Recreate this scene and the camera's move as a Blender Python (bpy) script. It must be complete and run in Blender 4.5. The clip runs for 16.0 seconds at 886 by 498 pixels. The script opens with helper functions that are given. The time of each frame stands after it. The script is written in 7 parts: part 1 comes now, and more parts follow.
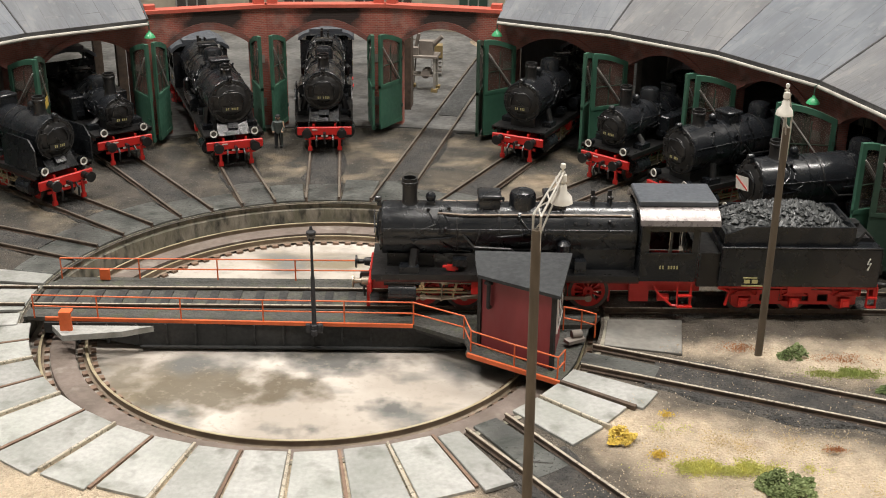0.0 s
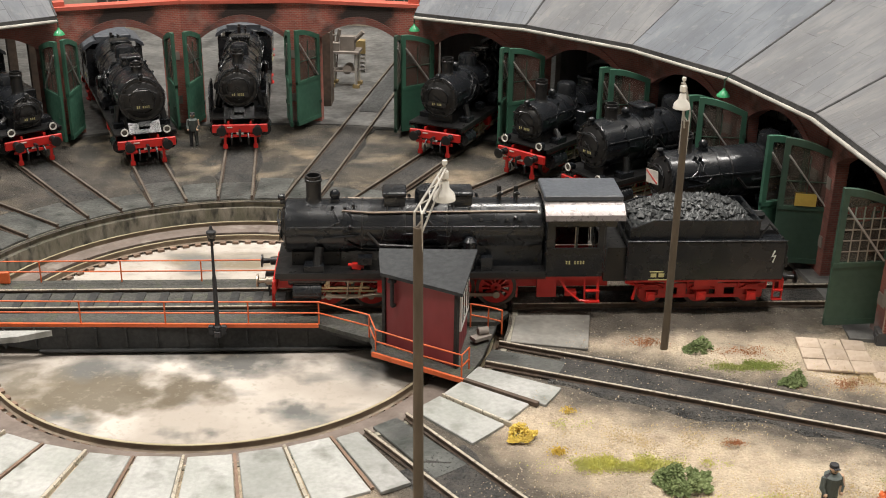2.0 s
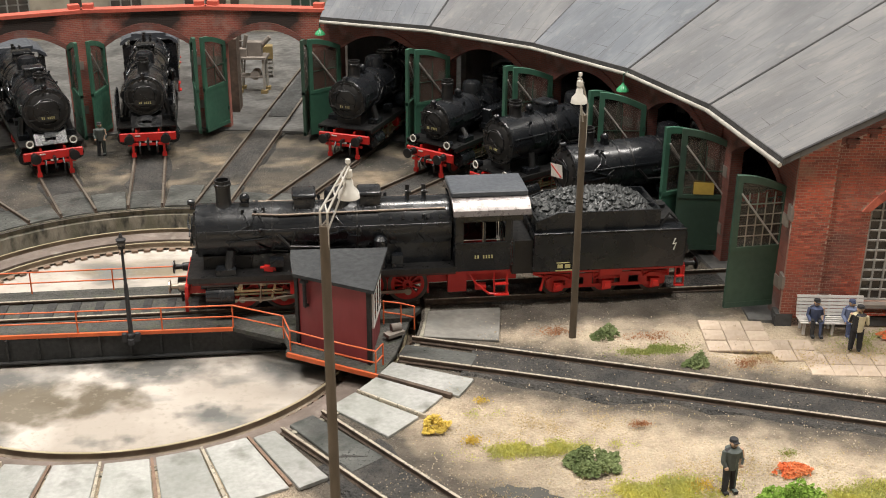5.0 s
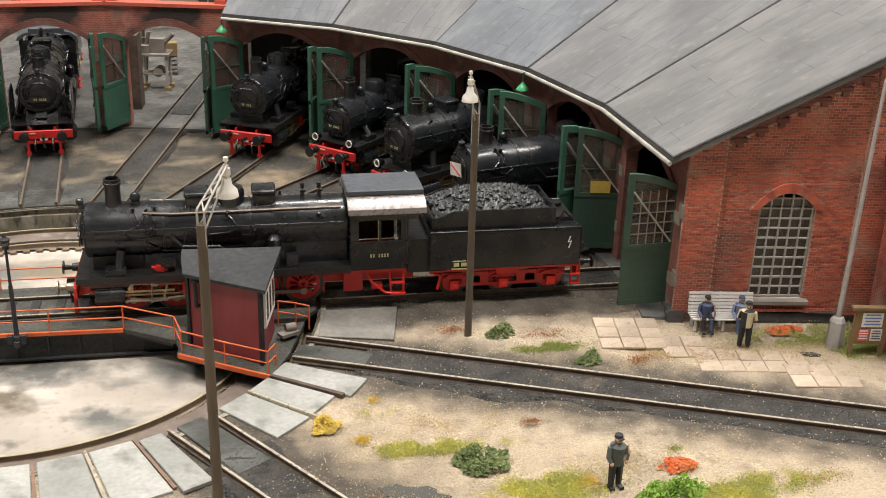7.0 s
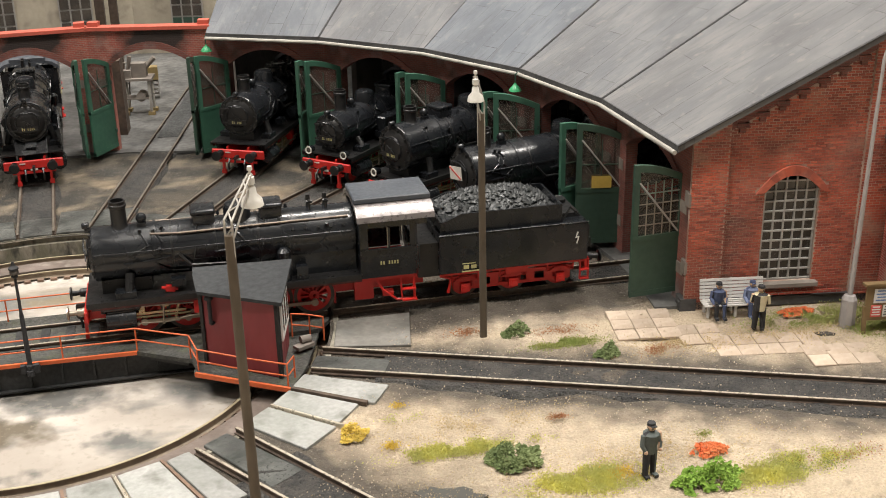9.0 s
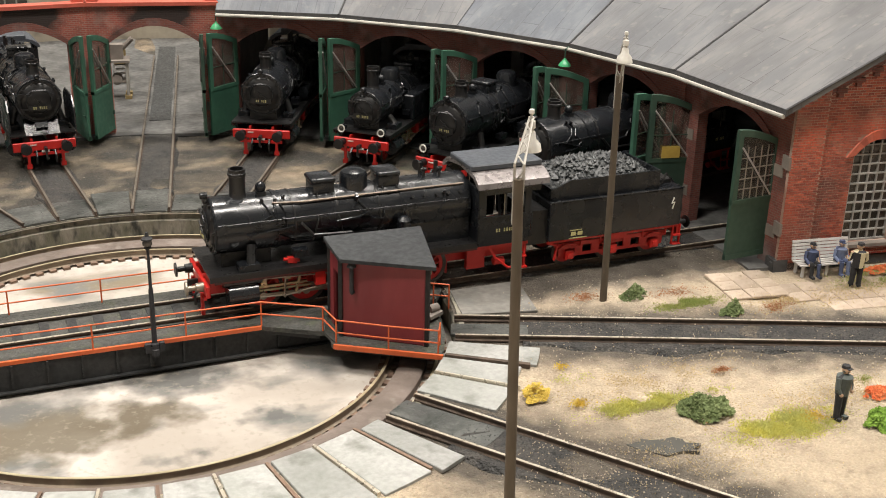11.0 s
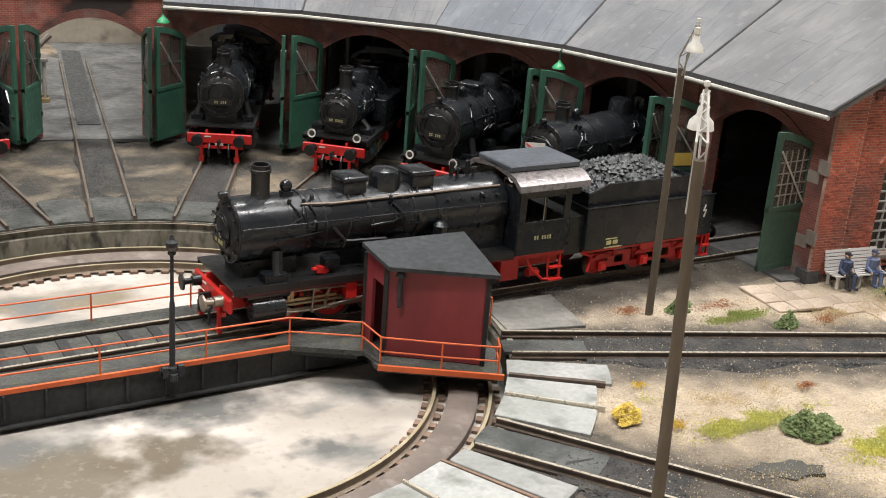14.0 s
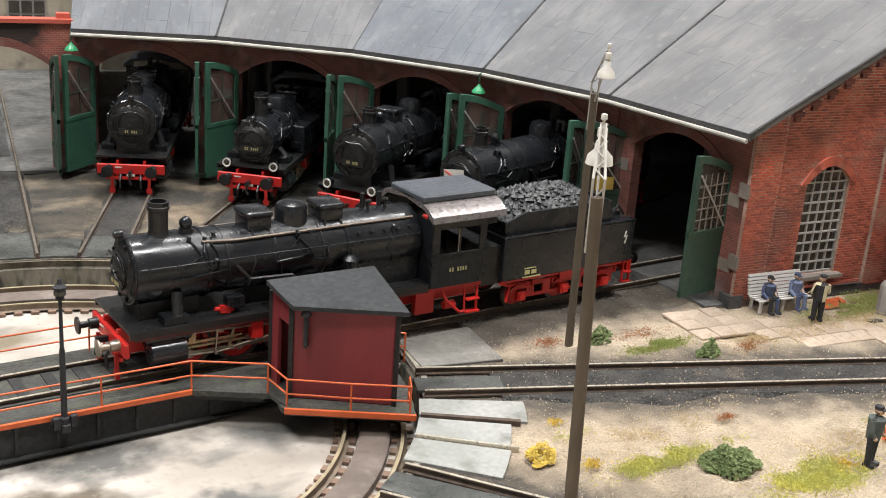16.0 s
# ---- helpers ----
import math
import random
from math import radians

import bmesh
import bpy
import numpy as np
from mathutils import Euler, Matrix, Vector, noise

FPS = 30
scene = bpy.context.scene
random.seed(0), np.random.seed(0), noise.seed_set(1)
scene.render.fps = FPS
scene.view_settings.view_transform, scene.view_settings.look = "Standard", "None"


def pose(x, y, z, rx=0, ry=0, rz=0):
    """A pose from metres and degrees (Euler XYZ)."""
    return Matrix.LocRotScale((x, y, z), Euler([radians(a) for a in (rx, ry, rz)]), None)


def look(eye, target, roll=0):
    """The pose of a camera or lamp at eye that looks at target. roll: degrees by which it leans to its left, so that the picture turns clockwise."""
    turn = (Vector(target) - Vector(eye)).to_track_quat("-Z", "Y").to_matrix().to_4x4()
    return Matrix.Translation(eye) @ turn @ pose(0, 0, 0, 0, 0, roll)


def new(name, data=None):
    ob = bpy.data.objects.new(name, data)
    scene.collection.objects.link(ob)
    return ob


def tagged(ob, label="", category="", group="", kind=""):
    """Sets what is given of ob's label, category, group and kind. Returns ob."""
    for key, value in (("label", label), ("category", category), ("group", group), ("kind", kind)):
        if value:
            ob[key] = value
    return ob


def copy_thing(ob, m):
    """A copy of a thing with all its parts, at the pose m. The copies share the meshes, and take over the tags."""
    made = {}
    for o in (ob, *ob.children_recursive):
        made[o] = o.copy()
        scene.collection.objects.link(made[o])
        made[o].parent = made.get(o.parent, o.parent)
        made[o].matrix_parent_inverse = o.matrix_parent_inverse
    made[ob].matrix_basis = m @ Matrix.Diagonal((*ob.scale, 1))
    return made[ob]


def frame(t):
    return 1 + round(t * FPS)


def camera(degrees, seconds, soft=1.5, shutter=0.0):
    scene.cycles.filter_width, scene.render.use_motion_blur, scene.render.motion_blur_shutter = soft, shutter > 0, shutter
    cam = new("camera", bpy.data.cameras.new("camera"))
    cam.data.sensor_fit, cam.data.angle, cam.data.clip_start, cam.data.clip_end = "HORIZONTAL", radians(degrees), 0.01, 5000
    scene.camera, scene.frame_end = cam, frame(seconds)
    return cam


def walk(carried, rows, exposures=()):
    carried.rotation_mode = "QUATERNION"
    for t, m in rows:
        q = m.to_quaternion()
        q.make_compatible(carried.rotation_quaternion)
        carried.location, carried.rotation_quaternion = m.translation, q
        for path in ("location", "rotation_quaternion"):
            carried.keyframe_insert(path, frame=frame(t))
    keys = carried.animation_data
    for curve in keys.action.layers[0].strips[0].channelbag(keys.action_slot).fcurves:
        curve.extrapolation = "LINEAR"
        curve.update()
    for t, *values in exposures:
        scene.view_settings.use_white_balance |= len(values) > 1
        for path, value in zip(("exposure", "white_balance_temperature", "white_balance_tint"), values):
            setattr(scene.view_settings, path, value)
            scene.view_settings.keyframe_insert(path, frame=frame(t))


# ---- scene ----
U = 1 / 87          # the layout is built to 1:87; lengths below are full-size metres times U
cam = camera(42.2, 16.0, soft=1.0)
PATH = [
    (0, (0.04947, -0.4449, 0.21254), (0.05287, -0.0764, 0.05698), 0.70),
    (0.5, (0.05458, -0.44183, 0.21275), (0.05898, -0.07352, 0.05679), 0.70),
    (1, (0.0603, -0.43885, 0.21241), (0.0669, -0.07084, 0.0558), 0.40),
    (1.5, (0.06456, -0.43927, 0.21232), (0.07636, -0.07155, 0.05535), 0.60),
    (2, (0.06844, -0.4403, 0.21156), (0.08864, -0.07287, 0.05474), 0.90),
    (2.5, (0.06763, -0.44268, 0.21237), (0.09363, -0.07577, 0.0552), 0.90),
    (3, (0.06571, -0.44571, 0.21369), (0.09532, -0.0785, 0.05788), 1.00),
    (3.5, (0.0632, -0.44784, 0.21326), (0.096, -0.08047, 0.05847), 1.20),
    (4, (0.06597, -0.44874, 0.21266), (0.10418, -0.08207, 0.05744), 1.20),
    (6.3, (0.07531, -0.44925, 0.21313), (0.13951, -0.08623, 0.05792), 1.20),
    (6.5, (0.07612, -0.44814, 0.21279), (0.14429, -0.08607, 0.05705), 1.80),
    (7, (0.08379, -0.44968, 0.21232), (0.15758, -0.08855, 0.05695), 1.80),
    (7.5, (0.09028, -0.45194, 0.21258), (0.16807, -0.09175, 0.05698), 1.70),
    (8, (0.08959, -0.45279, 0.21288), (0.16882, -0.09328, 0.05643), 1.60),
    (8.5, (0.08358, -0.44844, 0.21164), (0.16714, -0.0896, 0.05591), 0.90),
    (9, (0.06823, -0.44755, 0.20763), (0.15206, -0.08661, 0.05698), -1.10),
    (9.2, (0.05821, -0.44831, 0.20789), (0.14162, -0.08627, 0.05967), -1.60),
    (11.3, (-0.06507, -0.39497, 0.18188), (0.10598, -0.06446, 0.03523), 1.70),
    (11.5, (-0.07023, -0.38349, 0.17578), (0.11317, -0.05929, 0.02998), 1.90),
    (12, (-0.09066, -0.36145, 0.16043), (0.09795, -0.03962, 0.01601), 2.60),
    (12.5, (-0.10823, -0.3423, 0.15326), (0.08922, -0.02342, 0.01423), 4.00),
    (13, (-0.11505, -0.33433, 0.15531), (0.08575, -0.01772, 0.0159), 4.80),
    (13.5, (-0.10976, -0.33718, 0.15753), (0.09417, -0.01988, 0.02437), 5.00),
    (14, (-0.10456, -0.33855, 0.15987), (0.09941, -0.0212, 0.02689), 4.50),
    (14.5, (-0.10222, -0.33607, 0.15859), (0.10416, -0.0197, 0.027), 4.50),
    (15, (-0.0971, -0.33428, 0.16068), (0.11746, -0.02214, 0.03211), 4.30),
    (15.5, (-0.0913, -0.33373, 0.16239), (0.12673, -0.02369, 0.03457), 4.20),
    (16, (-0.08623, -0.33313, 0.16243), (0.13353, -0.0238, 0.03586), 4.20),
]
walk(cam, [(t, look(eye, target, roll)) for t, eye, target, roll in PATH], exposures=[(0.0, 0.13, 6560, 10), (9.0, 0.22, 6600, 10), (11.5, 0.24, 6650, 10), (12.5, 0.22, 6380, 10), (14.5, 0.25, 6200, 10), (16.0, 0.29, 6180, 10)])

# ---- world and hall lighting ----
world = bpy.data.worlds.new("hall_air")
scene.world = world
world.use_nodes = True
world.node_tree.nodes["Background"].inputs[0].default_value = (0.95, 0.97, 1.0, 1)
world.node_tree.nodes["Background"].inputs[1].default_value = 0.08
LAMP_Z = 2.3
LAMPS = [(-1.0, -0.55, 34), (0.55, -0.55, 34), (-1.0, 0.75, 34), (0.55, 0.75, 34), (1.7, 0.1, 24)]
for lx, ly, power in LAMPS:
    data = bpy.data.lights.new("ceiling_lamp_light", "AREA")
    data.shape, data.size, data.size_y, data.energy = "RECTANGLE", 0.7, 0.22, power
    data.color = (1.0, 0.955, 0.9)
    ob = new("ceiling_lamp_light", data)
    ob.matrix_world = look((lx, ly, LAMP_Z - 0.03), (lx, ly + 0.001, 0))


# ---- materials ----
def ramp_mix(nt, fac, a, b):
    m = nt.nodes.new("ShaderNodeMix")
    m.data_type = "RGBA"
    nt.links.new(fac, m.inputs["Factor"])
    for sock, v in ((m.inputs[6], a), (m.inputs[7], b)):
        if isinstance(v, tuple):
            sock.default_value = (*v, 1)
        else:
            nt.links.new(v, sock)
    return m.outputs[2]


def noise_fac(nt, vec, scale, lo=0.35, hi=0.65, detail=4.0):
    n = nt.nodes.new("ShaderNodeTexNoise")
    n.inputs["Scale"].default_value, n.inputs["Detail"].default_value = scale, detail
    nt.links.new(vec, n.inputs["Vector"])
    r = nt.nodes.new("ShaderNodeMapRange")
    r.inputs[1].default_value, r.inputs[2].default_value = lo, hi
    nt.links.new(n.outputs["Fac"], r.inputs[0])
    return r.outputs[0]


def coords(nt, stretch=(1, 1, 1)):
    """Local coordinates in full-size metres."""
    tc = nt.nodes.new("ShaderNodeTexCoord")
    mp = nt.nodes.new("ShaderNodeMapping")
    mp.inputs["Scale"].default_value = tuple(87 * s for s in stretch)
    nt.links.new(tc.outputs["Object"], mp.inputs["Vector"])
    return mp.outputs[0]


def bump_in(nt, bsdf, height, strength, distance):
    b = nt.nodes.new("ShaderNodeBump")
    b.inputs["Strength"].default_value, b.inputs["Distance"].default_value = strength, distance * U
    nt.links.new(height, b.inputs["Height"])
    nt.links.new(b.outputs[0], bsdf.inputs["Normal"])


def start(name, rough, metal=0.0):
    m = bpy.data.materials.new(name)
    m.use_nodes = True
    nt = m.node_tree
    bsdf = nt.nodes["Principled BSDF"]
    bsdf.inputs["Roughness"].default_value, bsdf.inputs["Metallic"].default_value = rough, metal
    return m, nt, bsdf


def mat(name, a, b, rough=0.6, metal=0.0, big=0.5, fine=6.0, bump=0.15, depth=0.05, stretch=(1, 1, 1), grime=None, grime_lo=0.55, piece=0.0):
    """Two tones mixed by a large and a fine noise, optional grime, relief from the fine noise."""
    m, nt, bsdf = start(name, rough, metal)
    vec = coords(nt, stretch)
    col = ramp_mix(nt, noise_fac(nt, vec, big), a, b)
    f = noise_fac(nt, vec, fine, 0.3, 0.7)
    dark = tuple(x * 0.72 for x in a)
    mixf = nt.nodes.new("ShaderNodeMath")
    mixf.operation = "MULTIPLY"
    mixf.inputs[1].default_value = 0.45
    nt.links.new(f, mixf.inputs[0])
    col = ramp_mix(nt, mixf.outputs[0], col, dark)
    if grime:
        col = ramp_mix(nt, noise_fac(nt, vec, big * 1.7 + 0.1, grime_lo, grime_lo + 0.2, 6), col, grime)
    if piece:
        info = nt.nodes.new("ShaderNodeObjectInfo")
        hsv = nt.nodes.new("ShaderNodeHueSaturation")
        r = nt.nodes.new("ShaderNodeMapRange")
        r.inputs[3].default_value, r.inputs[4].default_value = 1 - piece, 1 + piece
        nt.links.new(info.outputs["Random"], r.inputs[0])
        nt.links.new(r.outputs[0], hsv.inputs["Value"])
        nt.links.new(col, hsv.inputs["Color"])
        col = hsv.outputs[0]
    nt.links.new(col, bsdf.inputs["Base Color"])
    rr = nt.nodes.new("ShaderNodeMapRange")
    rr.inputs[3].default_value, rr.inputs[4].default_value = max(rough - 0.1, 0.05), min(rough + 0.12, 1)
    nt.links.new(f, rr.inputs[0])
    nt.links.new(rr.outputs[0], bsdf.inputs["Roughness"])
    if bump:
        bump_in(nt, bsdf, f, bump, depth)
    return m


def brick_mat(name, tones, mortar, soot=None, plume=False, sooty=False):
    """Stretcher-bond bricks on the local x-z plane."""
    m, nt, bsdf = start(name, 0.8)
    vec = coords(nt)
    sep = nt.nodes.new("ShaderNodeSeparateXYZ")
    com = nt.nodes.new("ShaderNodeCombineXYZ")
    nt.links.new(vec, sep.inputs[0])
    add = nt.nodes.new("ShaderNodeMath")
    nt.links.new(sep.outputs[0], add.inputs[0])
    nt.links.new(sep.outputs[1], add.inputs[1])
    nt.links.new(add.outputs[0], com.inputs[0])
    nt.links.new(sep.outputs[2], com.inputs[1])
    br = nt.nodes.new("ShaderNodeTexBrick")
    for k, v in (("Scale", 1.0), ("Mortar Size", 0.014), ("Brick Width", 0.245), ("Row Height", 0.094), ("Mortar Smooth", 0.3), ("Bias", -0.1)):
        br.inputs[k].default_value = v
    br.inputs["Color1"].default_value, br.inputs["Color2"].default_value, br.inputs["Mortar"].default_value = (*tones[0], 1), (*tones[1], 1), (*mortar, 1)
    nt.links.new(com.outputs[0], br.inputs["Vector"])
    nt.links.new(ramp_mix(nt, noise_fac(nt, vec, 0.5, 0.55, 0.68, 4), mortar, tuple(0.45 * x + 0.36 for x in mortar) if not plume and not sooty else mortar), br.inputs["Mortar"])
    col = ramp_mix(nt, noise_fac(nt, vec, 0.55, 0.42, 0.68, 5), br.outputs["Color"], tones[2])
    keep = nt.nodes.new("ShaderNodeMix")
    keep.data_type = "RGBA"
    keep.inputs["Factor"].default_value = 0.55
    nt.links.new(br.outputs["Color"], keep.inputs[6])
    nt.links.new(col, keep.inputs[7])
    col = keep.outputs[2]
    col = ramp_mix(nt, noise_fac(nt, vec, 0.62, 0.57, 0.8, 6), col, tuple(0.6 * x + 0.12 for x in mortar))
    if soot:
        col = ramp_mix(nt, noise_fac(nt, vec, 0.8, 0.53, 0.78, 5), col, soot)
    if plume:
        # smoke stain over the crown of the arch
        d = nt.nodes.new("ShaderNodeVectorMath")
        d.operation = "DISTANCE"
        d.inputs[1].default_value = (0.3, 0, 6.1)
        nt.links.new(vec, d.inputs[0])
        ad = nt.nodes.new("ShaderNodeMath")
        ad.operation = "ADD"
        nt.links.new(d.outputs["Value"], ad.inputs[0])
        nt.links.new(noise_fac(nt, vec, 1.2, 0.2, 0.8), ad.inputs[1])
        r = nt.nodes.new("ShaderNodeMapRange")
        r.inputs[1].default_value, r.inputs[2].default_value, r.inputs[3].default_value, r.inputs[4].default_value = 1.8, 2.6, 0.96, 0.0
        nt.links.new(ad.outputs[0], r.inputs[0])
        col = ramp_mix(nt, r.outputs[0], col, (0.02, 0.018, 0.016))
    nt.links.new(col, bsdf.inputs["Base Color"])
    inv = nt.nodes.new("ShaderNodeMath")
    inv.operation = "SUBTRACT"
    inv.inputs[0].default_value = 1
    nt.links.new(br.outputs["Fac"], inv.inputs[1])
    bump_in(nt, bsdf, inv.outputs[0], 0.7, 0.04)
    return m


def brick_piece_mat():
    """Single bricks: one tone each, with hot, washed and sooty stretches over the whole wall."""
    m, nt, bsdf = start("single_brick", 0.78)
    geo = nt.nodes.new("ShaderNodeNewGeometry")
    mp = nt.nodes.new("ShaderNodeMapping")
    mp.inputs["Scale"].default_value = (87, 87, 87)
    nt.links.new(geo.outputs["Position"], mp.inputs["Vector"])
    vec = mp.outputs[0]
    info = nt.nodes.new("ShaderNodeObjectInfo")
    add = nt.nodes.new("ShaderNodeMath")
    nt.links.new(info.outputs["Random"], add.inputs[0])
    nt.links.new(geo.outputs["Random Per Island"], add.inputs[1])
    fr = nt.nodes.new("ShaderNodeMath")
    fr.operation = "FRACT"
    nt.links.new(add.outputs[0], fr.inputs[0])
    col = ramp_mix(nt, fr.outputs[0], (0.24, 0.055, 0.038), (0.56, 0.145, 0.085))
    col = ramp_mix(nt, noise_fac(nt, vec, 0.5, 0.52, 0.78, 4), col, (0.66, 0.125, 0.055))
    col = ramp_mix(nt, noise_fac(nt, vec, 0.38, 0.53, 0.76, 5), col, (0.11, 0.055, 0.046))
    col = ramp_mix(nt, noise_fac(nt, vec, 0.9, 0.55, 0.82, 5), col, (0.46, 0.27, 0.20))
    fine = noise_fac(nt, vec, 9.0, 0.3, 0.75, 4)
    k = nt.nodes.new("ShaderNodeMath")
    k.operation = "MULTIPLY"
    k.inputs[1].default_value = 0.3
    nt.links.new(fine, k.inputs[0])
    col = ramp_mix(nt, k.outputs[0], col, (0.14, 0.04, 0.03))
    nt.links.new(col, bsdf.inputs["Base Color"])
    bump_in(nt, bsdf, fine, 0.3, 0.02)
    return m


def glass_mat(name, tint):
    m, nt, bsdf = start(name, 0.15)
    bsdf.inputs["Base Color"].default_value = (*tint, 1)
    bsdf.inputs["Alpha"].default_value = 0.4
    return m


def ground_mat():
    m, nt, bsdf = start("sandy_ground", 0.92)
    vec = coords(nt)
    sand = ramp_mix(nt, noise_fac(nt, vec, 0.22, 0.35, 0.68, 6), (0.64, 0.53, 0.385), (0.52, 0.42, 0.30))
    sand = ramp_mix(nt, noise_fac(nt, vec, 0.8, 0.52, 0.78, 8), sand, (0.40, 0.315, 0.23))
    sand = ramp_mix(nt, noise_fac(nt, coords(nt, (0.6, 1.2, 1)), 0.4, 0.6, 0.82, 8), sand, (0.30, 0.26, 0.21))
    sand = ramp_mix(nt, noise_fac(nt, vec, 2.4, 0.57, 0.85, 8), sand, (0.27, 0.205, 0.14))
    soot = ramp_mix(nt, noise_fac(nt, vec, 0.6, 0.33, 0.6, 8), (0.105, 0.09, 0.068), (0.032, 0.032, 0.029))
    tan = ramp_mix(nt, noise_fac(nt, vec, 1.6, 0.4, 0.7, 8), (0.30, 0.235, 0.16), (0.15, 0.115, 0.075))
    dirt = ramp_mix(nt, noise_fac(nt, vec, 0.33, 0.53, 0.67, 7), soot, tan)
    dirt = ramp_mix(nt, noise_fac(nt, vec, 0.8, 0.62, 0.8, 5), dirt, (0.06, 0.07, 0.035))
    sep = nt.nodes.new("ShaderNodeSeparateXYZ")
    nt.links.new(vec, sep.inputs[0])
    r = nt.nodes.new("ShaderNodeMapRange")
    r.inputs[1].default_value, r.inputs[2].default_value = -2.5, 2.5
    nt.links.new(sep.outputs[1], r.inputs[0])
    wob = nt.nodes.new("ShaderNodeMath")
    wob.operation = "MULTIPLY_ADD"
    wob.inputs[1].default_value, wob.inputs[2].default_value = 0.6, -0.3
    wob.use_clamp = False
    nt.links.new(noise_fac(nt, vec, 0.3, 0.3, 0.7), wob.inputs[0])
    sm = nt.nodes.new("ShaderNodeMath")
    sm.use_clamp = True
    nt.links.new(r.outputs[0], sm.inputs[0])
    nt.links.new(wob.outputs[0], sm.inputs[1])
    col = ramp_mix(nt, sm.outputs[0], sand, dirt)
    wob2 = noise_fac(nt, vec, 0.9, 0.2, 0.8, 6)
    for x, y, ang, half, soft in ((9.4, -4.3, -22.5, 2.2, 1.5), (5.9, -8.6, -54.8, 2.3, 1.6), (0, -0.6, 0, 2.4, 1.6)):
        col = ramp_mix(nt, line_mask(nt, vec, x, y, ang, half, soft, wob2), col, ramp_mix(nt, noise_fac(nt, vec, 1.3, 0.35, 0.7, 5), (0.028, 0.027, 0.025), (0.085, 0.074, 0.062)))
    grain = noise_fac(nt, vec, 13.0, 0.35, 0.7, 5)
    g = nt.nodes.new("ShaderNodeMath")
    g.operation = "MULTIPLY"
    g.inputs[1].default_value = 0.3
    nt.links.new(grain, g.inputs[0])
    col = ramp_mix(nt, g.outputs[0], col, (0.12, 0.095, 0.068))
    pale = nt.nodes.new("ShaderNodeMath")
    pale.operation = "MULTIPLY"
    pale.inputs[1].default_value = 0.5
    nt.links.new(noise_fac(nt, vec, 11.0, 0.64, 0.76, 3), pale.inputs[0])
    col = ramp_mix(nt, pale.outputs[0], col, (0.55, 0.50, 0.42))
    nt.links.new(col, bsdf.inputs["Base Color"])
    bump_in(nt, bsdf, grain, 0.8, 0.12)
    return m


def pit_mat():
    m, nt, bsdf = start("pit_floor", 0.75)
    vec = coords(nt)
    a = ramp_mix(nt, noise_fac(nt, vec, 0.2, 0.40, 0.60, 5), (0.31, 0.275, 0.235), (0.47, 0.435, 0.39))
    a = ramp_mix(nt, noise_fac(nt, coords(nt, (0.5, 1.1, 1)), 0.27, 0.50, 0.60, 5), a, (0.17, 0.14, 0.095))
    a = ramp_mix(nt, noise_fac(nt, coords(nt, (0.8, 1.3, 2)), 0.42, 0.54, 0.68, 5), a, (0.13, 0.13, 0.12))
    for c, lo, hi, tone in (((-3.6, -4.6, -1.3), 2.2, 3.1, (0.105, 0.085, 0.055)), ((-1.0, -4.5, -1.3), 1.5, 2.2, (0.10, 0.08, 0.052)), ((-6.0, -3.4, -1.3), 1.3, 2.1, (0.14, 0.12, 0.09)), ((3.2, -5.6, -1.3), 1.1, 1.7, (0.085, 0.085, 0.08)), ((0.8, -2.6, -1.3), 1.5, 2.6, (0.07, 0.07, 0.066)), ((-0.3, -7.2, -1.3), 1.0, 1.5, (0.11, 0.105, 0.095)), ((5.3, -3.2, -1.3), 1.1, 2.4, (0.10, 0.10, 0.095)), ((-3.5, -2.7, -1.3), 1.0, 2.3, (0.10, 0.10, 0.095))):
        # oil and water stains
        sc = coords(nt, (0.62, 1.15, 1))
        d = nt.nodes.new("ShaderNodeVectorMath")
        d.operation = "DISTANCE"
        d.inputs[1].default_value = (c[0] * 0.62, c[1] * 1.15, c[2])
        nt.links.new(sc, d.inputs[0])
        ad = nt.nodes.new("ShaderNodeMath")
        nt.links.new(d.outputs["Value"], ad.inputs[0])
        k = nt.nodes.new("ShaderNodeMath")
        k.operation = "MULTIPLY"
        k.inputs[1].default_value = 1.9
        nt.links.new(noise_fac(nt, vec, 0.8, 0.2, 0.8, 6), k.inputs[0])
        nt.links.new(k.outputs[0], ad.inputs[1])
        r = nt.nodes.new("ShaderNodeMapRange")
        r.inputs[1].default_value, r.inputs[2].default_value, r.inputs[3].default_value, r.inputs[4].default_value = lo, hi, 0.92, 0.0
        nt.links.new(ad.outputs[0], r.inputs[0])
        a = ramp_mix(nt, r.outputs[0], a, tone)
    a = ramp_mix(nt, noise_fac(nt, vec, 5.0, 0.55, 0.9), a, (0.24, 0.21, 0.17))
    nt.links.new(a, bsdf.inputs["Base Color"])
    bump_in(nt, bsdf, noise_fac(nt, vec, 3.0), 0.12, 0.05)
    return m


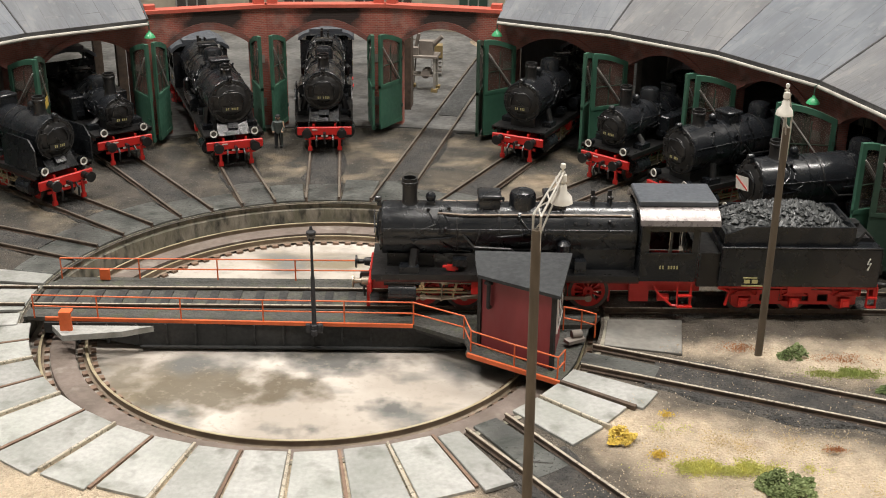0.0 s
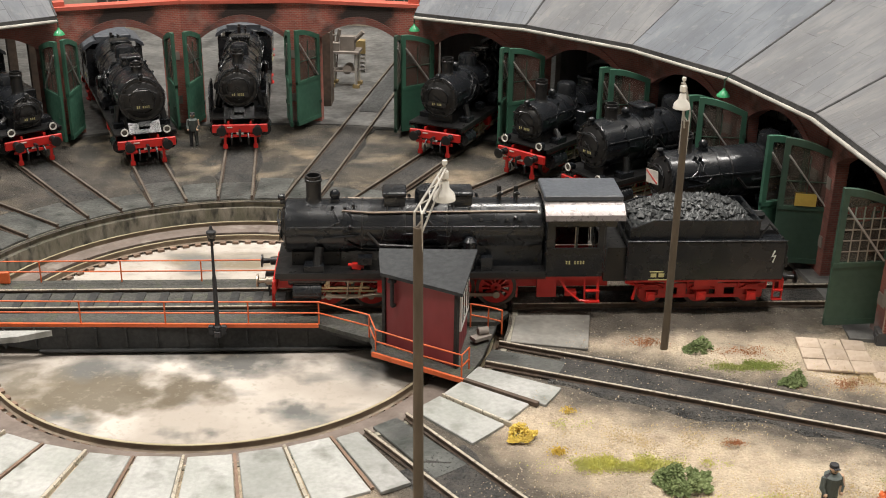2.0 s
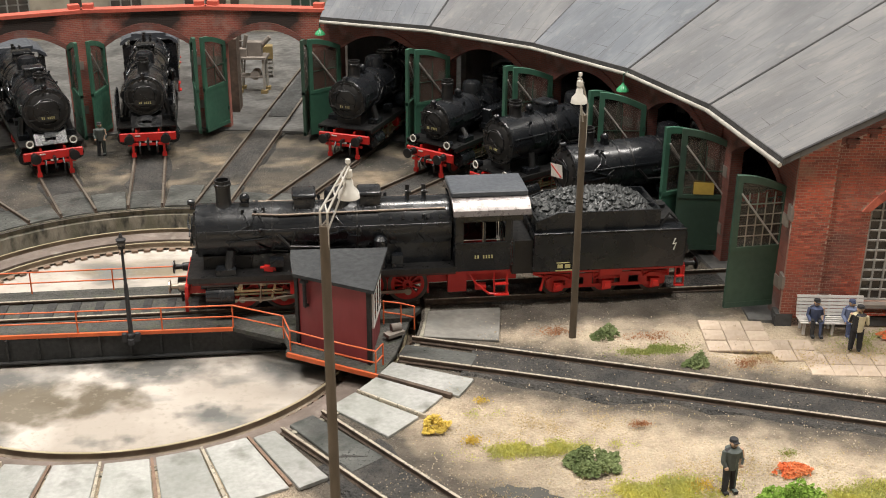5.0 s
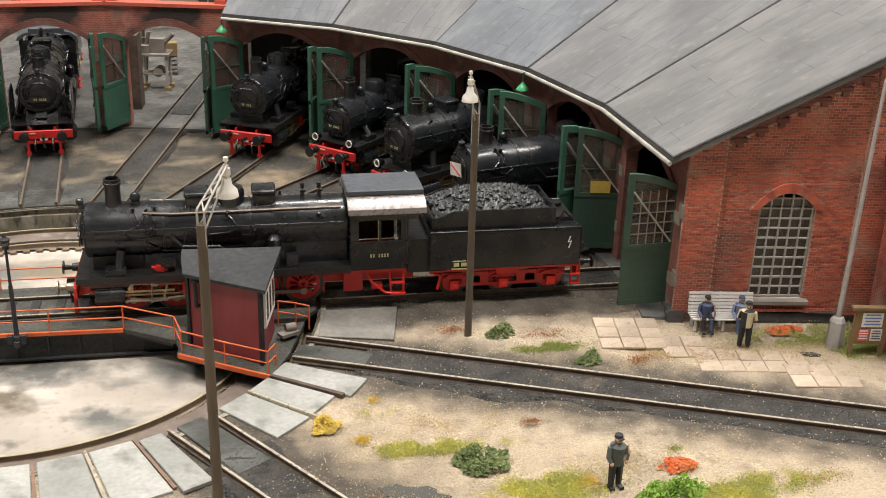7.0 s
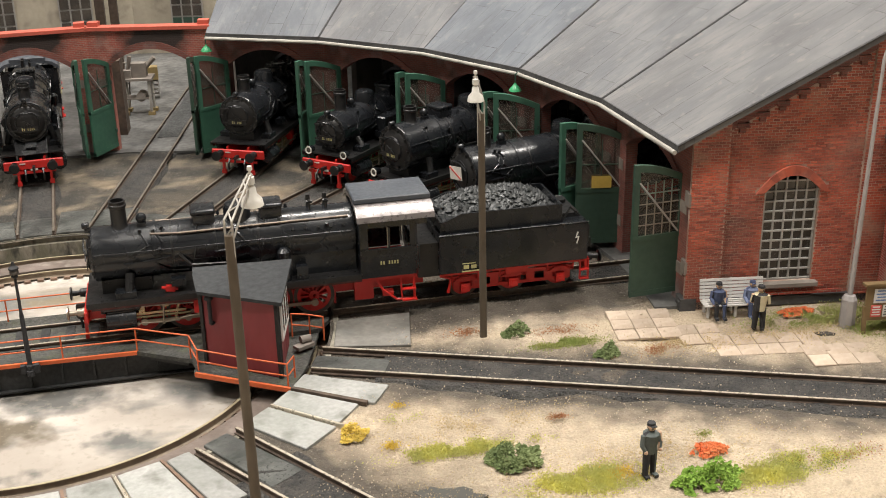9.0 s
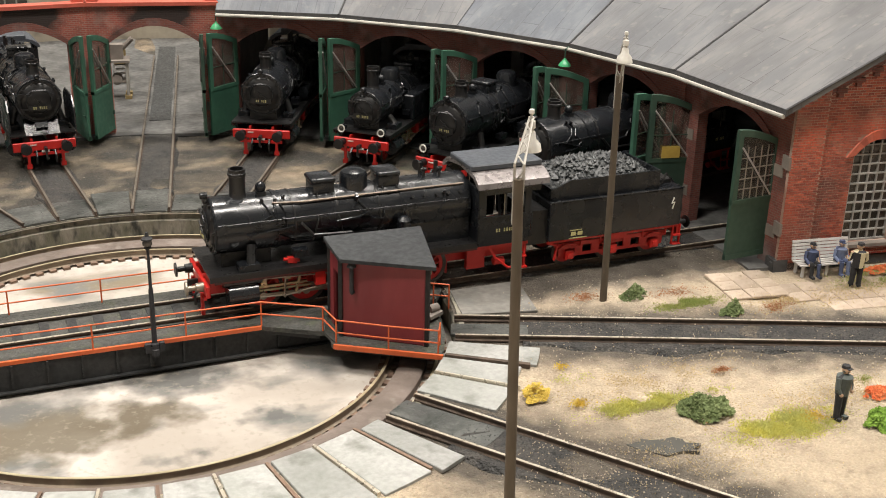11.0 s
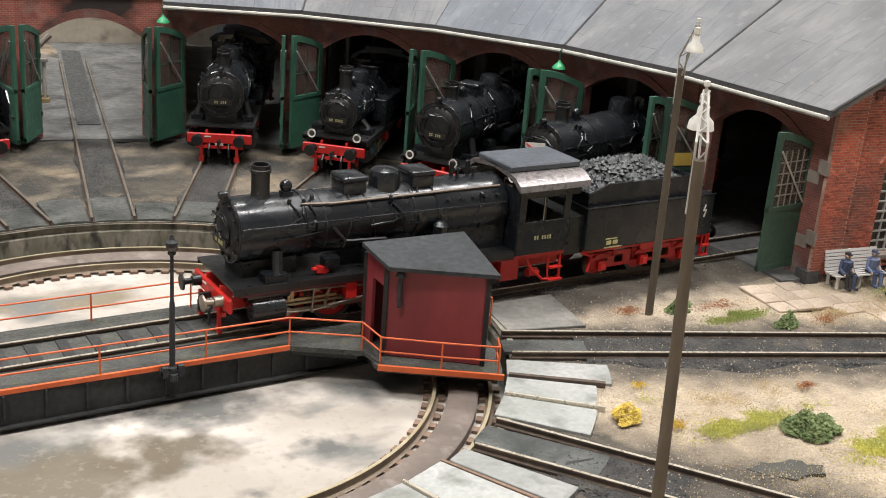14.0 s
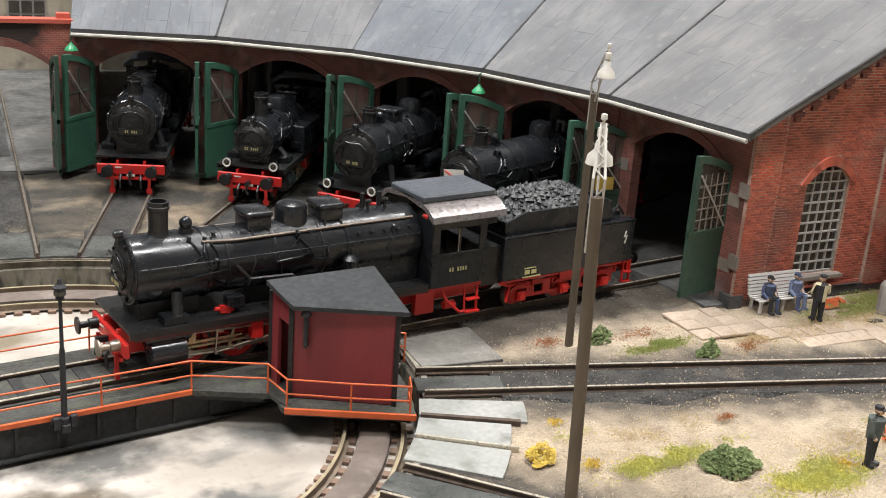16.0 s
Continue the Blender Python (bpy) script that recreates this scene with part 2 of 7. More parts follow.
def roof_mat():
    """Felt laid in long strips down the slope, with weather streaks."""
    m, nt, bsdf = start("roofing_felt", 0.8)
    vec = coords(nt)
    br = nt.nodes.new("ShaderNodeTexBrick")
    for k, v in (("Scale", 1.0), ("Mortar Size", 0.02), ("Brick Width", 4.6), ("Row Height", 0.92), ("Mortar Smooth", 0.4), ("Bias", 0.0)):
        br.inputs[k].default_value = v
    br.inputs["Color1"].default_value, br.inputs["Color2"].default_value, br.inputs["Mortar"].default_value = (0.112, 0.117, 0.123, 1), (0.142, 0.144, 0.147, 1), (0.06, 0.061, 0.063, 1)
    nt.links.new(vec, br.inputs["Vector"])
    col = ramp_mix(nt, noise_fac(nt, coords(nt, (0.35, 1.6, 1)), 0.8, 0.42, 0.74, 8), br.outputs["Color"], (0.172, 0.172, 0.17))
    col = ramp_mix(nt, noise_fac(nt, coords(nt, (0.5, 0.9, 1)), 0.4, 0.48, 0.74, 7), col, (0.094, 0.096, 0.10))
    f = noise_fac(nt, coords(nt, (0.4, 2, 1)), 4.0, 0.3, 0.8)
    col = ramp_mix(nt, noise_fac(nt, vec, 2.2, 0.58, 0.82, 8), col, (0.19, 0.182, 0.17))
    col = ramp_mix(nt, noise_fac(nt, coords(nt, (0.1, 2.6, 1)), 1.3, 0.57, 0.75, 6), col, (0.10, 0.101, 0.103))
    info = nt.nodes.new("ShaderNodeObjectInfo")
    tint = nt.nodes.new("ShaderNodeMix")
    tint.data_type, tint.blend_type = "RGBA", "MULTIPLY"
    tint.inputs["Factor"].default_value = 1.0
    nt.links.new(col, tint.inputs[6])
    nt.links.new(ramp_mix(nt, info.outputs["Random"], (0.84, 0.93, 1.06), (1.08, 1.0, 0.92)), tint.inputs[7])
    col = tint.outputs[2]
    nt.links.new(col, bsdf.inputs["Base Color"])
    bump_in(nt, bsdf, f, 0.25, 0.06)
    return m


def line_mask(nt, vec, x, y, ang, half, soft, wob):
    """One within half of the line through x, y; ragged edges. Only ahead of the point."""
    mp = nt.nodes.new("ShaderNodeMapping")
    mp.vector_type = "TEXTURE"
    mp.inputs["Location"].default_value = (x, y, 0)
    mp.inputs["Rotation"].default_value = (0, 0, radians(ang))
    nt.links.new(vec, mp.inputs["Vector"])
    sep = nt.nodes.new("ShaderNodeSeparateXYZ")
    nt.links.new(mp.outputs[0], sep.inputs[0])
    ab = nt.nodes.new("ShaderNodeMath")
    ab.operation = "ABSOLUTE"
    nt.links.new(sep.outputs[1], ab.inputs[0])
    ad = nt.nodes.new("ShaderNodeMath")
    ad.operation = "MULTIPLY_ADD"
    ad.inputs[1].default_value = 1.5
    nt.links.new(wob, ad.inputs[0])
    nt.links.new(ab.outputs[0], ad.inputs[2])
    r = nt.nodes.new("ShaderNodeMapRange")
    r.inputs[1].default_value, r.inputs[2].default_value, r.inputs[3].default_value, r.inputs[4].default_value = half, half + soft, 0.9, 0.0
    nt.links.new(ad.outputs[0], r.inputs[0])
    return r.outputs[0]


GROUND, PIT = ground_mat(), pit_mat()
SLAB = mat("concrete_slab", (0.262, 0.27, 0.248), (0.365, 0.362, 0.347), 0.5, big=0.55, fine=6, bump=0.2, grime=(0.125, 0.13, 0.11), grime_lo=0.55, piece=0.22)
SLAB_DARK = mat("sooty_slab", (0.048, 0.05, 0.047), (0.105, 0.108, 0.10), 0.36, big=0.7, fine=6, bump=0.25, grime=(0.03, 0.034, 0.03), grime_lo=0.5, piece=0.25)
PLATE = mat("rubbed_concrete_plate", (0.11, 0.105, 0.092), (0.2, 0.19, 0.17), 0.65, big=0.55, fine=4, grime=(0.11, 0.11, 0.1), grime_lo=0.55)
RING = mat("pit_concrete", (0.17, 0.135, 0.115), (0.10, 0.078, 0.062), 0.75, big=0.8, fine=4, bump=0.25, grime=(0.24, 0.21, 0.18), grime_lo=0.56)
PITWALL = mat("mossy_pit_wall", (0.29, 0.265, 0.215), (0.13, 0.125, 0.085), 0.75, big=1.6, fine=5, bump=0.4, grime=(0.045, 0.044, 0.036), grime_lo=0.49, stretch=(1, 1, 0.45))
STEEL = mat("polished_rail", (0.70, 0.64, 0.52), (0.50, 0.44, 0.35), 0.3, 0.55, big=1, bump=0.05)
RUST = mat("rusty_rail_side", (0.062, 0.045, 0.034), (0.11, 0.076, 0.053), 0.8, 0.1, big=1.5, fine=5)
PITRAIL = mat("tan_rail_side", (0.24, 0.19, 0.135), (0.14, 0.105, 0.075), 0.6, 0.2, big=1.2)
BRASSRAIL = mat("brass_rail", (0.60, 0.53, 0.36), (0.42, 0.35, 0.22), 0.4, 0.6, big=1, bump=0.05)
SLEEPER = mat("brown_sleeper", (0.13, 0.085, 0.06), (0.20, 0.13, 0.09), 0.85, big=1.2, fine=8, piece=0.2)
ASH = mat("ash_ballast", (0.03, 0.029, 0.027), (0.075, 0.068, 0.059), 0.65, big=0.9, fine=10, bump=0.8, depth=0.12, grime=(0.018, 0.018, 0.018), grime_lo=0.5)
COAL_WET = mat("glinting_coal", (0.06, 0.062, 0.066), (0.12, 0.12, 0.12), 0.06, big=3, fine=9, bump=0)
COAL = mat("coal", (0.03, 0.032, 0.033), (0.075, 0.08, 0.08), 0.42, big=3, fine=9)
BRICK = brick_mat("red_brick", ((0.52, 0.078, 0.043), (0.23, 0.035, 0.025), (0.20, 0.042, 0.033)), (0.46, 0.27, 0.20), (0.08, 0.035, 0.03))
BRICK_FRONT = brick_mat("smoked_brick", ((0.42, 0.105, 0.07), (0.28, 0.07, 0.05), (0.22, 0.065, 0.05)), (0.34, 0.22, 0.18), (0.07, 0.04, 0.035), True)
# sooty walls; on the gable corbels the dark tone stands for shade
BRICK_SOOT_SHADE = brick_mat("sooty_shade_brick", ((0.25, 0.075, 0.055), (0.17, 0.05, 0.04), (0.09, 0.035, 0.03)), (0.19, 0.12, 0.10), (0.03, 0.025, 0.022), False, True)
BRICK_PIECE = brick_piece_mat()
MORTAR = mat("brick_mortar", (0.33, 0.18, 0.135), (0.56, 0.47, 0.39), 0.9, big=0.42, fine=6, bump=0.2, depth=0.02, grime=(0.13, 0.07, 0.055), grime_lo=0.56)
# grimy, but kept pale to bounce fill light into the dark shed
INNER = mat("grimy_fill_wash", (0.30, 0.28, 0.25), (0.20, 0.185, 0.165), 0.9, big=0.4, fine=3, grime=(0.13, 0.115, 0.10), grime_lo=0.55)
COPING = mat("red_coping", (0.55, 0.11, 0.07), (0.42, 0.09, 0.06), 0.6, big=0.6)
STONE = mat("grey_stone_block", (0.25, 0.22, 0.19), (0.17, 0.145, 0.125), 0.8, big=1.2)
ROOF = roof_mat()
ROOF_DARK = mat("dark_felt_edge", (0.045, 0.045, 0.047), (0.08, 0.08, 0.08), 0.75)
GUTTER = mat("zinc_gutter", (0.50, 0.48, 0.43), (0.32, 0.30, 0.27), 0.5, 0.2, big=1.0)
GREEN = mat("green_door_paint", (0.045, 0.135, 0.088), (0.03, 0.09, 0.06), 0.5, big=0.6, fine=4, bump=0.08)
GREEN_DARK = mat("dark_green_paint", (0.035, 0.075, 0.05), (0.025, 0.055, 0.04), 0.55, big=0.6, fine=4, bump=0.08)
GREEN_LAMP = mat("green_enamel", (0.06, 0.36, 0.16), (0.05, 0.28, 0.12), 0.3, big=2)
BLACK = mat("black_loco_paint", (0.0088, 0.010, 0.012), (0.014, 0.0156, 0.018), 0.24, big=0.7, fine=1.5, bump=0.0, grime=(0.018, 0.0178, 0.017), grime_lo=0.66)
BLACK_MATT = mat("sooty_black", (0.0085, 0.0085, 0.009), (0.016, 0.0155, 0.015), 0.36, big=0.9, fine=5, bump=0.1)
RED = mat("red_running_gear", (0.60, 0.022, 0.016), (0.45, 0.016, 0.013), 0.42, big=0.9, fine=4, bump=0.05, grime=(0.2, 0.02, 0.015), grime_lo=0.62)
TYRE = mat("dark_steel_tyre", (0.10, 0.085, 0.075), (0.06, 0.05, 0.045), 0.4, 0.6, big=2)
DULL_RED = mat("sooty_red_edge", (0.12, 0.02, 0.017), (0.06, 0.016, 0.014), 0.55, big=1.5, fine=5)
ROD = mat("bare_steel", (0.42, 0.37, 0.30), (0.30, 0.25, 0.2), 0.38, 0.85, big=2)
BRASS = mat("brass_fitting", (0.46, 0.38, 0.23), (0.32, 0.26, 0.16), 0.35, 0.8, big=2)
WHITE = mat("white_enamel", (0.68, 0.66, 0.60), (0.56, 0.54, 0.49), 0.35, big=1.5)
LENS = mat("lamp_lens", (0.75, 0.75, 0.72), (0.6, 0.6, 0.58), 0.15, big=2)
LETTER = mat("yellow_lettering", (0.52, 0.47, 0.22), (0.44, 0.40, 0.19), 0.5, big=3)
PIPE = mat("tan_heated_pipe", (0.20, 0.155, 0.115), (0.12, 0.095, 0.075), 0.4, 0.3, big=1.5)
ROOF_GREY = mat("grey_cab_roof", (0.055, 0.063, 0.075), (0.075, 0.083, 0.095), 0.5, big=0.7)
# cab roof with the lamp highlight along its edge put into the colour
ROOF_LIGHT = mat("highlit_roof_edge", (0.24, 0.215, 0.21), (0.16, 0.145, 0.14), 0.3, 0.45, big=0.8, grime=(0.12, 0.10, 0.10))
ORANGE = mat("orange_rail_paint", (0.66, 0.13, 0.035), (0.52, 0.10, 0.03), 0.5, big=1.2, grime=(0.32, 0.12, 0.06), grime_lo=0.6)
DECK = mat("walkway_deck", (0.04, 0.041, 0.036), (0.07, 0.068, 0.06), 0.75, big=0.9, fine=8, bump=0.5, grime=(0.06, 0.066, 0.04), grime_lo=0.52)
GIRDER = mat("bridge_girder", (0.016, 0.017, 0.017), (0.03, 0.029, 0.028), 0.7, big=0.7)
HUT_RED = mat("dark_red_boards", (0.235, 0.034, 0.038), (0.165, 0.022, 0.027), 0.5, big=0.5, fine=3, stretch=(1, 1, 0.3), bump=0.1)
HUT_ROOF = mat("hut_felt", (0.022, 0.024, 0.026), (0.036, 0.039, 0.041), 0.85, big=0.6, fine=5, bump=0.3)
DARK = mat("dark_opening", (0.012, 0.011, 0.01), (0.018, 0.017, 0.016), 0.8)
POLE = mat("weathered_pole", (0.075, 0.056, 0.037), (0.125, 0.098, 0.068), 0.8, big=0.8, fine=4, stretch=(1, 1, 0.25), bump=0.25)
POLE_GREY = mat("grey_mast_paint", (0.40, 0.38, 0.37), (0.32, 0.30, 0.29), 0.6, big=0.8)
WOOD = mat("brown_board", (0.20, 0.135, 0.06), (0.15, 0.10, 0.045), 0.7, big=1, fine=5, stretch=(1, 1, 0.3))
PAPER = mat("paper", (0.70, 0.69, 0.66), (0.62, 0.62, 0.60), 0.7)
PAPER_RED = mat("red_notice", (0.62, 0.10, 0.08), (0.55, 0.09, 0.07), 0.7)
INK = mat("dark_print", (0.05, 0.06, 0.09), (0.07, 0.08, 0.1), 0.7)
INK_BLUE = mat("blue_print", (0.12, 0.2, 0.4), (0.1, 0.17, 0.35), 0.7)
PAVING = mat("paving", (0.45, 0.365, 0.285), (0.36, 0.285, 0.215), 0.85, big=0.8, fine=5, piece=0.1, grime=(0.34, 0.27, 0.2), grime_lo=0.52)
BENCH = mat("grey_bench_paint", (0.62, 0.60, 0.57), (0.5, 0.48, 0.46), 0.6, big=1)
WINFRAME = mat("grey_window_iron", (0.30, 0.29, 0.27), (0.38, 0.365, 0.34), 0.6, big=1)
PANE = mat("dirty_pane", (0.05, 0.045, 0.04), (0.10, 0.085, 0.07), 0.2, big=0.8, bump=0.02)
DOOR_GLASS = glass_mat("door_glass", (0.10, 0.085, 0.07))
RUST_TUFT = mat("rusty_flock", (0.46, 0.20, 0.09), (0.38, 0.20, 0.10), 0.9, big=2)
RAIL_DULL = mat("dull_rail_head", (0.22, 0.195, 0.16), (0.13, 0.11, 0.09), 0.42, 0.5, big=1.2)
OCHRE = mat("dull_ochre_paint", (0.30, 0.22, 0.09), (0.22, 0.16, 0.07), 0.6)
YELLOW = mat("yellow_notice", (0.62, 0.44, 0.09), (0.55, 0.38, 0.08), 0.6)
PLASTER = mat("cream_plaster", (0.46, 0.41, 0.32), (0.34, 0.30, 0.235), 0.85, big=0.4, fine=3, grime=(0.20, 0.18, 0.145), grime_lo=0.56)
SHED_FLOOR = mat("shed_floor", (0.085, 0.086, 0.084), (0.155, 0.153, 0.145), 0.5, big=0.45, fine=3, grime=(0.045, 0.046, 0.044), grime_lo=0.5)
LEAF = mat("shrub_leaf", (0.11, 0.15, 0.05), (0.20, 0.245, 0.095), 0.8, big=2, piece=0.1)
LEAF_BRIGHT = mat("bright_green_flock", (0.15, 0.28, 0.03), (0.22, 0.34, 0.05), 0.85, big=2)
MOSS = mat("yellow_green_flock", (0.70, 0.66, 0.17), (0.52, 0.53, 0.19), 0.9, big=1.2)
MOSS_GREEN = mat("green_flock", (0.32, 0.38, 0.11), (0.44, 0.44, 0.16), 0.9, big=1.2)
FLOWER_Y = mat("yellow_flock", (0.78, 0.58, 0.11), (0.62, 0.45, 0.09), 0.85, big=2)
FLOWER_R = mat("orange_red_flock", (0.72, 0.16, 0.05), (0.6, 0.22, 0.08), 0.85, big=2)
STRAW = mat("straw_flock", (0.66, 0.52, 0.28), (0.52, 0.40, 0.2), 0.9, big=1.5)
WATER, nt_, b_ = start("puddle_gloss", 0.06)
b_.inputs["Base Color"].default_value = (0.08, 0.078, 0.07, 1)
CLOTH_GREY = mat("grey_green_cloth", (0.075, 0.09, 0.085), (0.10, 0.115, 0.105), 0.8)
CLOTH_BLUE = mat("blue_cloth", (0.06, 0.08, 0.15), (0.08, 0.1, 0.18), 0.8)
CLOTH_PALE = mat("pale_blue_cloth", (0.16, 0.2, 0.32), (0.2, 0.24, 0.36), 0.8)
ANNEX_ROOF = mat("brown_grey_felt", (0.085, 0.082, 0.076), (0.125, 0.118, 0.108), 0.75, big=0.7, fine=4, bump=0.2)
PALE_SHIRT = mat("pale_yellow_cloth", (0.62, 0.55, 0.36), (0.52, 0.46, 0.3), 0.8)
CLOTH_DARK = mat("dark_cloth", (0.02, 0.02, 0.022), (0.03, 0.03, 0.032), 0.8)
SKIN = mat("figure_flesh_paint", (0.50, 0.33, 0.22), (0.46, 0.30, 0.2), 0.6)
HALLWALL = mat("hall_wall", (0.62, 0.61, 0.59), (0.55, 0.54, 0.52), 0.9, big=0.02, fine=0.2)
CEILING = mat("hall_ceiling", (0.80, 0.79, 0.77), (0.74, 0.73, 0.71), 0.9, big=0.02, fine=0.2)
GLOW, nt_, b_ = start("lamp_diffuser", 0.5)
b_.inputs["Emission Color"].default_value, b_.inputs["Emission Strength"].default_value = (1, 0.95, 0.9, 1), 6.0


# ---- mesh helpers (full-size metres, scaled to the layout in part()) ----
def box(bm, c, s, rz=0.0, ry=0.0, rx=0.0):
    m = Matrix.Translation(c) @ Euler((radians(rx), radians(ry), radians(rz))).to_matrix().to_4x4() @ Matrix.Diagonal((*s, 1))
    bmesh.ops.create_cube(bm, size=1, matrix=m)


def rod(bm, p, q, r, r2=None, seg=10, caps=True):
    p, q = Vector(p), Vector(q)
    d = q - p
    m = Matrix.Translation((p + q) / 2) @ d.to_track_quat("Z", "Y").to_matrix().to_4x4()
    bmesh.ops.create_cone(bm, cap_ends=caps, segments=seg, radius1=r, radius2=r if r2 is None else r2, depth=d.length, matrix=m)


def tube(bm, pts, r, seg=6):
    """One closed skin swept along the points."""
    pts = [Vector(p) for p in pts]
    dirs = [(q - p).normalized() for p, q in zip(pts, pts[1:])]
    side = dirs[0].orthogonal().normalized()
    rings = []
    for k, p in enumerate(pts):
        d = (dirs[max(k - 1, 0)] + dirs[min(k, len(dirs) - 1)]).normalized()
        side = (side - d * side.dot(d)).normalized()
        up = d.cross(side)
        rings.append([bm.verts.new(p + (side * math.cos(6.28318531 * j / seg) + up * math.sin(6.28318531 * j / seg)) * r) for j in range(seg)])
    for a, b in zip(rings, rings[1:]):
        for j in range(seg):
            i = (j + 1) % seg
            bm.faces.new((a[j], a[i], b[i], b[j]))
    bm.faces.new(list(reversed(rings[0])))
    bm.faces.new(rings[-1])


def lathe(bm, profile, m=None, seg=24):
    """Turn (radius, height) pairs about local z."""
    m = m or Matrix()
    rings = []
    for r, z in profile:
        if r < 1e-6:
            rings.append([bm.verts.new(m @ Vector((0, 0, z)))])
        else:
            rings.append([bm.verts.new(m @ Vector((r * math.cos(6.28318531 * k / seg), r * math.sin(6.28318531 * k / seg), z))) for k in range(seg)])
    for a, b in zip(rings, rings[1:]):
        for k in range(seg):
            j = (k + 1) % seg
            if len(a) == 1 and len(b) == 1:
                continue
            if len(a) == 1:
                bm.faces.new((a[0], b[j], b[k]))
            elif len(b) == 1:
                bm.faces.new((a[k], a[j], b[0]))
            else:
                bm.faces.new((a[k], a[j], b[j], b[k]))


def prism(bm, poly, z0, z1, m=None):
    """A plan polygon raised from z0 to z1."""
    m = m or Matrix()
    lo = [bm.verts.new(m @ Vector((x, y, z0))) for x, y in poly]
    hi = [bm.verts.new(m @ Vector((x, y, z1))) for x, y in poly]
    n = len(poly)
    bm.faces.new(list(reversed(lo)))
    bm.faces.new(hi)
    for k in range(n):
        j = (k + 1) % n
        bm.faces.new((lo[k], lo[j], hi[j], hi[k]))


def blob(bm, c, r, jag=0.25, sub=1, squash=1.0):
    out = bmesh.ops.create_icosphere(bm, subdivisions=sub, radius=r, matrix=Matrix.Translation(c))
    for v in out["verts"]:
        d = v.co - Vector(c)
        d.z *= squash
        v.co = Vector(c) + d * (1 + random.uniform(-jag, jag))


def ring_sector(bm, r0, r1, a0, a1, z0, z1, n=4):
    pts = [(r1 * math.cos(radians(a0 + (a1 - a0) * k / n)), r1 * math.sin(radians(a0 + (a1 - a0) * k / n))) for k in range(n + 1)]
    pts += [(r0 * math.cos(radians(a1 + (a0 - a1) * k / n)), r0 * math.sin(radians(a1 + (a0 - a1) * k / n))) for k in range(n + 1)]
    prism(bm, pts, z0, z1)


def bevelled(bm, w, seg=1):
    bmesh.ops.bevel(bm, geom=list(bm.edges), offset=w, segments=seg, affect="EDGES", profile=0.5)


def part(name, bm, material, parent=None, label="", smooth=False):
    bmesh.ops.recalc_face_normals(bm, faces=bm.faces)
    me = bpy.data.meshes.new(name)
    bm.to_mesh(me)
    bm.free()
    me.transform(Matrix.Scale(U, 4))
    me.materials.append(material)
    if smooth:
        me.polygons.foreach_set("use_smooth", [True] * len(me.polygons))
        me.set_sharp_from_angle(angle=radians(38))
    ob = new(name, me)
    if parent:
        ob.parent = parent
    if label:
        ob["label"] = label
    return ob


def pieces(name, bm, material, parent, label="", smooth=False):
    """Link each separate piece of a bmesh as a part of its own."""
    bm.verts.index_update()
    seen = set()
    for v in bm.verts:
        if v.index in seen:
            continue
        island, stack = [], [v]
        seen.add(v.index)
        while stack:
            w = stack.pop()
            island.append(w)
            for e in w.link_edges:
                o = e.other_vert(w)
                if o.index not in seen:
                    seen.add(o.index)
                    stack.append(o)
        one = bmesh.new()
        twin = {w.index: one.verts.new(w.co) for w in island}
        for f in {f for w in island for f in w.link_faces}:
            one.faces.new([twin[w.index] for w in f.verts])
        part(name, one, material, parent, label, smooth)
    bm.free()


def part_at(name, me, parent, x, y, z, rz=0.0, rx=0.0, ry=0.0, label=""):
    """Another object on a shared mesh."""
    ob = new(name, me)
    ob.parent = parent
    ob.matrix_basis = at(x, y, z, rz, rx, ry)
    if label:
        ob["label"] = label
    return ob


def at(x, y, z=0.0, rz=0.0, rx=0.0, ry=0.0):
    return pose(x * U, y * U, z * U, rx, ry, rz)


def thing(name, label, category, group="", kind="", m=None):
    ob = new(name)
    ob.empty_display_size = 0.01
    if m is not None:
        ob.matrix_basis = m
    return tagged(ob, label, category, group, kind)


def polar(r, deg):
    return r * math.cos(radians(deg)), r * math.sin(radians(deg))


PITCH = 15.8
BAYS = [-0.9 + PITCH * k for k in range(11)]      # shed bays, seen from the turntable
TRACKS = [0.0, 15.3, 31.2, 46.9, 62.6, 78.3, 94.2, 109.8, 125.3, 141.0, 157.0]
RAIL = 0.2
R_PIT, R_SLAB, R_WALL = 10.5, 13.2, 23.0


# ---- ground ----
def build_ground():
    bm = bmesh.new()
    radii = [R_PIT, 10.9, 11.5, 12.2, 13.0, 13.9, 15, 16.2, 17.5, 19, 20.5, 22, 24, 27, 31, 36, 44, 60, 85, 120]
    seg = 144
    rings = []
    for i, r in enumerate(radii):
        ring = []
        for k in range(seg):
            x, y = polar(r, 360 * k / seg)
            z = -0.06
            if 13.5 < r < 60:
                z += 0.16 * (noise.noise(Vector((x * 0.35, y * 0.35, 1.7))) + 0.5 * noise.noise(Vector((x, y, 4.0))))
            ring.append(bm.verts.new((x, y, z)))
        rings.append(ring)
    for a, b in zip(rings, rings[1:]):
        for k in range(seg):
            j = (k + 1) % seg
            bm.faces.new((a[k], a[j], b[j], b[k]))
    ob = part("ground", bm, GROUND, smooth=True)
    tagged(ob, "sandy model ground with ash and dirt", "ground", kind="structure")


build_ground()

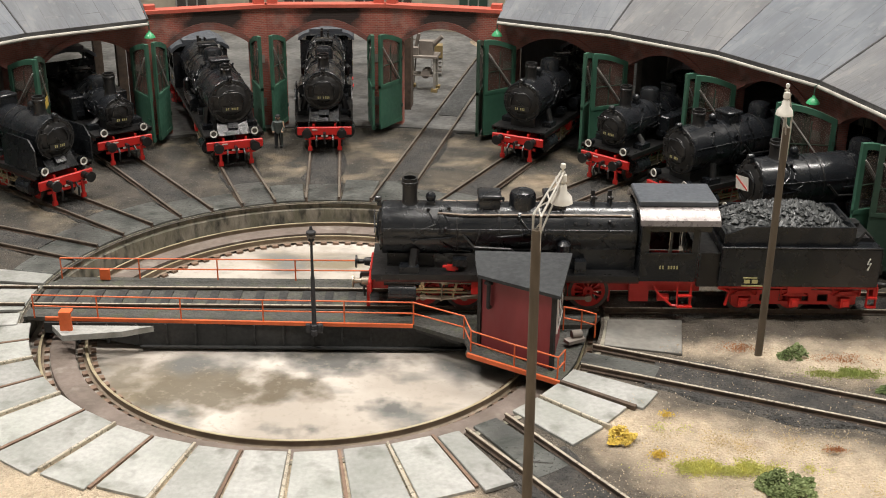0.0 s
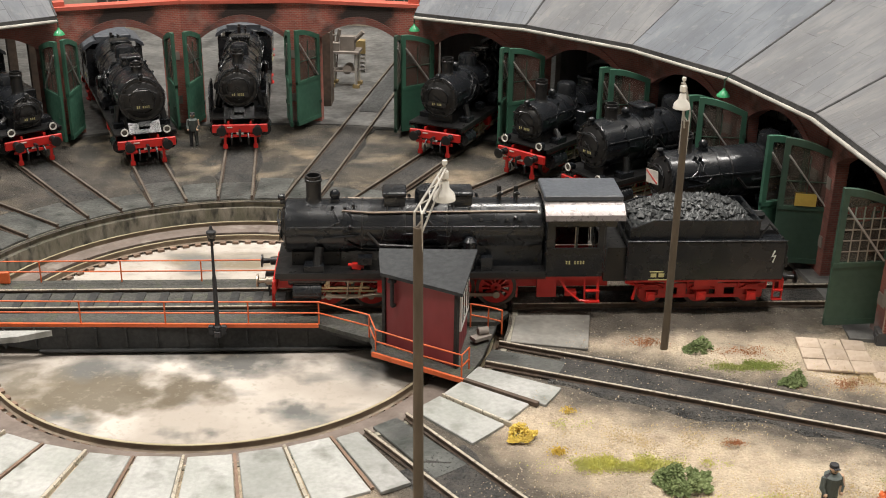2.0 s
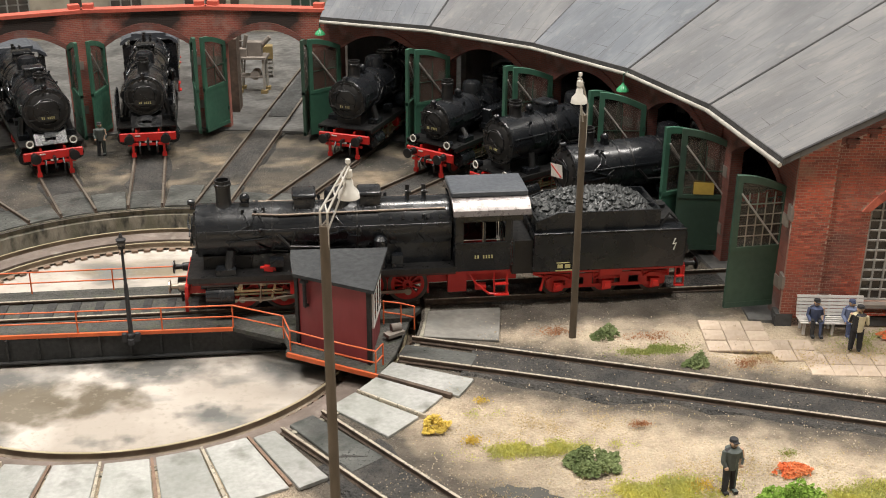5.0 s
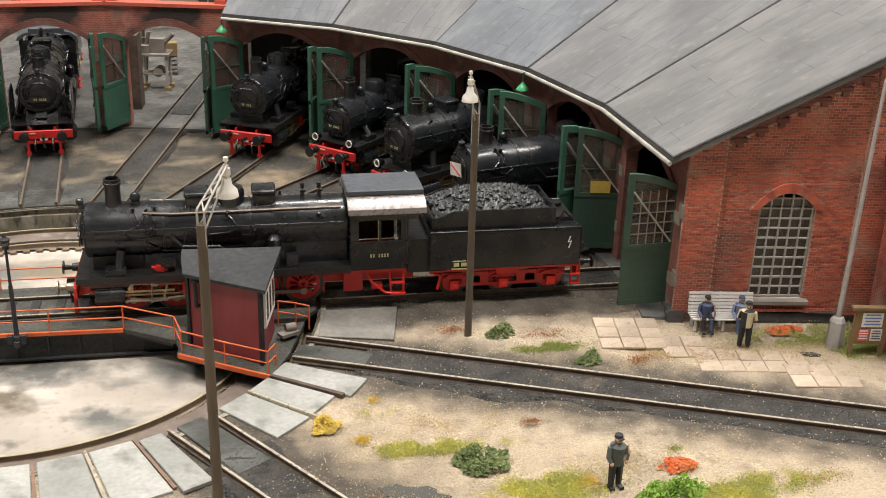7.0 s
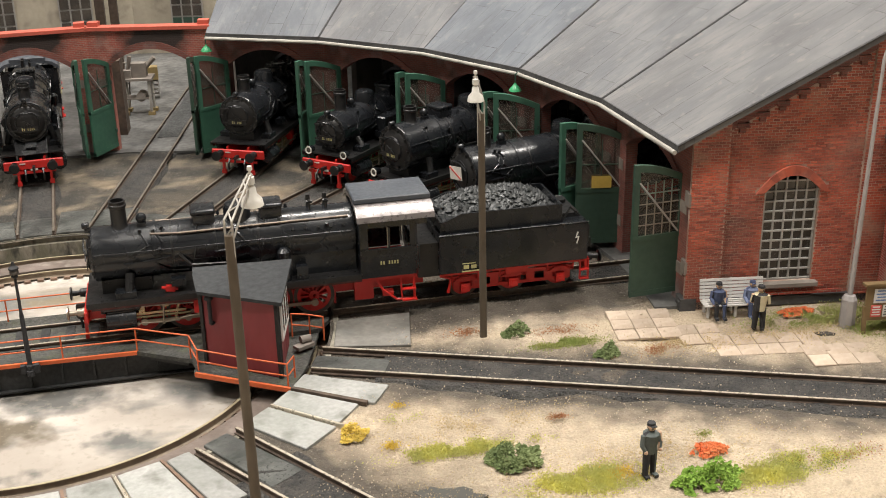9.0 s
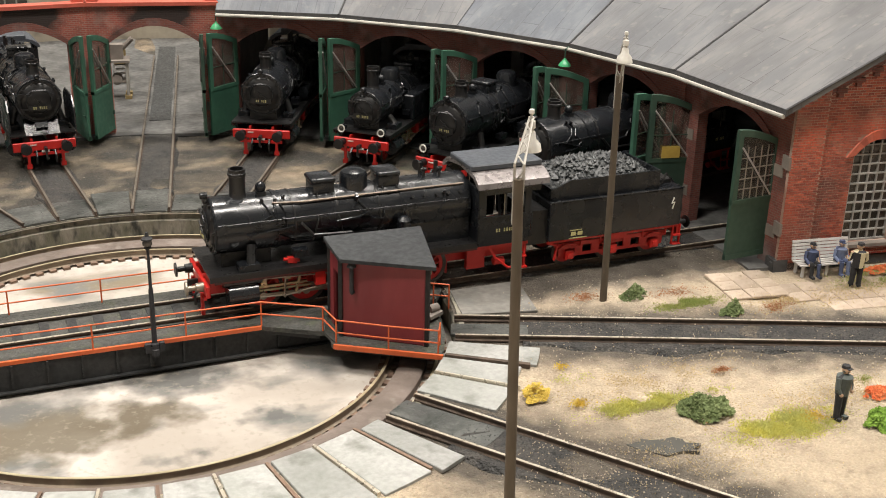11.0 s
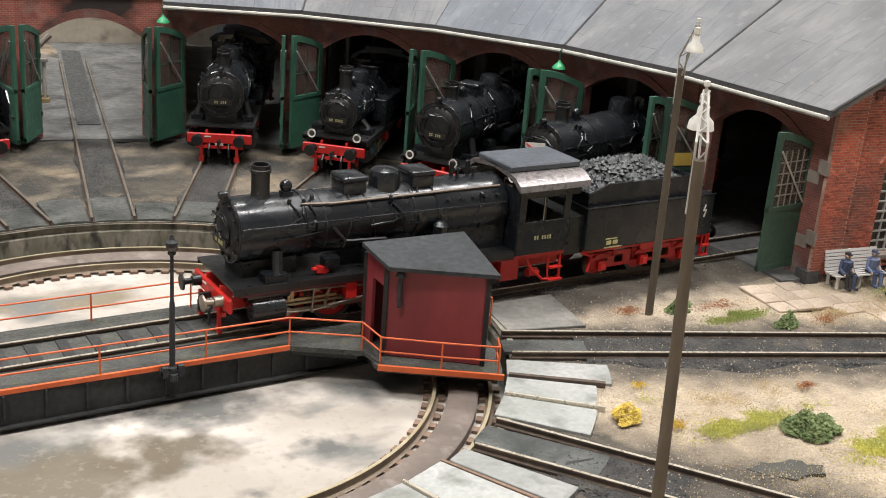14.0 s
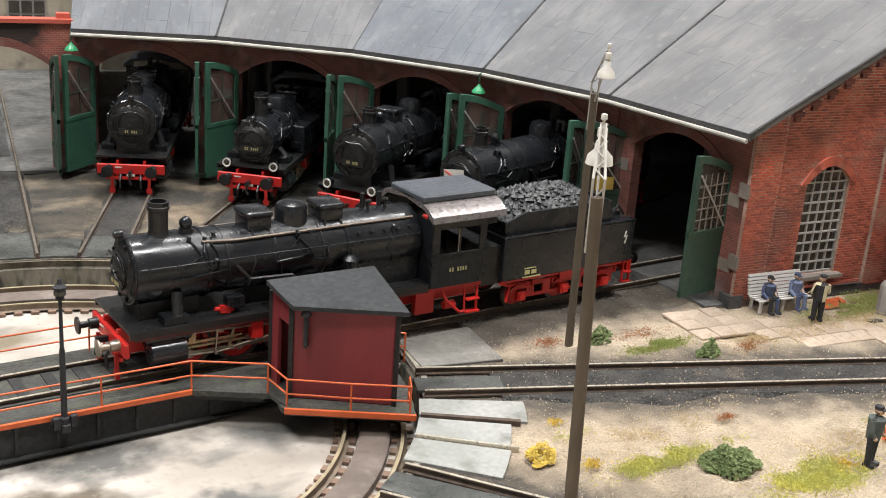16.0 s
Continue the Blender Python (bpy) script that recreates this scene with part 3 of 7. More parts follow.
# ---- turntable pit ----
pit = thing("turntable_pit", "round shallow turntable pit with stained concrete floor", "turntable pit", kind="structure", m=at(0, 0, 0.2))
bm = bmesh.new()
lathe(bm, [(0, -1.3), (4, -1.3), (7.7, -1.3), (9.0, -1.3), (10.5, -1.3)], seg=96)
part("pit_floor", bm, PIT, pit)
bm = bmesh.new()
lathe(bm, [(10.52, -1.3), (10.5, -0.35), (10.62, -0.3), (10.62, -0.02), (10.8, -0.02), (10.8, -1.4)], seg=144)
part("pit_wall", bm, PITWALL, pit, "mossy stained grey pit wall").matrix_basis = at(0, 0, -0.2)
bm = bmesh.new()
lathe(bm, [(8.75, -1.3), (8.75, -1.02), (8.95, -0.98), (9.5, -0.98), (9.6, -1.05), (9.6, -1.3)], seg=120)
part("guide_ring", bm, RING, pit, "worn concrete guide ring", smooth=True)
for rr, label in ((8.35, "brass inner pit rail"), (9.95, "brass outer pit rail")):
    bm = bmesh.new()
    lathe(bm, [(rr - 0.14, -1.2), (rr - 0.05, -1.17), (rr - 0.04, -1.06), (rr - 0.05, -1.04), (rr - 0.05, -0.98), (rr + 0.05, -0.98), (rr + 0.05, -1.04), (rr + 0.04, -1.06), (rr + 0.05, -1.17), (rr + 0.14, -1.2)], seg=160)
    pr = part("pit_rail", bm, PITRAIL, pit, "brown " + label.split()[1] + " pit rail", smooth=True)
    bm = bmesh.new()
    lathe(bm, [(rr - 0.045, -0.985), (rr - 0.045, -0.97), (rr + 0.045, -0.97), (rr + 0.045, -0.985)], seg=160)
    part("running_surface", bm, BRASSRAIL, pr, "worn brassy rail head")
bm = bmesh.new()
box(bm, (0, 0, -1.24), (0.62, 0.26, 0.09))
sl_me = part("sleeper", bm, SLEEPER, pit).data
for k in range(96):
    a = 360 * k / 96
    part_at("sleeper", sl_me, pit, *polar(8.35, a), 0, a)
    part_at("sleeper", sl_me, pit, *polar(9.95, a + 1.2), 0, a + 1.2)

# ---- rim slabs ----
rim = thing("turntable_rim", "ring of grey concrete slabs round the turntable pit", "paving", kind="structure")


def rim_slabs():
    # pale slabs on the viewer's side, sooty ones on the shed side
    edges = [-64.7 - 8.05 * k for k in range(14)]
    for k, (a1, a0) in enumerate(zip(edges, edges[1:])):
        bm = bmesh.new()
        ring_sector(bm, 10.2, R_SLAB + 0.5 * math.sin(k * 2.1) * 0.5, a0 + 0.5, a1 - 0.5, -0.09, 0.012 + 0.02 * (k % 2))
        bevelled(bm, 0.02)
        part("slab", bm, SLAB, rim)
        bm = bmesh.new()
        ring_sector(bm, 10.18, R_SLAB - 0.1, a1 - 0.34, a1 + 0.12, -0.05, 0.075 if k % 2 else 0.02, 1)
        part("joint_beam", bm, STEEL if k % 2 else SLEEPER, rim, "bright rail stub between slabs" if k % 2 else "brown timber between slabs")
    for a0, a1, m_, ro in ((-48.9, -42.4, SLAB, 12.9), (-41.6, -35.9, SLAB, 12.85), (-34.9, -29.6, SLAB, 13.3), (-26.6, -22.2, SLAB_DARK, 12.9), (-57.5, -52.6, SLAB_DARK, 13.6), (-64.3, -60.3, SLAB, 13.4)):
        bm = bmesh.new()
        ring_sector(bm, 10.35, ro, a0, a1, -0.09, 0.03)
        bevelled(bm, 0.02)
        part("slab", bm, m_, rim)
    bm = bmesh.new()
    prism(bm, [(10.25, -3.35), (12.85, -3.95), (13.35, -1.35), (10.65, -1.35)], -0.09, 0.02)
    bevelled(bm, 0.02)
    part("slab", bm, PLATE, rim, "rubbed grey concrete plate")
    for a in (-42.0, -35.4):
        bm = bmesh.new()
        ring_sector(bm, 10.4, 13.1, a - (0.35 if a > -40 else 0.16), a + (0.35 if a > -40 else 0.16), -0.05, 0.1, 1)
        part("joint_beam", bm, RUST if a > -40 else STEEL, rim)
    stops = sorted(TRACKS[1:])
    for k, a in enumerate(stops):
        bm = bmesh.new()
        ring_sector(bm, 10.66, 13.2 + 0.5 * math.sin(k * 3.3), a - 3.6, a + 3.6, -0.05, 0.05)
        bevelled(bm, 0.02)
        part("slab", bm, SLAB_DARK, rim)
        bm = bmesh.new()
        ring_sector(bm, 10.66, 12.9 + 0.5 * math.sin(k * 1.9), a + 4.4, a + 11.3, -0.05, 0.07)
        bevelled(bm, 0.02)
        part("slab", bm, SLAB_DARK, rim)
    bm = bmesh.new()
    ring_sector(bm, 10.66, 12.8, 4.9, 10.6, -0.05, 0.07)
    part("slab", bm, SLAB_DARK, rim)
    for a0, a1 in ((174.5, 185.5), (168.6, 173.2), (-173, -168)):
        bm = bmesh.new()
        ring_sector(bm, 10.66, 13.2, a0, a1, -0.05, 0.07)
        bevelled(bm, 0.02)
        part("slab", bm, SLAB, rim)


rim_slabs()

# ---- tracks ----
PROFILE = [(-0.085, -0.02), (-0.085, 0.02), (-0.025, 0.05), (-0.025, 0.13), (-0.055, 0.145), (-0.055, 0.19), (0.055, 0.19), (0.055, 0.145), (0.025, 0.13), (0.025, 0.05), (0.085, 0.02), (0.085, -0.02)]


def rail_pair(owner, length, x0=0.0, gauge=1.5, head=None):
    """Two rails along local x from x0, each with a bright running surface."""
    for s in (-1, 1):
        bm = bmesh.new()
        lo = [bm.verts.new((x0, s * gauge / 2 + y, z)) for y, z in PROFILE]
        hi = [bm.verts.new((x0 + length, s * gauge / 2 + y, z)) for y, z in PROFILE]
        n = len(PROFILE)
        for k in range(n):
            bm.faces.new((lo[k], lo[(k + 1) % n], hi[(k + 1) % n], hi[k]))
        bm.faces.new(lo)
        bm.faces.new(list(reversed(hi)))
        r = part("rail", bm, RUST, owner)
        bm = bmesh.new()
        box(bm, (x0 + length / 2, s * gauge / 2, 0.193), (length, 0.085, 0.012))
        part("running_surface", bm, head or STEEL, r, "worn top of the rail")


def ash_bed(length, half, x0=0.0, seed=0, z=0.02):
    """A low bed of ash with ragged edges under a track."""
    bm = bmesh.new()
    n = max(int(length / 0.5), 4)
    rows = []
    for k in range(n + 1):
        x = x0 + length * k / n
        w0 = half + 0.5 * noise.noise(Vector((x * 0.6, seed * 7.1, 0)))
        w1 = half + 0.5 * noise.noise(Vector((x * 0.6, seed * 7.1 + 3, 5)))
        row = []
        for f in (-1, -0.85, -0.5, -0.2, 0.2, 0.5, 0.85, 1):
            y = f * (w0 if f < 0 else w1)
            row.append(bm.verts.new((x, y, (-0.14 if abs(f) == 1 else z + 0.03 * noise.noise(Vector((x * 3, y * 3, seed)))))))
        rows.append(row)
    for a, b in zip(rows, rows[1:]):
        for k in range(len(a) - 1):
            bm.faces.new((a[k], a[k + 1], b[k + 1], b[k]))
    return bm


def add_track(x, y, ang, length, ash, x0=0.0, sleepers=True, head=None):
    tr = thing("track", "radial model track with rusty rails bedded in ash", "railway track", "tracks round the turntable", "structure", at(x, y, 0, ang))
    rail_pair(tr, length, x0, 1.5, head)
    if ash:
        part("ash_bed", ash_bed(length - 2.2, ash, x0 + 2.2, ang), ASH, tr, smooth=True)
    bm = bmesh.new()
    box(bm, (0, 0, 0), (0.3, 2.3, 0.09))
    keep = part("sleeper", bm, SLEEPER, tr) if sleepers else None
    if sleepers:
        keep.matrix_basis = at(x0 + 2.6, 0, -0.035)
        for k in range(1, int((length - 3) / 0.8)):
            part_at("sleeper", keep.data, tr, x0 + 2.6 + 0.8 * k, 0, -0.04 + 0.015 * math.sin(k * 2.7))
    return tr


for i, a in enumerate(TRACKS):
    add_track(0, 0, a, 30 if i in (5, 6, 7) else 22, 0.95, 10.62, False, RAIL_DULL if i else None)
add_track(0, 0, 180, 14, 1.0, 10.62)
add_track(9.45, -4.3, -22.5, 40, 1.25, 0.1, False)
add_track(5.9, -8.6, -54.8, 20, 1.2, 0.1, False)

# ---- turntable bridge ----
bridge = thing("turntable_bridge", "grey plate-girder turntable bridge with orange handrails", "turntable bridge")
L0, L1 = -10.4, 10.4
DZ = 0.04
bm = bmesh.new()
prism(bm, [(-10.2, -1.55), (-9.3, -1.62), (3.6, -1.97), (5.42, -3.1), (5.9, -1.9), (9.9, -1.9), (L1, -1.2), (L1, -0.9), (L0, -0.9), (L0, -1.6)], DZ - 0.16, DZ)
prism(bm, [(L0, 0.9), (L1, 0.9), (L1, 1.2), (9.9, 1.9), (-9.9, 1.9), (L0, 1.3)], DZ - 0.16, DZ)
box(bm, (0, 0, 0.03), (20.6, 1.8, 0.08))
part("deck", bm, DECK, bridge, "grimy grey walkway deck")
# lower platform that carries the cabin, with a short ramp down to it
PZ = -0.1
bm = bmesh.new()
prism(bm, [(5.45, -3.75), (8.5, -5.7), (8.8, -5.2), (9.2, -4.3), (9.9, -1.95), (5.88, -1.95)], PZ - 0.14, PZ)
vs = [bm.verts.new(v) for v in ((5.42, -3.14, DZ), (5.9, -1.92, DZ), (6.0, -2.3, PZ + 0.004), (5.62, -3.8, PZ + 0.004))]
ws = [bm.verts.new(v.co - Vector((0, 0, 0.12))) for v in vs]
bm.faces.new(vs)
bm.faces.new(list(reversed(ws)))
for k in range(4):
    bm.faces.new((vs[k], ws[k], ws[(k + 1) % 4], vs[(k + 1) % 4]))
part("platform", bm, DECK, bridge, "mossy grey cabin platform")
rail_pair(bridge, L1 - L0, L0)
bm = bmesh.new()
for s in (-1, 1):
    prism(bm, [(-8.6, -0.55), (-6.2, -0.95), (6.2, -0.95), (8.6, -0.55), (9.6, -0.45), (9.6, -0.06), (-9.6, -0.06), (-9.6, -0.45)], -0.05, 0.05, Matrix.Translation((0, s * 1.7 - 0.1, 0)) @ Matrix.Rotation(radians(90), 4, "X"))
pieces("girder", bm, GIRDER, bridge, "dark plate girder")
bm = bmesh.new()
for s in (-1, 1):
    for k in range(-8, 9):
        box(bm, (k * 1.05, s * 1.78 - 0.1, -0.45), (0.07, 0.1, 0.75), ry=0)
    box(bm, (0, s * 1.75 - 0.1, -0.94), (12.4, 0.34, 0.05))
pieces("stiffener", bm, GIRDER, bridge)
bm = bmesh.new()
for k in range(-7, 8):
    box(bm, (k * 1.3, 0, -0.4), (0.15, 3.0, 0.3))
pieces("cross_member", bm, GIRDER, bridge)
bm = bmesh.new()
for s in (-1, 1):
    for q in (-1, 1):
        rod(bm, (s * 9.4, q * 0.75 - 0.18, -0.51), (s * 9.4, q * 0.75 + 0.18, -0.51), 0.26, seg=16)
    box(bm, (s * 9.4, 0, -0.4), (0.7, 2.6, 0.4))
pieces("end_bogie", bm, GIRDER, bridge)
for k in range(24):
    bm = bmesh.new()
    box(bm, (-9.9 + 0.86 * k, 0, 0.09), (0.3, 1.3, 0.04))
    part("sleeper", bm, GIRDER, bridge)
bm = bmesh.new()
box(bm, (-3.0, -1.83, DZ - 0.03), (13.2, 0.09, 0.13), -1.6)
part("edge_strip", bm, ORANGE, bridge, "orange edge strip")
edge = [(5.5, -3.82), (8.52, -5.76)]
bm = bmesh.new()
dx, dy = edge[1][0] - edge[0][0], edge[1][1] - edge[0][1]
box(bm, ((edge[0][0] + edge[1][0]) / 2, (edge[0][1] + edge[1][1]) / 2, PZ - 0.07), (math.hypot(dx, dy), 0.09, 0.16), math.degrees(math.atan2(dy, dx)))
part("edge_strip", bm, ORANGE, bridge, "orange edge strip")
bm = bmesh.new()
prism(bm, [(5.6, -3.7), (8.35, -5.5), (8.0, -4.0), (6, -2.1)], PZ - 0.28, PZ - 0.15)
prism(bm, [(3.7, -1.95), (5.3, -2.95), (5.4, -2.4), (4.4, -1.9)], DZ - 0.3, DZ - 0.17)
box(bm, (6.3, -2.7, -0.42), (0.16, 2.2, 0.3), 25)
box(bm, (7.7, -3.4, -0.42), (0.16, 3.0, 0.3), 15)
part("platform_bracket", bm, GIRDER, bridge)
# platform wing at the far end of the bridge
bm = bmesh.new()
prism(bm, [(-9.2, -2.2), (-8.6, -3.0), (-6.6, -2.65), (-5.6, -2.2)], DZ - 0.24, DZ - 0.02)
part("end_plate", bm, SLAB, bridge, "pale plate beside the bridge end")
bm = bmesh.new()
box(bm, (-8.55, -2.6, 0.35), (0.42, 0.08, 0.75), ry=0)
box(bm, (-8.55, -2.45, 0.7), (0.42, 0.35, 0.06))
part("marker_plate", bm, ORANGE, bridge, "orange marker plate")
bm = bmesh.new()
box(bm, (-8.3, 1.62, 0.3), (0.4, 0.12, 0.5))
bevelled(bm, 0.04)
part("marker_plate", bm, ORANGE, bridge, "orange marker plate")


def handrail(pts, tops=(0.43, 0.86), r=0.028):
    """Posts at x, y and an optional deck height, two rails from post to post."""
    pts = [p if len(p) == 3 else (*p, DZ) for p in pts]
    for p in pts:
        bm = bmesh.new()
        rod(bm, (p[0], p[1], p[2] - 0.05), (p[0], p[1], p[2] + tops[-1]), r, seg=8)
        part("rail_post", bm, ORANGE, bridge)
    for h in tops:
        bm = bmesh.new()
        tube(bm, [(p[0], p[1], p[2] + h) for p in pts], r, 8)
        part("handrail", bm, ORANGE, bridge, "thin orange handrail")


handrail([(-10.0, -1.57), (-7.7, -1.65), (-4.7, -1.75), (-1.75, -1.84), (1.15, -1.89), (3.62, -1.94), (5.4, -3.0), (5.62, -3.72, PZ - 0.06), (7.05, -4.72, PZ - 0.06), (8.42, -5.58, PZ - 0.06), (8.7, -5.05, PZ - 0.06)])
handrail([(x, 1.75) for x in (-10.0, -7.0, -4.0, -1.0, 2.0, 5.0, 7.6, 9.4)])
handrail([(8.95, -2.2), (9.55, -2.45), (10.0, -2.75)])
bm = bmesh.new()
rod(bm, (9.15, -3.05, 0.24), (9.5, -2.95, 0.24), 0.15, seg=16)
box(bm, (9.25, -3.15, 0.09), (0.7, 0.35, 0.12), 30)
part("drive_motor", bm, STONE, bridge, "grey drive motor")

# control cabin on the bridge
cabin = thing("control_cabin", "dark red wooden control cabin with grey felt roof", "cabin")
FL, FR, BR, BL = (5.93, -3.28), (8.27, -4.98), (8.8, -2.5), (5.98, -1.98)
Z0, ZF, ZB = PZ, 2.62, 2.84


def wall_panel(bm, p, q, zp, zq, hole=None, t=0.1):
    """An upright wall from p to q; hole is (start, end, top) along it."""
    d = Vector((q[0] - p[0], q[1] - p[1], 0))
    n = Vector((-d.y, d.x, 0)).normalized() * t

    def seg(a, b, lo, hi_a, hi_b):
        A, B = Vector((*p, 0)) + d * a, Vector((*p, 0)) + d * b
        vs = [bm.verts.new(v) for v in (A + Vector((0, 0, lo)), B + Vector((0, 0, lo)), B + Vector((0, 0, hi_b)), A + Vector((0, 0, hi_a)))]
        ws = [bm.verts.new(v.co + n) for v in vs]
        bm.faces.new(vs)
        bm.faces.new(list(reversed(ws)))
        for k in range(4):
            bm.faces.new((vs[k], ws[k], ws[(k + 1) % 4], vs[(k + 1) % 4]))
    za = lambda f: zp + (zq - zp) * f
    if hole:
        a, b, top = hole
        seg(0, a, Z0, za(0), za(a))
        seg(b, 1, Z0, za(b), za(1))
        seg(a, b, top, za(a), za(b))
    else:
        seg(0, 1, Z0, zp, zq)


for p, q, zp, zq, hole in ((FL, FR, ZF, ZF, None), (FR, BR, ZF, ZB, None), (BR, BL, ZB, ZB, None), (BL, FL, ZB, ZF, (0.35, 0.9, 2.0))):
    bm = bmesh.new()
    wall_panel(bm, p, q, zp, zq, hole)
    part("wall", bm, HUT_RED, cabin)
bm = bmesh.new()
prism(bm, [FL, FR, BR, BL], Z0 - 0.02, Z0 + 0.03)
part("floor", bm, DARK, cabin)
for x, y in (FL, FR, BL):
    bm = bmesh.new()
    box(bm, (x, y, (Z0 + ZF) / 2), (0.13, 0.13, ZF - Z0), -40)
    part("corner_post", bm, DARK, cabin)
bm = bmesh.new()
rv = [bm.verts.new(v) for v in ((5.8, -3.6, 2.63), (8.42, -5.28, 2.63), (9.12, -2.2, 2.85), (5.76, -2.05, 2.85), (5.74, -2.6, 2.8))]
rt = [bm.verts.new(v.co + Vector((0, 0, 0.12))) for v in rv]
bm.faces.new(rv)
bm.faces.new(rt)
for k in range(5):
    bm.faces.new((rv[k], rv[(k + 1) % 5], rt[(k + 1) % 5], rt[k]))
part("roof", bm, HUT_ROOF, cabin, "dark grey felt roof")
bm = bmesh.new()
fx, fy = (FR[0] - FL[0]) / 3.2, (FR[1] - FL[1]) / 3.2
px, py = FL[0] + fx * 0.45 - 0.08, FL[1] + fy * 0.45 - 0.12
rod(bm, (px, py, 1.55), (px, py, 2.5), 0.07, seg=10)
rod(bm, (px, py, 2.45), (px, py, 2.57), 0.16, 0.1, seg=10)
rod(bm, (px, py, 1.53), (px + 0.12, py + 0.14, 1.53), 0.06, seg=8)
part("stove_pipe", bm, CLOTH_DARK, cabin, "dark wall pipe")
bm = bmesh.new()
wx, wy = FR[0] * 0.5 + BR[0] * 0.5 + 0.06, FR[1] * 0.5 + BR[1] * 0.5
# white frame behind narrow panes; its white also paints the glass's brightness
box(bm, (wx, wy, 1.75), (0.08, 1.75, 1.4), -12)
win = part("window_frame", bm, PAPER, cabin, "white window frame, widened to stand for bright glass")
for k in range(3):
    bm = bmesh.new()
    c = -0.54 + 0.54 * k
    box(bm, (wx + 0.035 + c * 0.22, wy + c, 1.75), (0.03, 0.3, 0.95), -12)
    part("pane", bm, PANE, win)

# lamp standing on the bridge edge
blamp = thing("bridge_lamp", "black lattice lamp post with round glass head", "lamp", m=at(0.1, -2.16, DZ - 0.1))
bm = bmesh.new()
lathe(bm, [(0.13, -0.1), (0.13, 0.15), (0.085, 0.2), (0.075, 2.0), (0.055, 2.1), (0.045, 3.4)], seg=12)
part("post", bm, CLOTH_DARK, blamp, smooth=True)
bm = bmesh.new()
box(bm, (0, 0.05, 0.0), (0.6, 0.3, 0.14))
box(bm, (-0.22, -0.05, 0.05), (0.16, 0.16, 0.3))
box(bm, (0.22, -0.05, 0.05), (0.16, 0.16, 0.3))
rod(bm, (0, -0.1, -0.2), (0, -0.1, 0), 0.12, seg=10)
part("base_bracket", bm, CLOTH_DARK, blamp)
bm = bmesh.new()
lathe(bm, [(0.045, 3.35), (0.11, 3.4), (0.11, 3.45), (0.08, 3.5), (0.08, 3.62), (0.17, 3.68), (0.17, 3.73), (0.07, 3.8), (0.04, 3.93), (0, 3.93)], seg=14)
part("lamp_head", bm, CLOTH_DARK, blamp, "dark round lamp head", smooth=True)
bm = bmesh.new()
lathe(bm, [(0.11, 3.48), (0.15, 3.52), (0.15, 3.6), (0.12, 3.66)], seg=14)
part("globe", bm, PANE, blamp, "smoky glass ring", smooth=True)


# ---- engine shed ----
shed = thing("engine_shed", "curved brick engine shed with grey felt roof, partly unroofed", "engine shed", kind="structure")
HALF = R_WALL * math.tan(radians(PITCH / 2))       # half a bay along the wall
OPEN_W, SPRING, CROWN, TOP = 2.2, 4.65, 5.5, 6.5
OPEN_BAYS = (5, 6, 7)


def arch_pts(w, spring, crown, n=12):
    return [(-w + 2 * w * k / n, spring + (crown - spring) * (1 - (2 * k / n - 1) ** 2)) for k in range(n + 1)]


def front_wall_mesh(top):
    """One bay of front wall on local x-z, 0.5 thick, with an arched opening."""
    bm = bmesh.new()
    arch = arch_pts(OPEN_W, SPRING, CROWN)
    for y0, y1 in ((-0.25, 0.25),):
        # left pier, right pier, spandrel strips: planar pieces with shared thickness
        polys = [[(-HALF, -0.1), (-OPEN_W, -0.1), (-OPEN_W, SPRING), (-OPEN_W, top), (-HALF, top)], [(OPEN_W, -0.1), (HALF, -0.1), (HALF, top), (OPEN_W, top), (OPEN_W, SPRING)]]
        for (xa, za), (xb, zb) in zip(arch, arch[1:]):
            polys.append([(xa, za), (xb, zb), (xb, top), (xa, top)])
        m = Matrix.Rotation(radians(90), 4, "X")
        for p in polys:
            prism(bm, p, -y1, -y0, m)
    return bm


def arch_ring_mesh():
    bm = bmesh.new()
    m = Matrix.Rotation(radians(90), 4, "X")
    inner, outer = arch_pts(OPEN_W, SPRING, CROWN, 14), arch_pts(OPEN_W + 0.25, SPRING + 0.05, CROWN + 0.38, 14)
    for k in range(14):
        prism(bm, [inner[k], inner[k + 1], outer[k + 1], outer[k]], 0.24, 0.32, m)
    return bm


me_wall = me_arch = me_cap = me_cap2 = None
for i, a in enumerate(BAYS):
    m = at(*polar(R_WALL, a), 0, a - 90) if i else at(*polar(R_WALL + 0.3, a), 0, a - 86)
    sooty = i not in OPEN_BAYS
    w = part("front_wall", front_wall_mesh(TOP if not sooty else 6.15), BRICK_FRONT if not sooty else BRICK_SOOT_SHADE, shed, "arched brick bay of the front wall")
    w.matrix_basis = m
    if me_arch is None:
        ring = part("arch_ring", arch_ring_mesh(), BRICK_SOOT_SHADE, w, "sooty brick arch")
        me_arch = ring.data
    else:
        ring = part_at("arch_ring", me_arch, w, 0, 0, 0)
    if i in OPEN_BAYS:
        bm = bmesh.new()
        box(bm, (0, 0, TOP + 0.08), (2 * HALF + 0.05, 0.75, 0.18))
        for x in (-HALF + 0.35, HALF - 0.35):
            box(bm, (x, 0.15, TOP + 0.28), (0.55, 0.5, 0.22))
        cp = part("coping", bm, COPING, w, "bright red coping")
    for z in (1.35, 3.75):
        for s in (-1, 1):
            bm = bmesh.new()
            box(bm, (s * (HALF - 0.5), -0.25, z), (0.55, 0.06, 0.45))
            part("hinge_stone", bm, STONE, w)

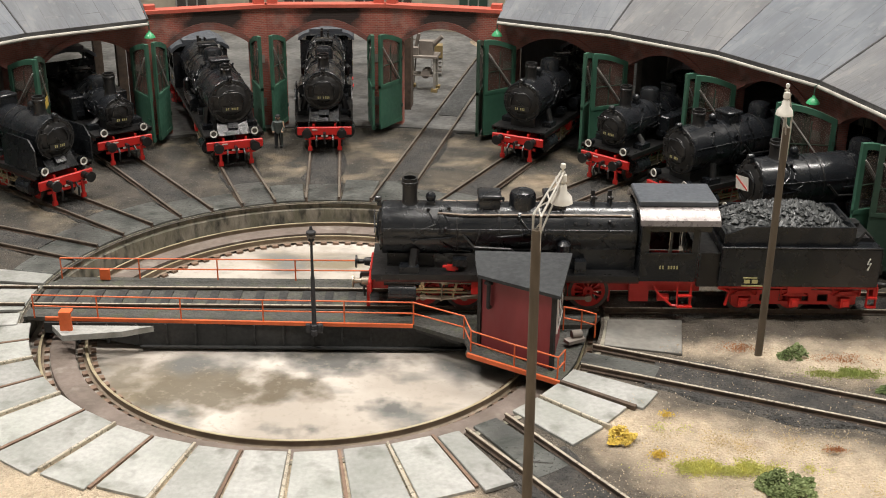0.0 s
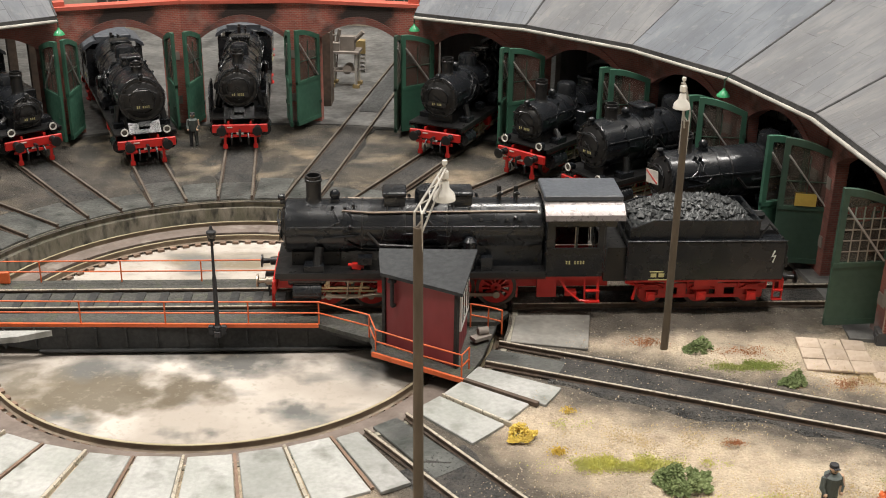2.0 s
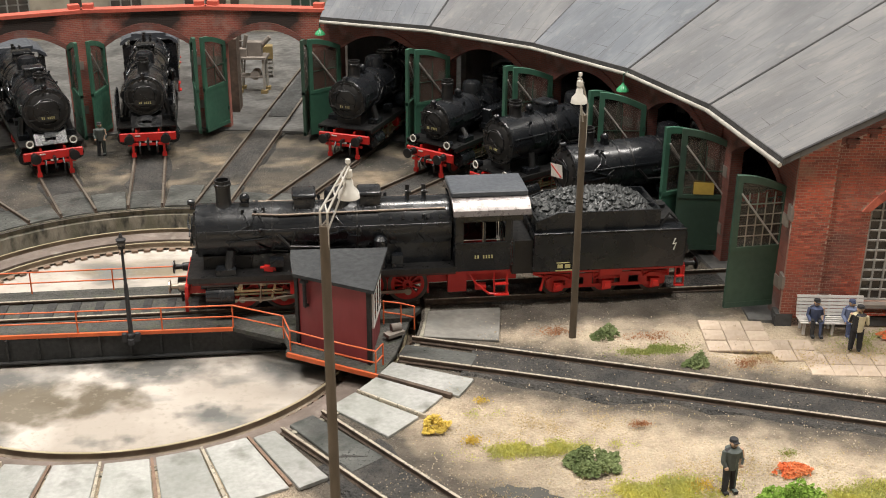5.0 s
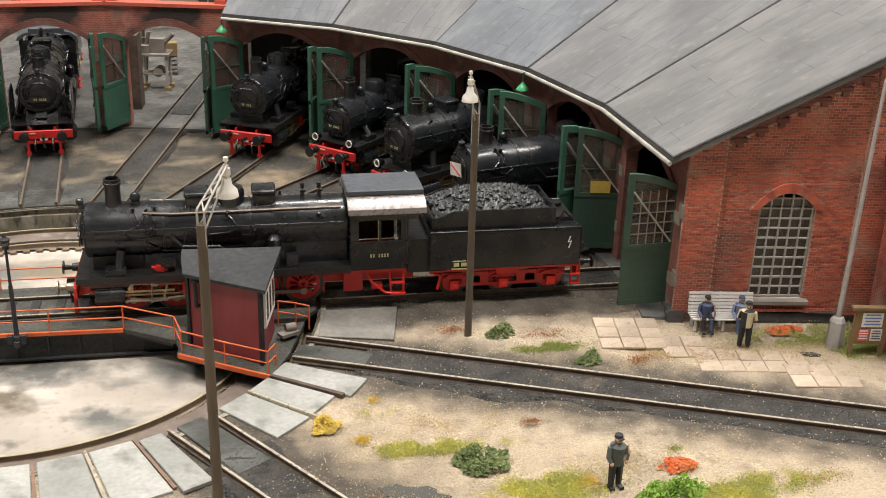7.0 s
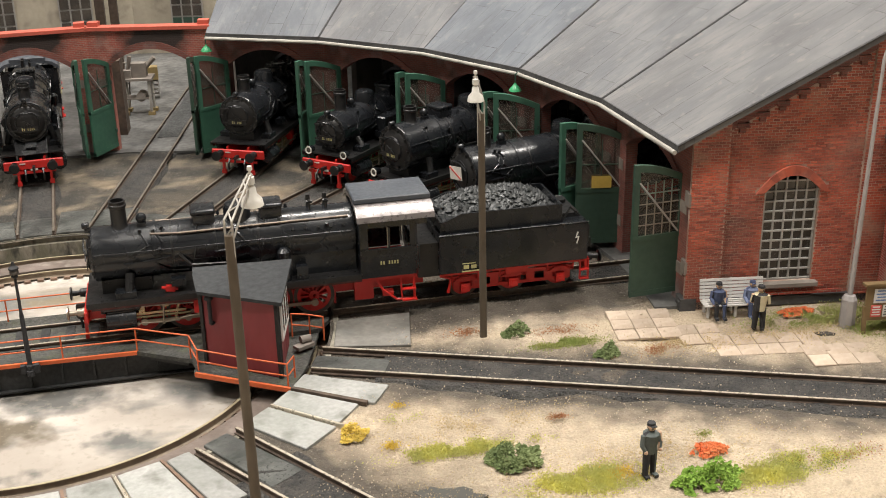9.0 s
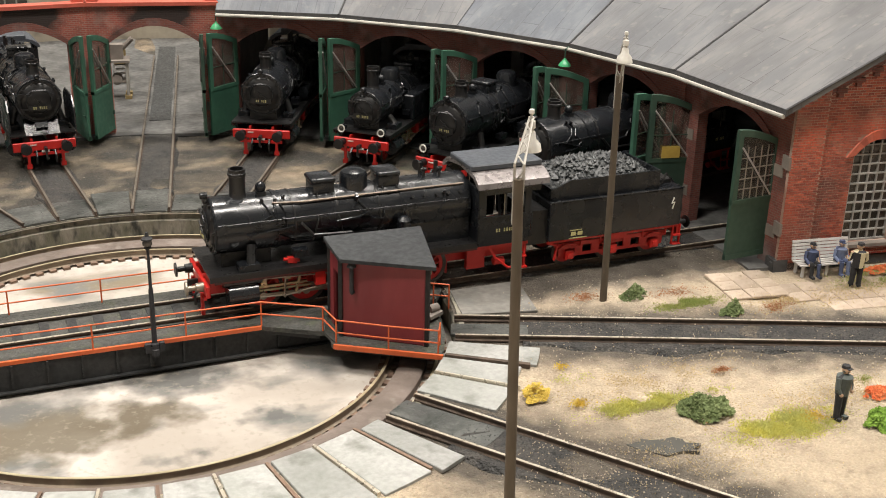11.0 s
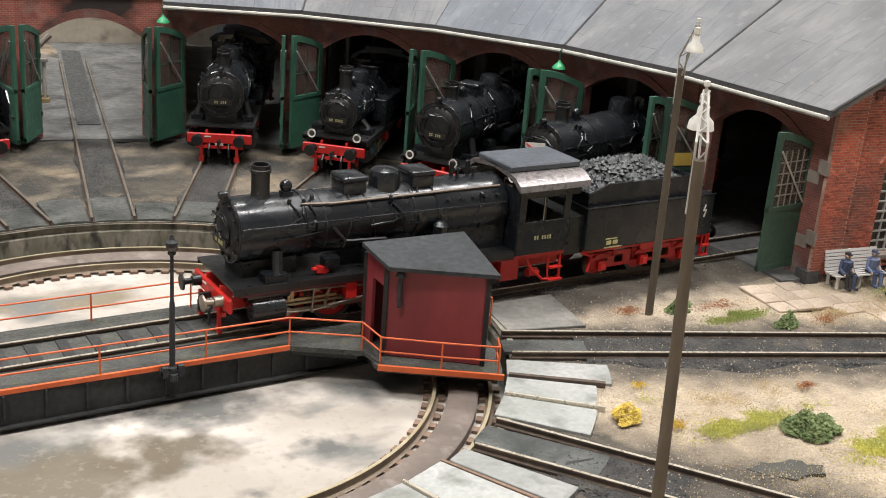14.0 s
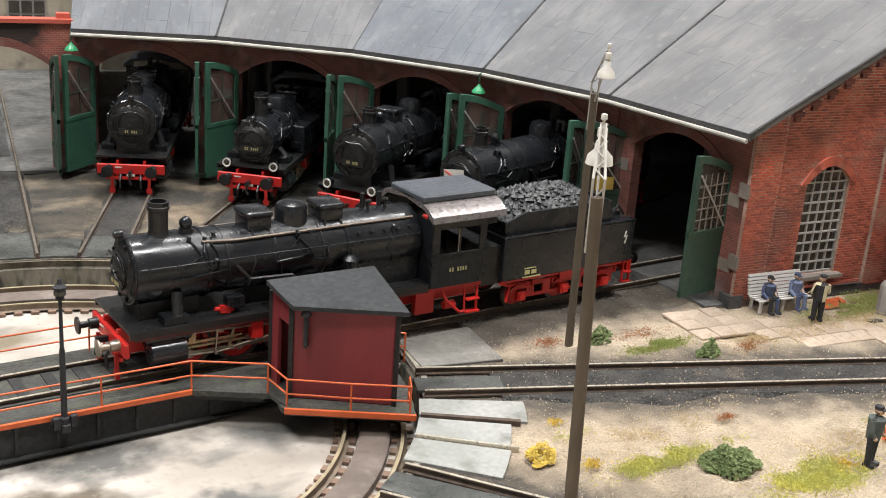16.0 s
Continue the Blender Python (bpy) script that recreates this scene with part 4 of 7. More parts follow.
# interior: floor, party walls, back wall
R_BACK = 47.0
bm = bmesh.new()
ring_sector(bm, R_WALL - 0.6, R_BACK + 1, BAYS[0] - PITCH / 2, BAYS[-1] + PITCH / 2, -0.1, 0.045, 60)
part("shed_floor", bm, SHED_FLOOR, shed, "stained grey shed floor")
for i, a in enumerate(BAYS):
    bm = bmesh.new()
    hb = (R_BACK) * math.tan(radians(PITCH / 2))
    box(bm, (0, 0.25, 4.0), (2 * hb, 0.5, 8.2))
    w = part("back_wall", bm, PLASTER, shed, "stained cream back wall")
    w.matrix_basis = at(*polar(R_BACK, a), 0, a - 90)
    for x in (-2.6, 2.6):
        bm = bmesh.new()
        box(bm, (x, -0.05, 3.6), (2.3, 0.2, 3.4))
        wf = part("window_frame", bm, WINFRAME, w)
        for r_ in range(4):
            for c_ in range(3):
                bm = bmesh.new()
                box(bm, (x - 0.74 + 0.74 * c_, -0.17, 2.3 + 0.84 * r_), (0.62, 0.05, 0.72))
                part("pane", bm, GREEN_DARK if (i + r_) % 5 == 0 else PANE, wf)
# timber posts and beams on the bay lines inside
for i in range(len(BAYS) + 1):
    a = BAYS[0] - PITCH / 2 + PITCH * i
    inside_open = 5 <= i <= 8
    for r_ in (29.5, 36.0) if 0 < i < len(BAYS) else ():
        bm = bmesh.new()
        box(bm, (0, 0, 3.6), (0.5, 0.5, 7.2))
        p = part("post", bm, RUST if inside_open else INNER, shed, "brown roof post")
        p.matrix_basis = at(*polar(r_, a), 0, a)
    if inside_open:
        bm = bmesh.new()
        box(bm, (38.0, 0, 7.3), (17.5, 0.35, 0.4))
        p = part("beam", bm, COPING, shed, "red roof beam")
        p.matrix_basis = at(0, 0, 0, a)

# added walls that screen the roofed wings from light of the open bays
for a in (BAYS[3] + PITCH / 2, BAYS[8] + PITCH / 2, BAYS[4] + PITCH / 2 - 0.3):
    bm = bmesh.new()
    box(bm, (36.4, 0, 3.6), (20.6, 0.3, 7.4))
    p = part("light_block_wall", bm, INNER, shed, "added inside wall that screens off light, grimy and pale")
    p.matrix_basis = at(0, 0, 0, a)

# roof wings
SLOPE = (10.15 - 6.0) / (30.4 - 22.5)
R_EAVE, R_RIDGE, Z_EAVE = 22.35, 34.0, 6.12


def roof_wing(bays, extra_lo, extra_hi):
    for i in bays:
        lo = BAYS[i] - PITCH / 2 - (extra_lo if i == bays[0] else 0)
        hi = BAYS[i] + PITCH / 2 + (extra_hi if i == bays[-1] else 0)
        bm = bmesh.new()
        vs = []
        for z_off in (0, 0.22):
            for r_, an in ((R_EAVE + (0.4 if i == 0 else 0), lo), (R_EAVE, hi), (R_RIDGE, hi), (R_RIDGE, lo)):
                x, y = polar(r_, an - BAYS[i])
                vs.append(bm.verts.new((x, y, (Z_EAVE if r_ < 25 else Z_EAVE + (r_ - R_EAVE) * SLOPE) + z_off)))
        bm.faces.new(vs[0:4])
        bm.faces.new(vs[4:8])
        for k in range(4):
            j = (k + 1) % 4
            bm.faces.new((vs[k], vs[j], vs[j + 4], vs[k + 4]))
        p = part("roof_panel", bm, ROOF, shed, "weathered grey roofing felt panel")
        p.matrix_basis = at(0, 0, 0, BAYS[i])
        for an, wd in ((lo, 0.05 if i != 3 else 0.012), ):
            bm = bmesh.new()
            x0, y0 = polar(R_EAVE - 0.02 + (0.4 if i == 0 else 0), an - BAYS[i])
            x1, y1 = polar(R_RIDGE, an - BAYS[i])
            z0, z1 = Z_EAVE + 0.235, Z_EAVE + (R_RIDGE - R_EAVE) * SLOPE + 0.235
            tube(bm, [(x0, y0, z0), (x1, y1, z1)], wd, 6)
            part("seam", bm, ROOF_DARK, p)
        bm = bmesh.new()
        (xa, ya), (xb, yb) = polar(R_EAVE - 0.1 + (0.4 if i == 0 else 0), lo - BAYS[i]), polar(R_EAVE - 0.1, hi - BAYS[i])
        tube(bm, [(xa, ya, Z_EAVE + 0.0), (xb, yb, Z_EAVE + 0.0)], 0.085, 8)
        part("gutter", bm, GUTTER, p, "pale zinc gutter")
        bm = bmesh.new()
        (xa, ya), (xb, yb) = polar(R_EAVE + 0.02 + (0.4 if i == 0 else 0), lo - BAYS[i]), polar(R_EAVE + 0.02, hi - BAYS[i])
        box(bm, ((xa + xb) / 2, (ya + yb) / 2, Z_EAVE + 0.12), (0.06, math.hypot(xa - xb, ya - yb), 0.26), math.degrees(math.atan2(yb - ya, xb - xa)) - 90)
        part("fascia", bm, ROOF_DARK, p)
    # upper roof carries on behind the clerestory line
    bm = bmesh.new()
    lo, hi = BAYS[bays[0]] - PITCH / 2 - extra_lo, BAYS[bays[-1]] + PITCH / 2 + extra_hi
    zr = Z_EAVE + (R_RIDGE - R_EAVE) * SLOPE
    n = 2 * len(bays)
    a_, b_2 = [], []
    for k in range(n + 1):
        an = lo + (hi - lo) * k / n
        a_.append(bm.verts.new((*polar(R_RIDGE - 0.1, an), zr + 0.1)))
        b_2.append(bm.verts.new((*polar(R_BACK + 1, an), zr - 5)))
    for k in range(n):
        bm.faces.new((a_[k], a_[k + 1], b_2[k + 1], b_2[k]))
    part("back_roof", bm, ROOF, shed)


roof_wing([0, 1, 2, 3, 4], 1.35, 0.0)
roof_wing([8, 9, 10], 0.0, 0.6)

# end wall on the viewer's side, set along the radius
EA = BAYS[0] - PITCH / 2 + 0.45
end = thing("shed_end_wall", "red brick gable wall with arched iron window", "brick wall", kind="structure", m=at(*polar(0.42, EA), 0, EA))
# local x = radius, wall face at y = -0.25


def gable(r):
    return Z_EAVE + (r - R_EAVE) * SLOPE * 1.036 - 0.12


WX0, WX1, WZ0, WZS, WZC = 25.75, 27.75, 0.85, 4.35, 4.95
m90 = Matrix.Rotation(radians(90), 4, "X")
bm = bmesh.new()
for poly in ([(23.1, -0.1), (WX0, -0.1), (WX0, gable(WX0)), (23.1, gable(23.1))], [(WX1, -0.1), (33.9, -0.1), (33.9, gable(33.9)), (WX1, gable(WX1))], [(WX0, -0.1), (WX1, -0.1), (WX1, WZ0), (WX0, WZ0)]):
    prism(bm, poly, -0.2, 0.2, m90)
wc = (WX0 + WX1) / 2
arch = [(wc + x, z) for x, z in arch_pts((WX1 - WX0) / 2, WZS, WZC, 10)]
for (xa, za), (xb, zb) in zip(arch, arch[1:]):
    prism(bm, [(xa, za), (xb, zb), (xb, gable(xb)), (xa, gable(xa))], -0.2, 0.2, m90)
part("brickwork", bm, MORTAR, end)
bm = bmesh.new()
prism(bm, [(23.0, -0.1), (24.3, -0.1), (24.3, gable(24.3)), (23.0, gable(23.0))], 0.2, 0.36, m90)
prism(bm, [(29.2, -0.1), (30.6, -0.1), (30.6, gable(30.6)), (29.2, gable(29.2))], 0.2, 0.36, m90)
pieces("pilaster", bm, MORTAR, end, "raised brick pilaster")
bm = bmesh.new()
prism(bm, [(24.3, gable(24.3) - 0.34), (29.2, gable(29.2) - 0.34), (29.2, gable(29.2)), (24.3, gable(24.3))], 0.2, 0.34, m90)
prism(bm, [(30.6, gable(30.6) - 0.34), (33.8, gable(33.8) - 0.34), (33.8, gable(33.8)), (30.6, gable(30.6))], 0.2, 0.34, m90)
for k in range(7):
    r_ = 24.7 + 0.68 * k
    for d, w_ in ((0.0, 0.44), (0.17, 0.22)):
        box(bm, (r_, -0.28, gable(r_) - 0.4 - d), (w_, 0.2 - d * 0.3, 0.175))
for k in range(4):
    r_ = 31.0 + 0.68 * k
    box(bm, (r_, -0.27, gable(r_) - 0.38), (0.4, 0.15, 0.135))
    box(bm, (r_, -0.26, gable(r_) - 0.51), (0.26, 0.13, 0.135))
# dark brick paints the shadow under the roof overhang onto the corbels
pieces("corbel", bm, BRICK_SOOT_SHADE, end)
bm = bmesh.new()
inner, outer = [(wc + x, z) for x, z in arch_pts(1.02, WZS, WZC, 12)], [(wc + x, z) for x, z in arch_pts(1.35, WZS - 0.05, WZC + 0.36, 12)]
for k in range(12):
    prism(bm, [inner[k], inner[k + 1], outer[k + 1], outer[k]], 0.2, 0.3, m90)
part("window_arch", bm, BRICK_PIECE, end, "raised brick window arch")
bm = bmesh.new()
box(bm, (wc, -0.3, WZ0 - 0.08), (2.4, 0.4, 0.14))
part("window_sill", bm, STONE, end)
bm = bmesh.new()
box(bm, (28.4, -0.26, 0.12), (11.2, 0.2, 0.34))
box(bm, (23.15, -0.1, 0.14), (0.6, 0.6, 0.5))
part("plinth", bm, ROOF_DARK, end, "dark tarred plinth")
bm = bmesh.new()
box(bm, (26.6, -0.4, 0.45), (4.6, 0.06, 0.12))
part("brick_string", bm, BRICK, end)
for z in (1.6, 4.2):
    bm = bmesh.new()
    box(bm, (22.98, -0.14, z), (0.1, 0.48, 0.5))
    part("hinge_stone", bm, STONE, end)
bm = bmesh.new()
for k in range(6):
    box(bm, (WX0 + 0.05 + 0.38 * k, -0.08, 2.85), (0.06, 0.08, 4.0 if 0 < k < 5 else 3.6))
for k in range(11):
    box(bm, (wc, -0.09, WZ0 + 0.05 + 0.38 * k), (2.0 if k < 10 else 1.5, 0.07, 0.06))
wf = part("window_frame", bm, WINFRAME, end, "grey iron glazing bars")
for r_ in range(10):
    for c_ in range(5):
        bm = bmesh.new()
        box(bm, (WX0 + 0.24 + 0.38 * c_, -0.02, WZ0 + 0.24 + 0.38 * r_), (0.34, 0.03, 0.34))
        part("pane", bm, PANE, wf)
# verge of the roof along the gable
bm = bmesh.new()
prism(bm, [(R_EAVE, Z_EAVE - 0.02), (R_RIDGE - 0.42, gable(R_RIDGE - 0.42) + 0.12), (R_RIDGE - 0.42, gable(R_RIDGE - 0.42) + 0.35), (R_EAVE, Z_EAVE + 0.23)], 0.55, 0.68, m90)
part("verge_board", bm, ROOF_DARK, end, "dark verge board")
# other end wall
bm = bmesh.new()
prism(bm, [(22.95, -0.1), (46, -0.1), (46, 6.5), (34, gable(34)), (22.95, gable(22.95))], -0.2, 0.2, m90)
e2 = part("far_end_wall", bm, BRICK, shed)
e2.matrix_basis = at(0, 0, 0, BAYS[-1] + PITCH / 2 + 0.3)
# rest of the near end wall, behind the pilaster
bm = bmesh.new()
prism(bm, [(33.9, -0.1), (46, -0.1), (46, 6.5), (33.9, gable(33.9))], -0.2, 0.2, m90)
part("rear_brickwork", bm, BRICK, end)


# ---- shed doors ----
def door_leaf(paint, bars, notice, key):
    """Leaf hinged on local z at x = 0, closed along +x, outer face towards -y."""
    d = thing("shed_door", "tall %s wooden shed door standing open, glazed above" % key, "door", "shed door leaves")
    W, H, S = 2.05, 5.42, 4.85
    top = lambda x: S + (H - S) * math.sin(radians(90 * x / W))
    bm = bmesh.new()
    m = Matrix.Rotation(radians(90), 4, "X")
    prism(bm, [(0, 0.35), (W, 0.35), (W, 2.55), (0, 2.55)], -0.06, 0.06, m)
    part("lower_panel", bm, paint, d)
    bm = bmesh.new()
    prism(bm, [(0, 2.55), (0.22, 2.55), (0.22, top(0.22)), (0, top(0))], -0.08, 0.08, m)
    prism(bm, [(W - 0.22, 2.55), (W, 2.55), (W, H), (W - 0.22, top(W - 0.22))], -0.08, 0.08, m)
    xs = [0.22 + (W - 0.44) * k / 6 for k in range(7)]
    for xa, xb in zip(xs, xs[1:]):
        prism(bm, [(xa, top(xa) - 0.26), (xb, top(xb) - 0.26), (xb, top(xb)), (xa, top(xa))], -0.08, 0.08, m)
    box(bm, (W / 2, 0, 2.62), (W, 0.18, 0.16))
    box(bm, (W / 2, 0, 0.42), (W, 0.16, 0.2))
    part("door_frame", bm, paint, d)
    bm = bmesh.new()
    prism(bm, [(0.22, 2.7), (W - 0.22, 2.7), (W - 0.22, top(W - 0.22) - 0.2), (0.22, top(0.22) - 0.2)], -0.012, 0.012, m)
    g = part("door_glass", bm, DOOR_GLASS, d, "dusty glazing")
    bm = bmesh.new()
    for k in range(1, 5 if bars else 2):
        box(bm, (0.22 + (W - 0.44) * k / (5 if bars else 2), 0.02, 3.7), (0.035, 0.04, 2.05))
    for k in range(1, 5 if bars else 2):
        box(bm, (W / 2, 0.02, 2.7 + 2.0 * k / (5 if bars else 2)), (W - 0.44, 0.04, 0.035))
    part("glazing_bars", bm, GREEN_DARK if not bars else STONE, d)
    bm = bmesh.new()
    tube(bm, [(0.25, 0.1, 2.75), (W - 0.2, 0.1, 4.75)], 0.035, 6)
    tube(bm, [(0.25, -0.1, 2.75), (W - 0.2, -0.1, 4.75)], 0.035, 6)
    pieces("brace", bm, POLE_GREY, d, "pale diagonal brace")
    bm = bmesh.new()
    for z in (1.2, 3.8):
        box(bm, (0.04, 0, z), (0.14, 0.2, 0.2))
    box(bm, (W - 0.3, -0.1, 1.5), (0.25, 0.05, 0.05))
    part("hinge", bm, GREEN_DARK, d)
    if notice:
        bm = bmesh.new()
        box(bm, (W * 0.5, -0.1, 2.98), (0.8, 0.03, 0.5))
        box(bm, (W * 0.5, 0.1, 2.98), (0.8, 0.03, 0.5))
        part("notice", bm, YELLOW, d, "yellow notice")
    return d


leaf_green = door_leaf(GREEN, False, False, "green")
leaf_bars = door_leaf(GREEN_DARK, True, False, "dark green barred")
leaf_note = door_leaf(GREEN_DARK, False, True, "dark green")
used = set()


def put_leaf(proto, bay, side, swing):
    """side -1: the leaf hinged on the clockwise pier (seen from the turntable: right), +1 the other."""
    a = BAYS[bay]
    base = at(*polar(R_WALL, a), 0, a - 90)
    hinge_x = side * (OPEN_W + 0.06)
    # local wall frame: +x runs anticlockwise seen from above turned by -90
    if side < 0:
        m = base @ at(hinge_x, -0.32, 0, -swing)
    else:
        m = base @ at(hinge_x, -0.32, 0, 180 + swing)
    if proto not in used:
        used.add(proto)
        proto.matrix_basis = m
    else:
        copy_thing(proto, m)


for bay in range(10):
    right, left = leaf_green, leaf_green
    sr, sl = 93 + 3 * math.sin(bay * 2.3), 112 + 5 * math.sin(bay * 1.7 + 1)
    if bay == 0:
        leaf_bars.matrix_basis = at(23.36, -2.76, 0, 183.6)
        leaf_note.matrix_basis = at(23.2, 2.33, 0, 169)
        used.update((leaf_bars, leaf_note))
        continue
    if bay == 5:
        put_leaf(leaf_bars, 5, 1, 92)
        put_leaf(leaf_green, 5, -1, 110)
        continue
    if bay in (1, 8, 9):
        left = leaf_note if bay == 8 else leaf_green
    put_leaf(right, bay, 1, sr)
    put_leaf(left, bay, -1, sl)

# green enamel wall lamps on the bay lines
wl = thing("wall_lamp", "small green enamel shade lamp on a bracket", "lamp", "green wall lamps")
bm = bmesh.new()
lathe(bm, [(0.05, 0.36), (0.07, 0.28), (0.16, 0.2), (0.27, 0.06), (0.29, 0.0), (0.24, 0.02), (0.08, 0.18)], seg=16)
part("shade", bm, GREEN_LAMP, wl, smooth=True)
bm = bmesh.new()
tube(bm, [(0, 0, 0.4), (0, 0, 0.75), (0.35, 0, 0.85), (0.72, 0, 0.85)], 0.035, 6)
part("bracket", bm, GREEN_DARK, wl)
bm = bmesh.new()
blob(bm, (0, 0, 0.04), 0.09, 0, 1)
part("bulb", bm, LENS, wl)
for n_, (i, r_, z) in enumerate(((5, 22.25, 5.45), (2, 22.1, 5.4), (8, 22.2, 5.45))):
    a = BAYS[i] - PITCH / 2 if i != 8 else BAYS[8] - PITCH / 2
    if i == 2:
        a = BAYS[1] + PITCH / 2
    m = at(*polar(r_, a), z, a)
    if n_ == 0:
        wl.matrix_basis = m
    else:
        copy_thing(wl, m)


# ---- locomotives: local x runs back from the front buffers, rail head at z = RAIL ----
def spoked_wheel(r, spokes=12):
    """Hub, spokes, balance weight and rim as one pierced casting."""
    bm = bmesh.new()
    n = 3 * spokes
    radii = (0.06, 0.19, r - 0.2, r - 0.08)
    ring = lambda q, y: [bm.verts.new((radii[q] * math.cos(6.28318531 * k / n), y, radii[q] * math.sin(6.28318531 * k / n))) for k in range(n)]
    half = (0.1, 0.1, 0.05, 0.06)
    front, back = [ring(q, -half[q]) for q in range(4)], [ring(q, half[q]) for q in range(4)]
    weight = range(int(n * 0.64), int(n * 0.86))
    solid = lambda q, k: q != 1 or k % 3 == 0 or k in weight
    for q in range(3):
        for k in range(n):
            j = (k + 1) % n
            if not solid(q, k):
                bm.faces.new((front[1][j], front[1][k], back[1][k], back[1][j]))
                bm.faces.new((front[2][k], front[2][j], back[2][j], back[2][k]))
                continue
            bm.faces.new((front[q][k], front[q][j], front[q + 1][j], front[q + 1][k]))
            bm.faces.new((back[q][j], back[q][k], back[q + 1][k], back[q + 1][j]))
            if q == 1:
                for side, o in ((k, k - 1), (j, j)):
                    if not solid(1, o % n):
                        bm.faces.new((front[1][side], front[2][side], back[2][side], back[1][side]))
    for q in (0, 3):
        for k in range(n):
            j = (k + 1) % n
            bm.faces.new((front[q][k], front[q][j], back[q][j], back[q][k]))
    return bm


def tyre_ring(r):
    bm = bmesh.new()
    lathe(bm, [(r - 0.08, -0.075), (r, -0.07), (r, 0.05), (r + 0.04, 0.06), (r + 0.04, 0.09), (r - 0.08, 0.09), (r - 0.08, -0.075)], Matrix.Rotation(radians(90), 4, "X"), 36)
    return bm


WHEELS = {}


def wheel(owner, x, y, r):
    key = round(r, 2)
    if key not in WHEELS:
        w = part("wheel", spoked_wheel(r), RED, owner)
        ty = part("tyre", tyre_ring(r), TYRE, w, "dark steel tyre", smooth=True)
        WHEELS[key] = (w.data, ty.data)
    else:
        w = part_at("wheel", WHEELS[key][0], owner, 0, 0, 0)
        ty = part_at("tyre", WHEELS[key][1], w, 0, 0, 0, label="dark steel tyre")
    w.matrix_basis = at(x, y, RAIL + r, 0 if y < 0 else 180)
    return w


def digits(parent, x, y, z, facing, text, h=0.2, mat_=None):
    """Lettering as plain bars, one for each character, on a plate."""
    bm = bmesh.new()
    wd = 0.62 * h
    n = len(text)
    for k, ch in enumerate(text):
        if ch == " ":
            continue
        o = (k - (n - 1) / 2) * wd * 1.25
        if facing == "front":
            box(bm, (x, -o, z + h * 0.27), (0.02, wd * 0.62, h * 0.4))
            box(bm, (x, -o, z - h * 0.27), (0.02, wd * 0.62, h * 0.4))
        else:
            box(bm, (x + o, y, z + h * 0.27), (wd * 0.62, 0.02, h * 0.4))
            box(bm, (x + o, y, z - h * 0.27), (wd * 0.62, 0.02, h * 0.4))
    pieces("number_bar", bm, mat_ or LETTER, parent)


def coal_heap(x0, x1, half, z0, height, seed):
    rnd = random.Random(seed)
    vs, fs = [], []
    n = 900
    for _ in range(n):
        x, y = rnd.uniform(x0, x1), rnd.uniform(-half, half)
        fx, fy = (2 * (x - x0) / (x1 - x0) - 1), y / half
        z = z0 + height * max(0, (1 - abs(fx) ** 3)) * max(0, 1 - fy * fy * 0.75) + rnd.uniform(-0.03, 0.05)
        r = rnd.uniform(0.06, 0.15)
        b = len(vs)
        for dx, dy, dz in ((1, 0, 0), (-1, 0, 0), (0, 1, 0), (0, -1, 0), (0, 0, 1), (0, 0, -1)):
            j = rnd.uniform(0.6, 1.2) * r
            vs.append((x + dx * j + rnd.uniform(-0.03, 0.03), y + dy * j, z + dz * j * 0.9))
        fs += [(b, b + 2, b + 4), (b + 2, b + 1, b + 4), (b + 1, b + 3, b + 4), (b + 3, b, b + 4), (b + 2, b, b + 5), (b + 1, b + 2, b + 5), (b + 3, b + 1, b + 5), (b, b + 3, b + 5)]
    bm = bmesh.new()
    me = bpy.data.meshes.new("tmp")
    me.from_pydata(vs, [], fs)
    bm.from_mesh(me)
    bpy.data.meshes.remove(me)
    # mound under the lumps
    nx, ny = 14, 8
    grid = [[bm.verts.new((x0 + (x1 - x0) * i / nx, -half + 2 * half * j / ny, z0 - 0.06 + height * max(0, 1 - abs(2 * i / nx - 1) ** 3) * max(0, 1 - (2 * j / ny - 1) ** 2 * 0.75))) for j in range(ny + 1)] for i in range(nx + 1)]
    for i in range(nx):
        for j in range(ny):
            bm.faces.new((grid[i][j], grid[i + 1][j], grid[i + 1][j + 1], grid[i][j + 1]))
    return bm


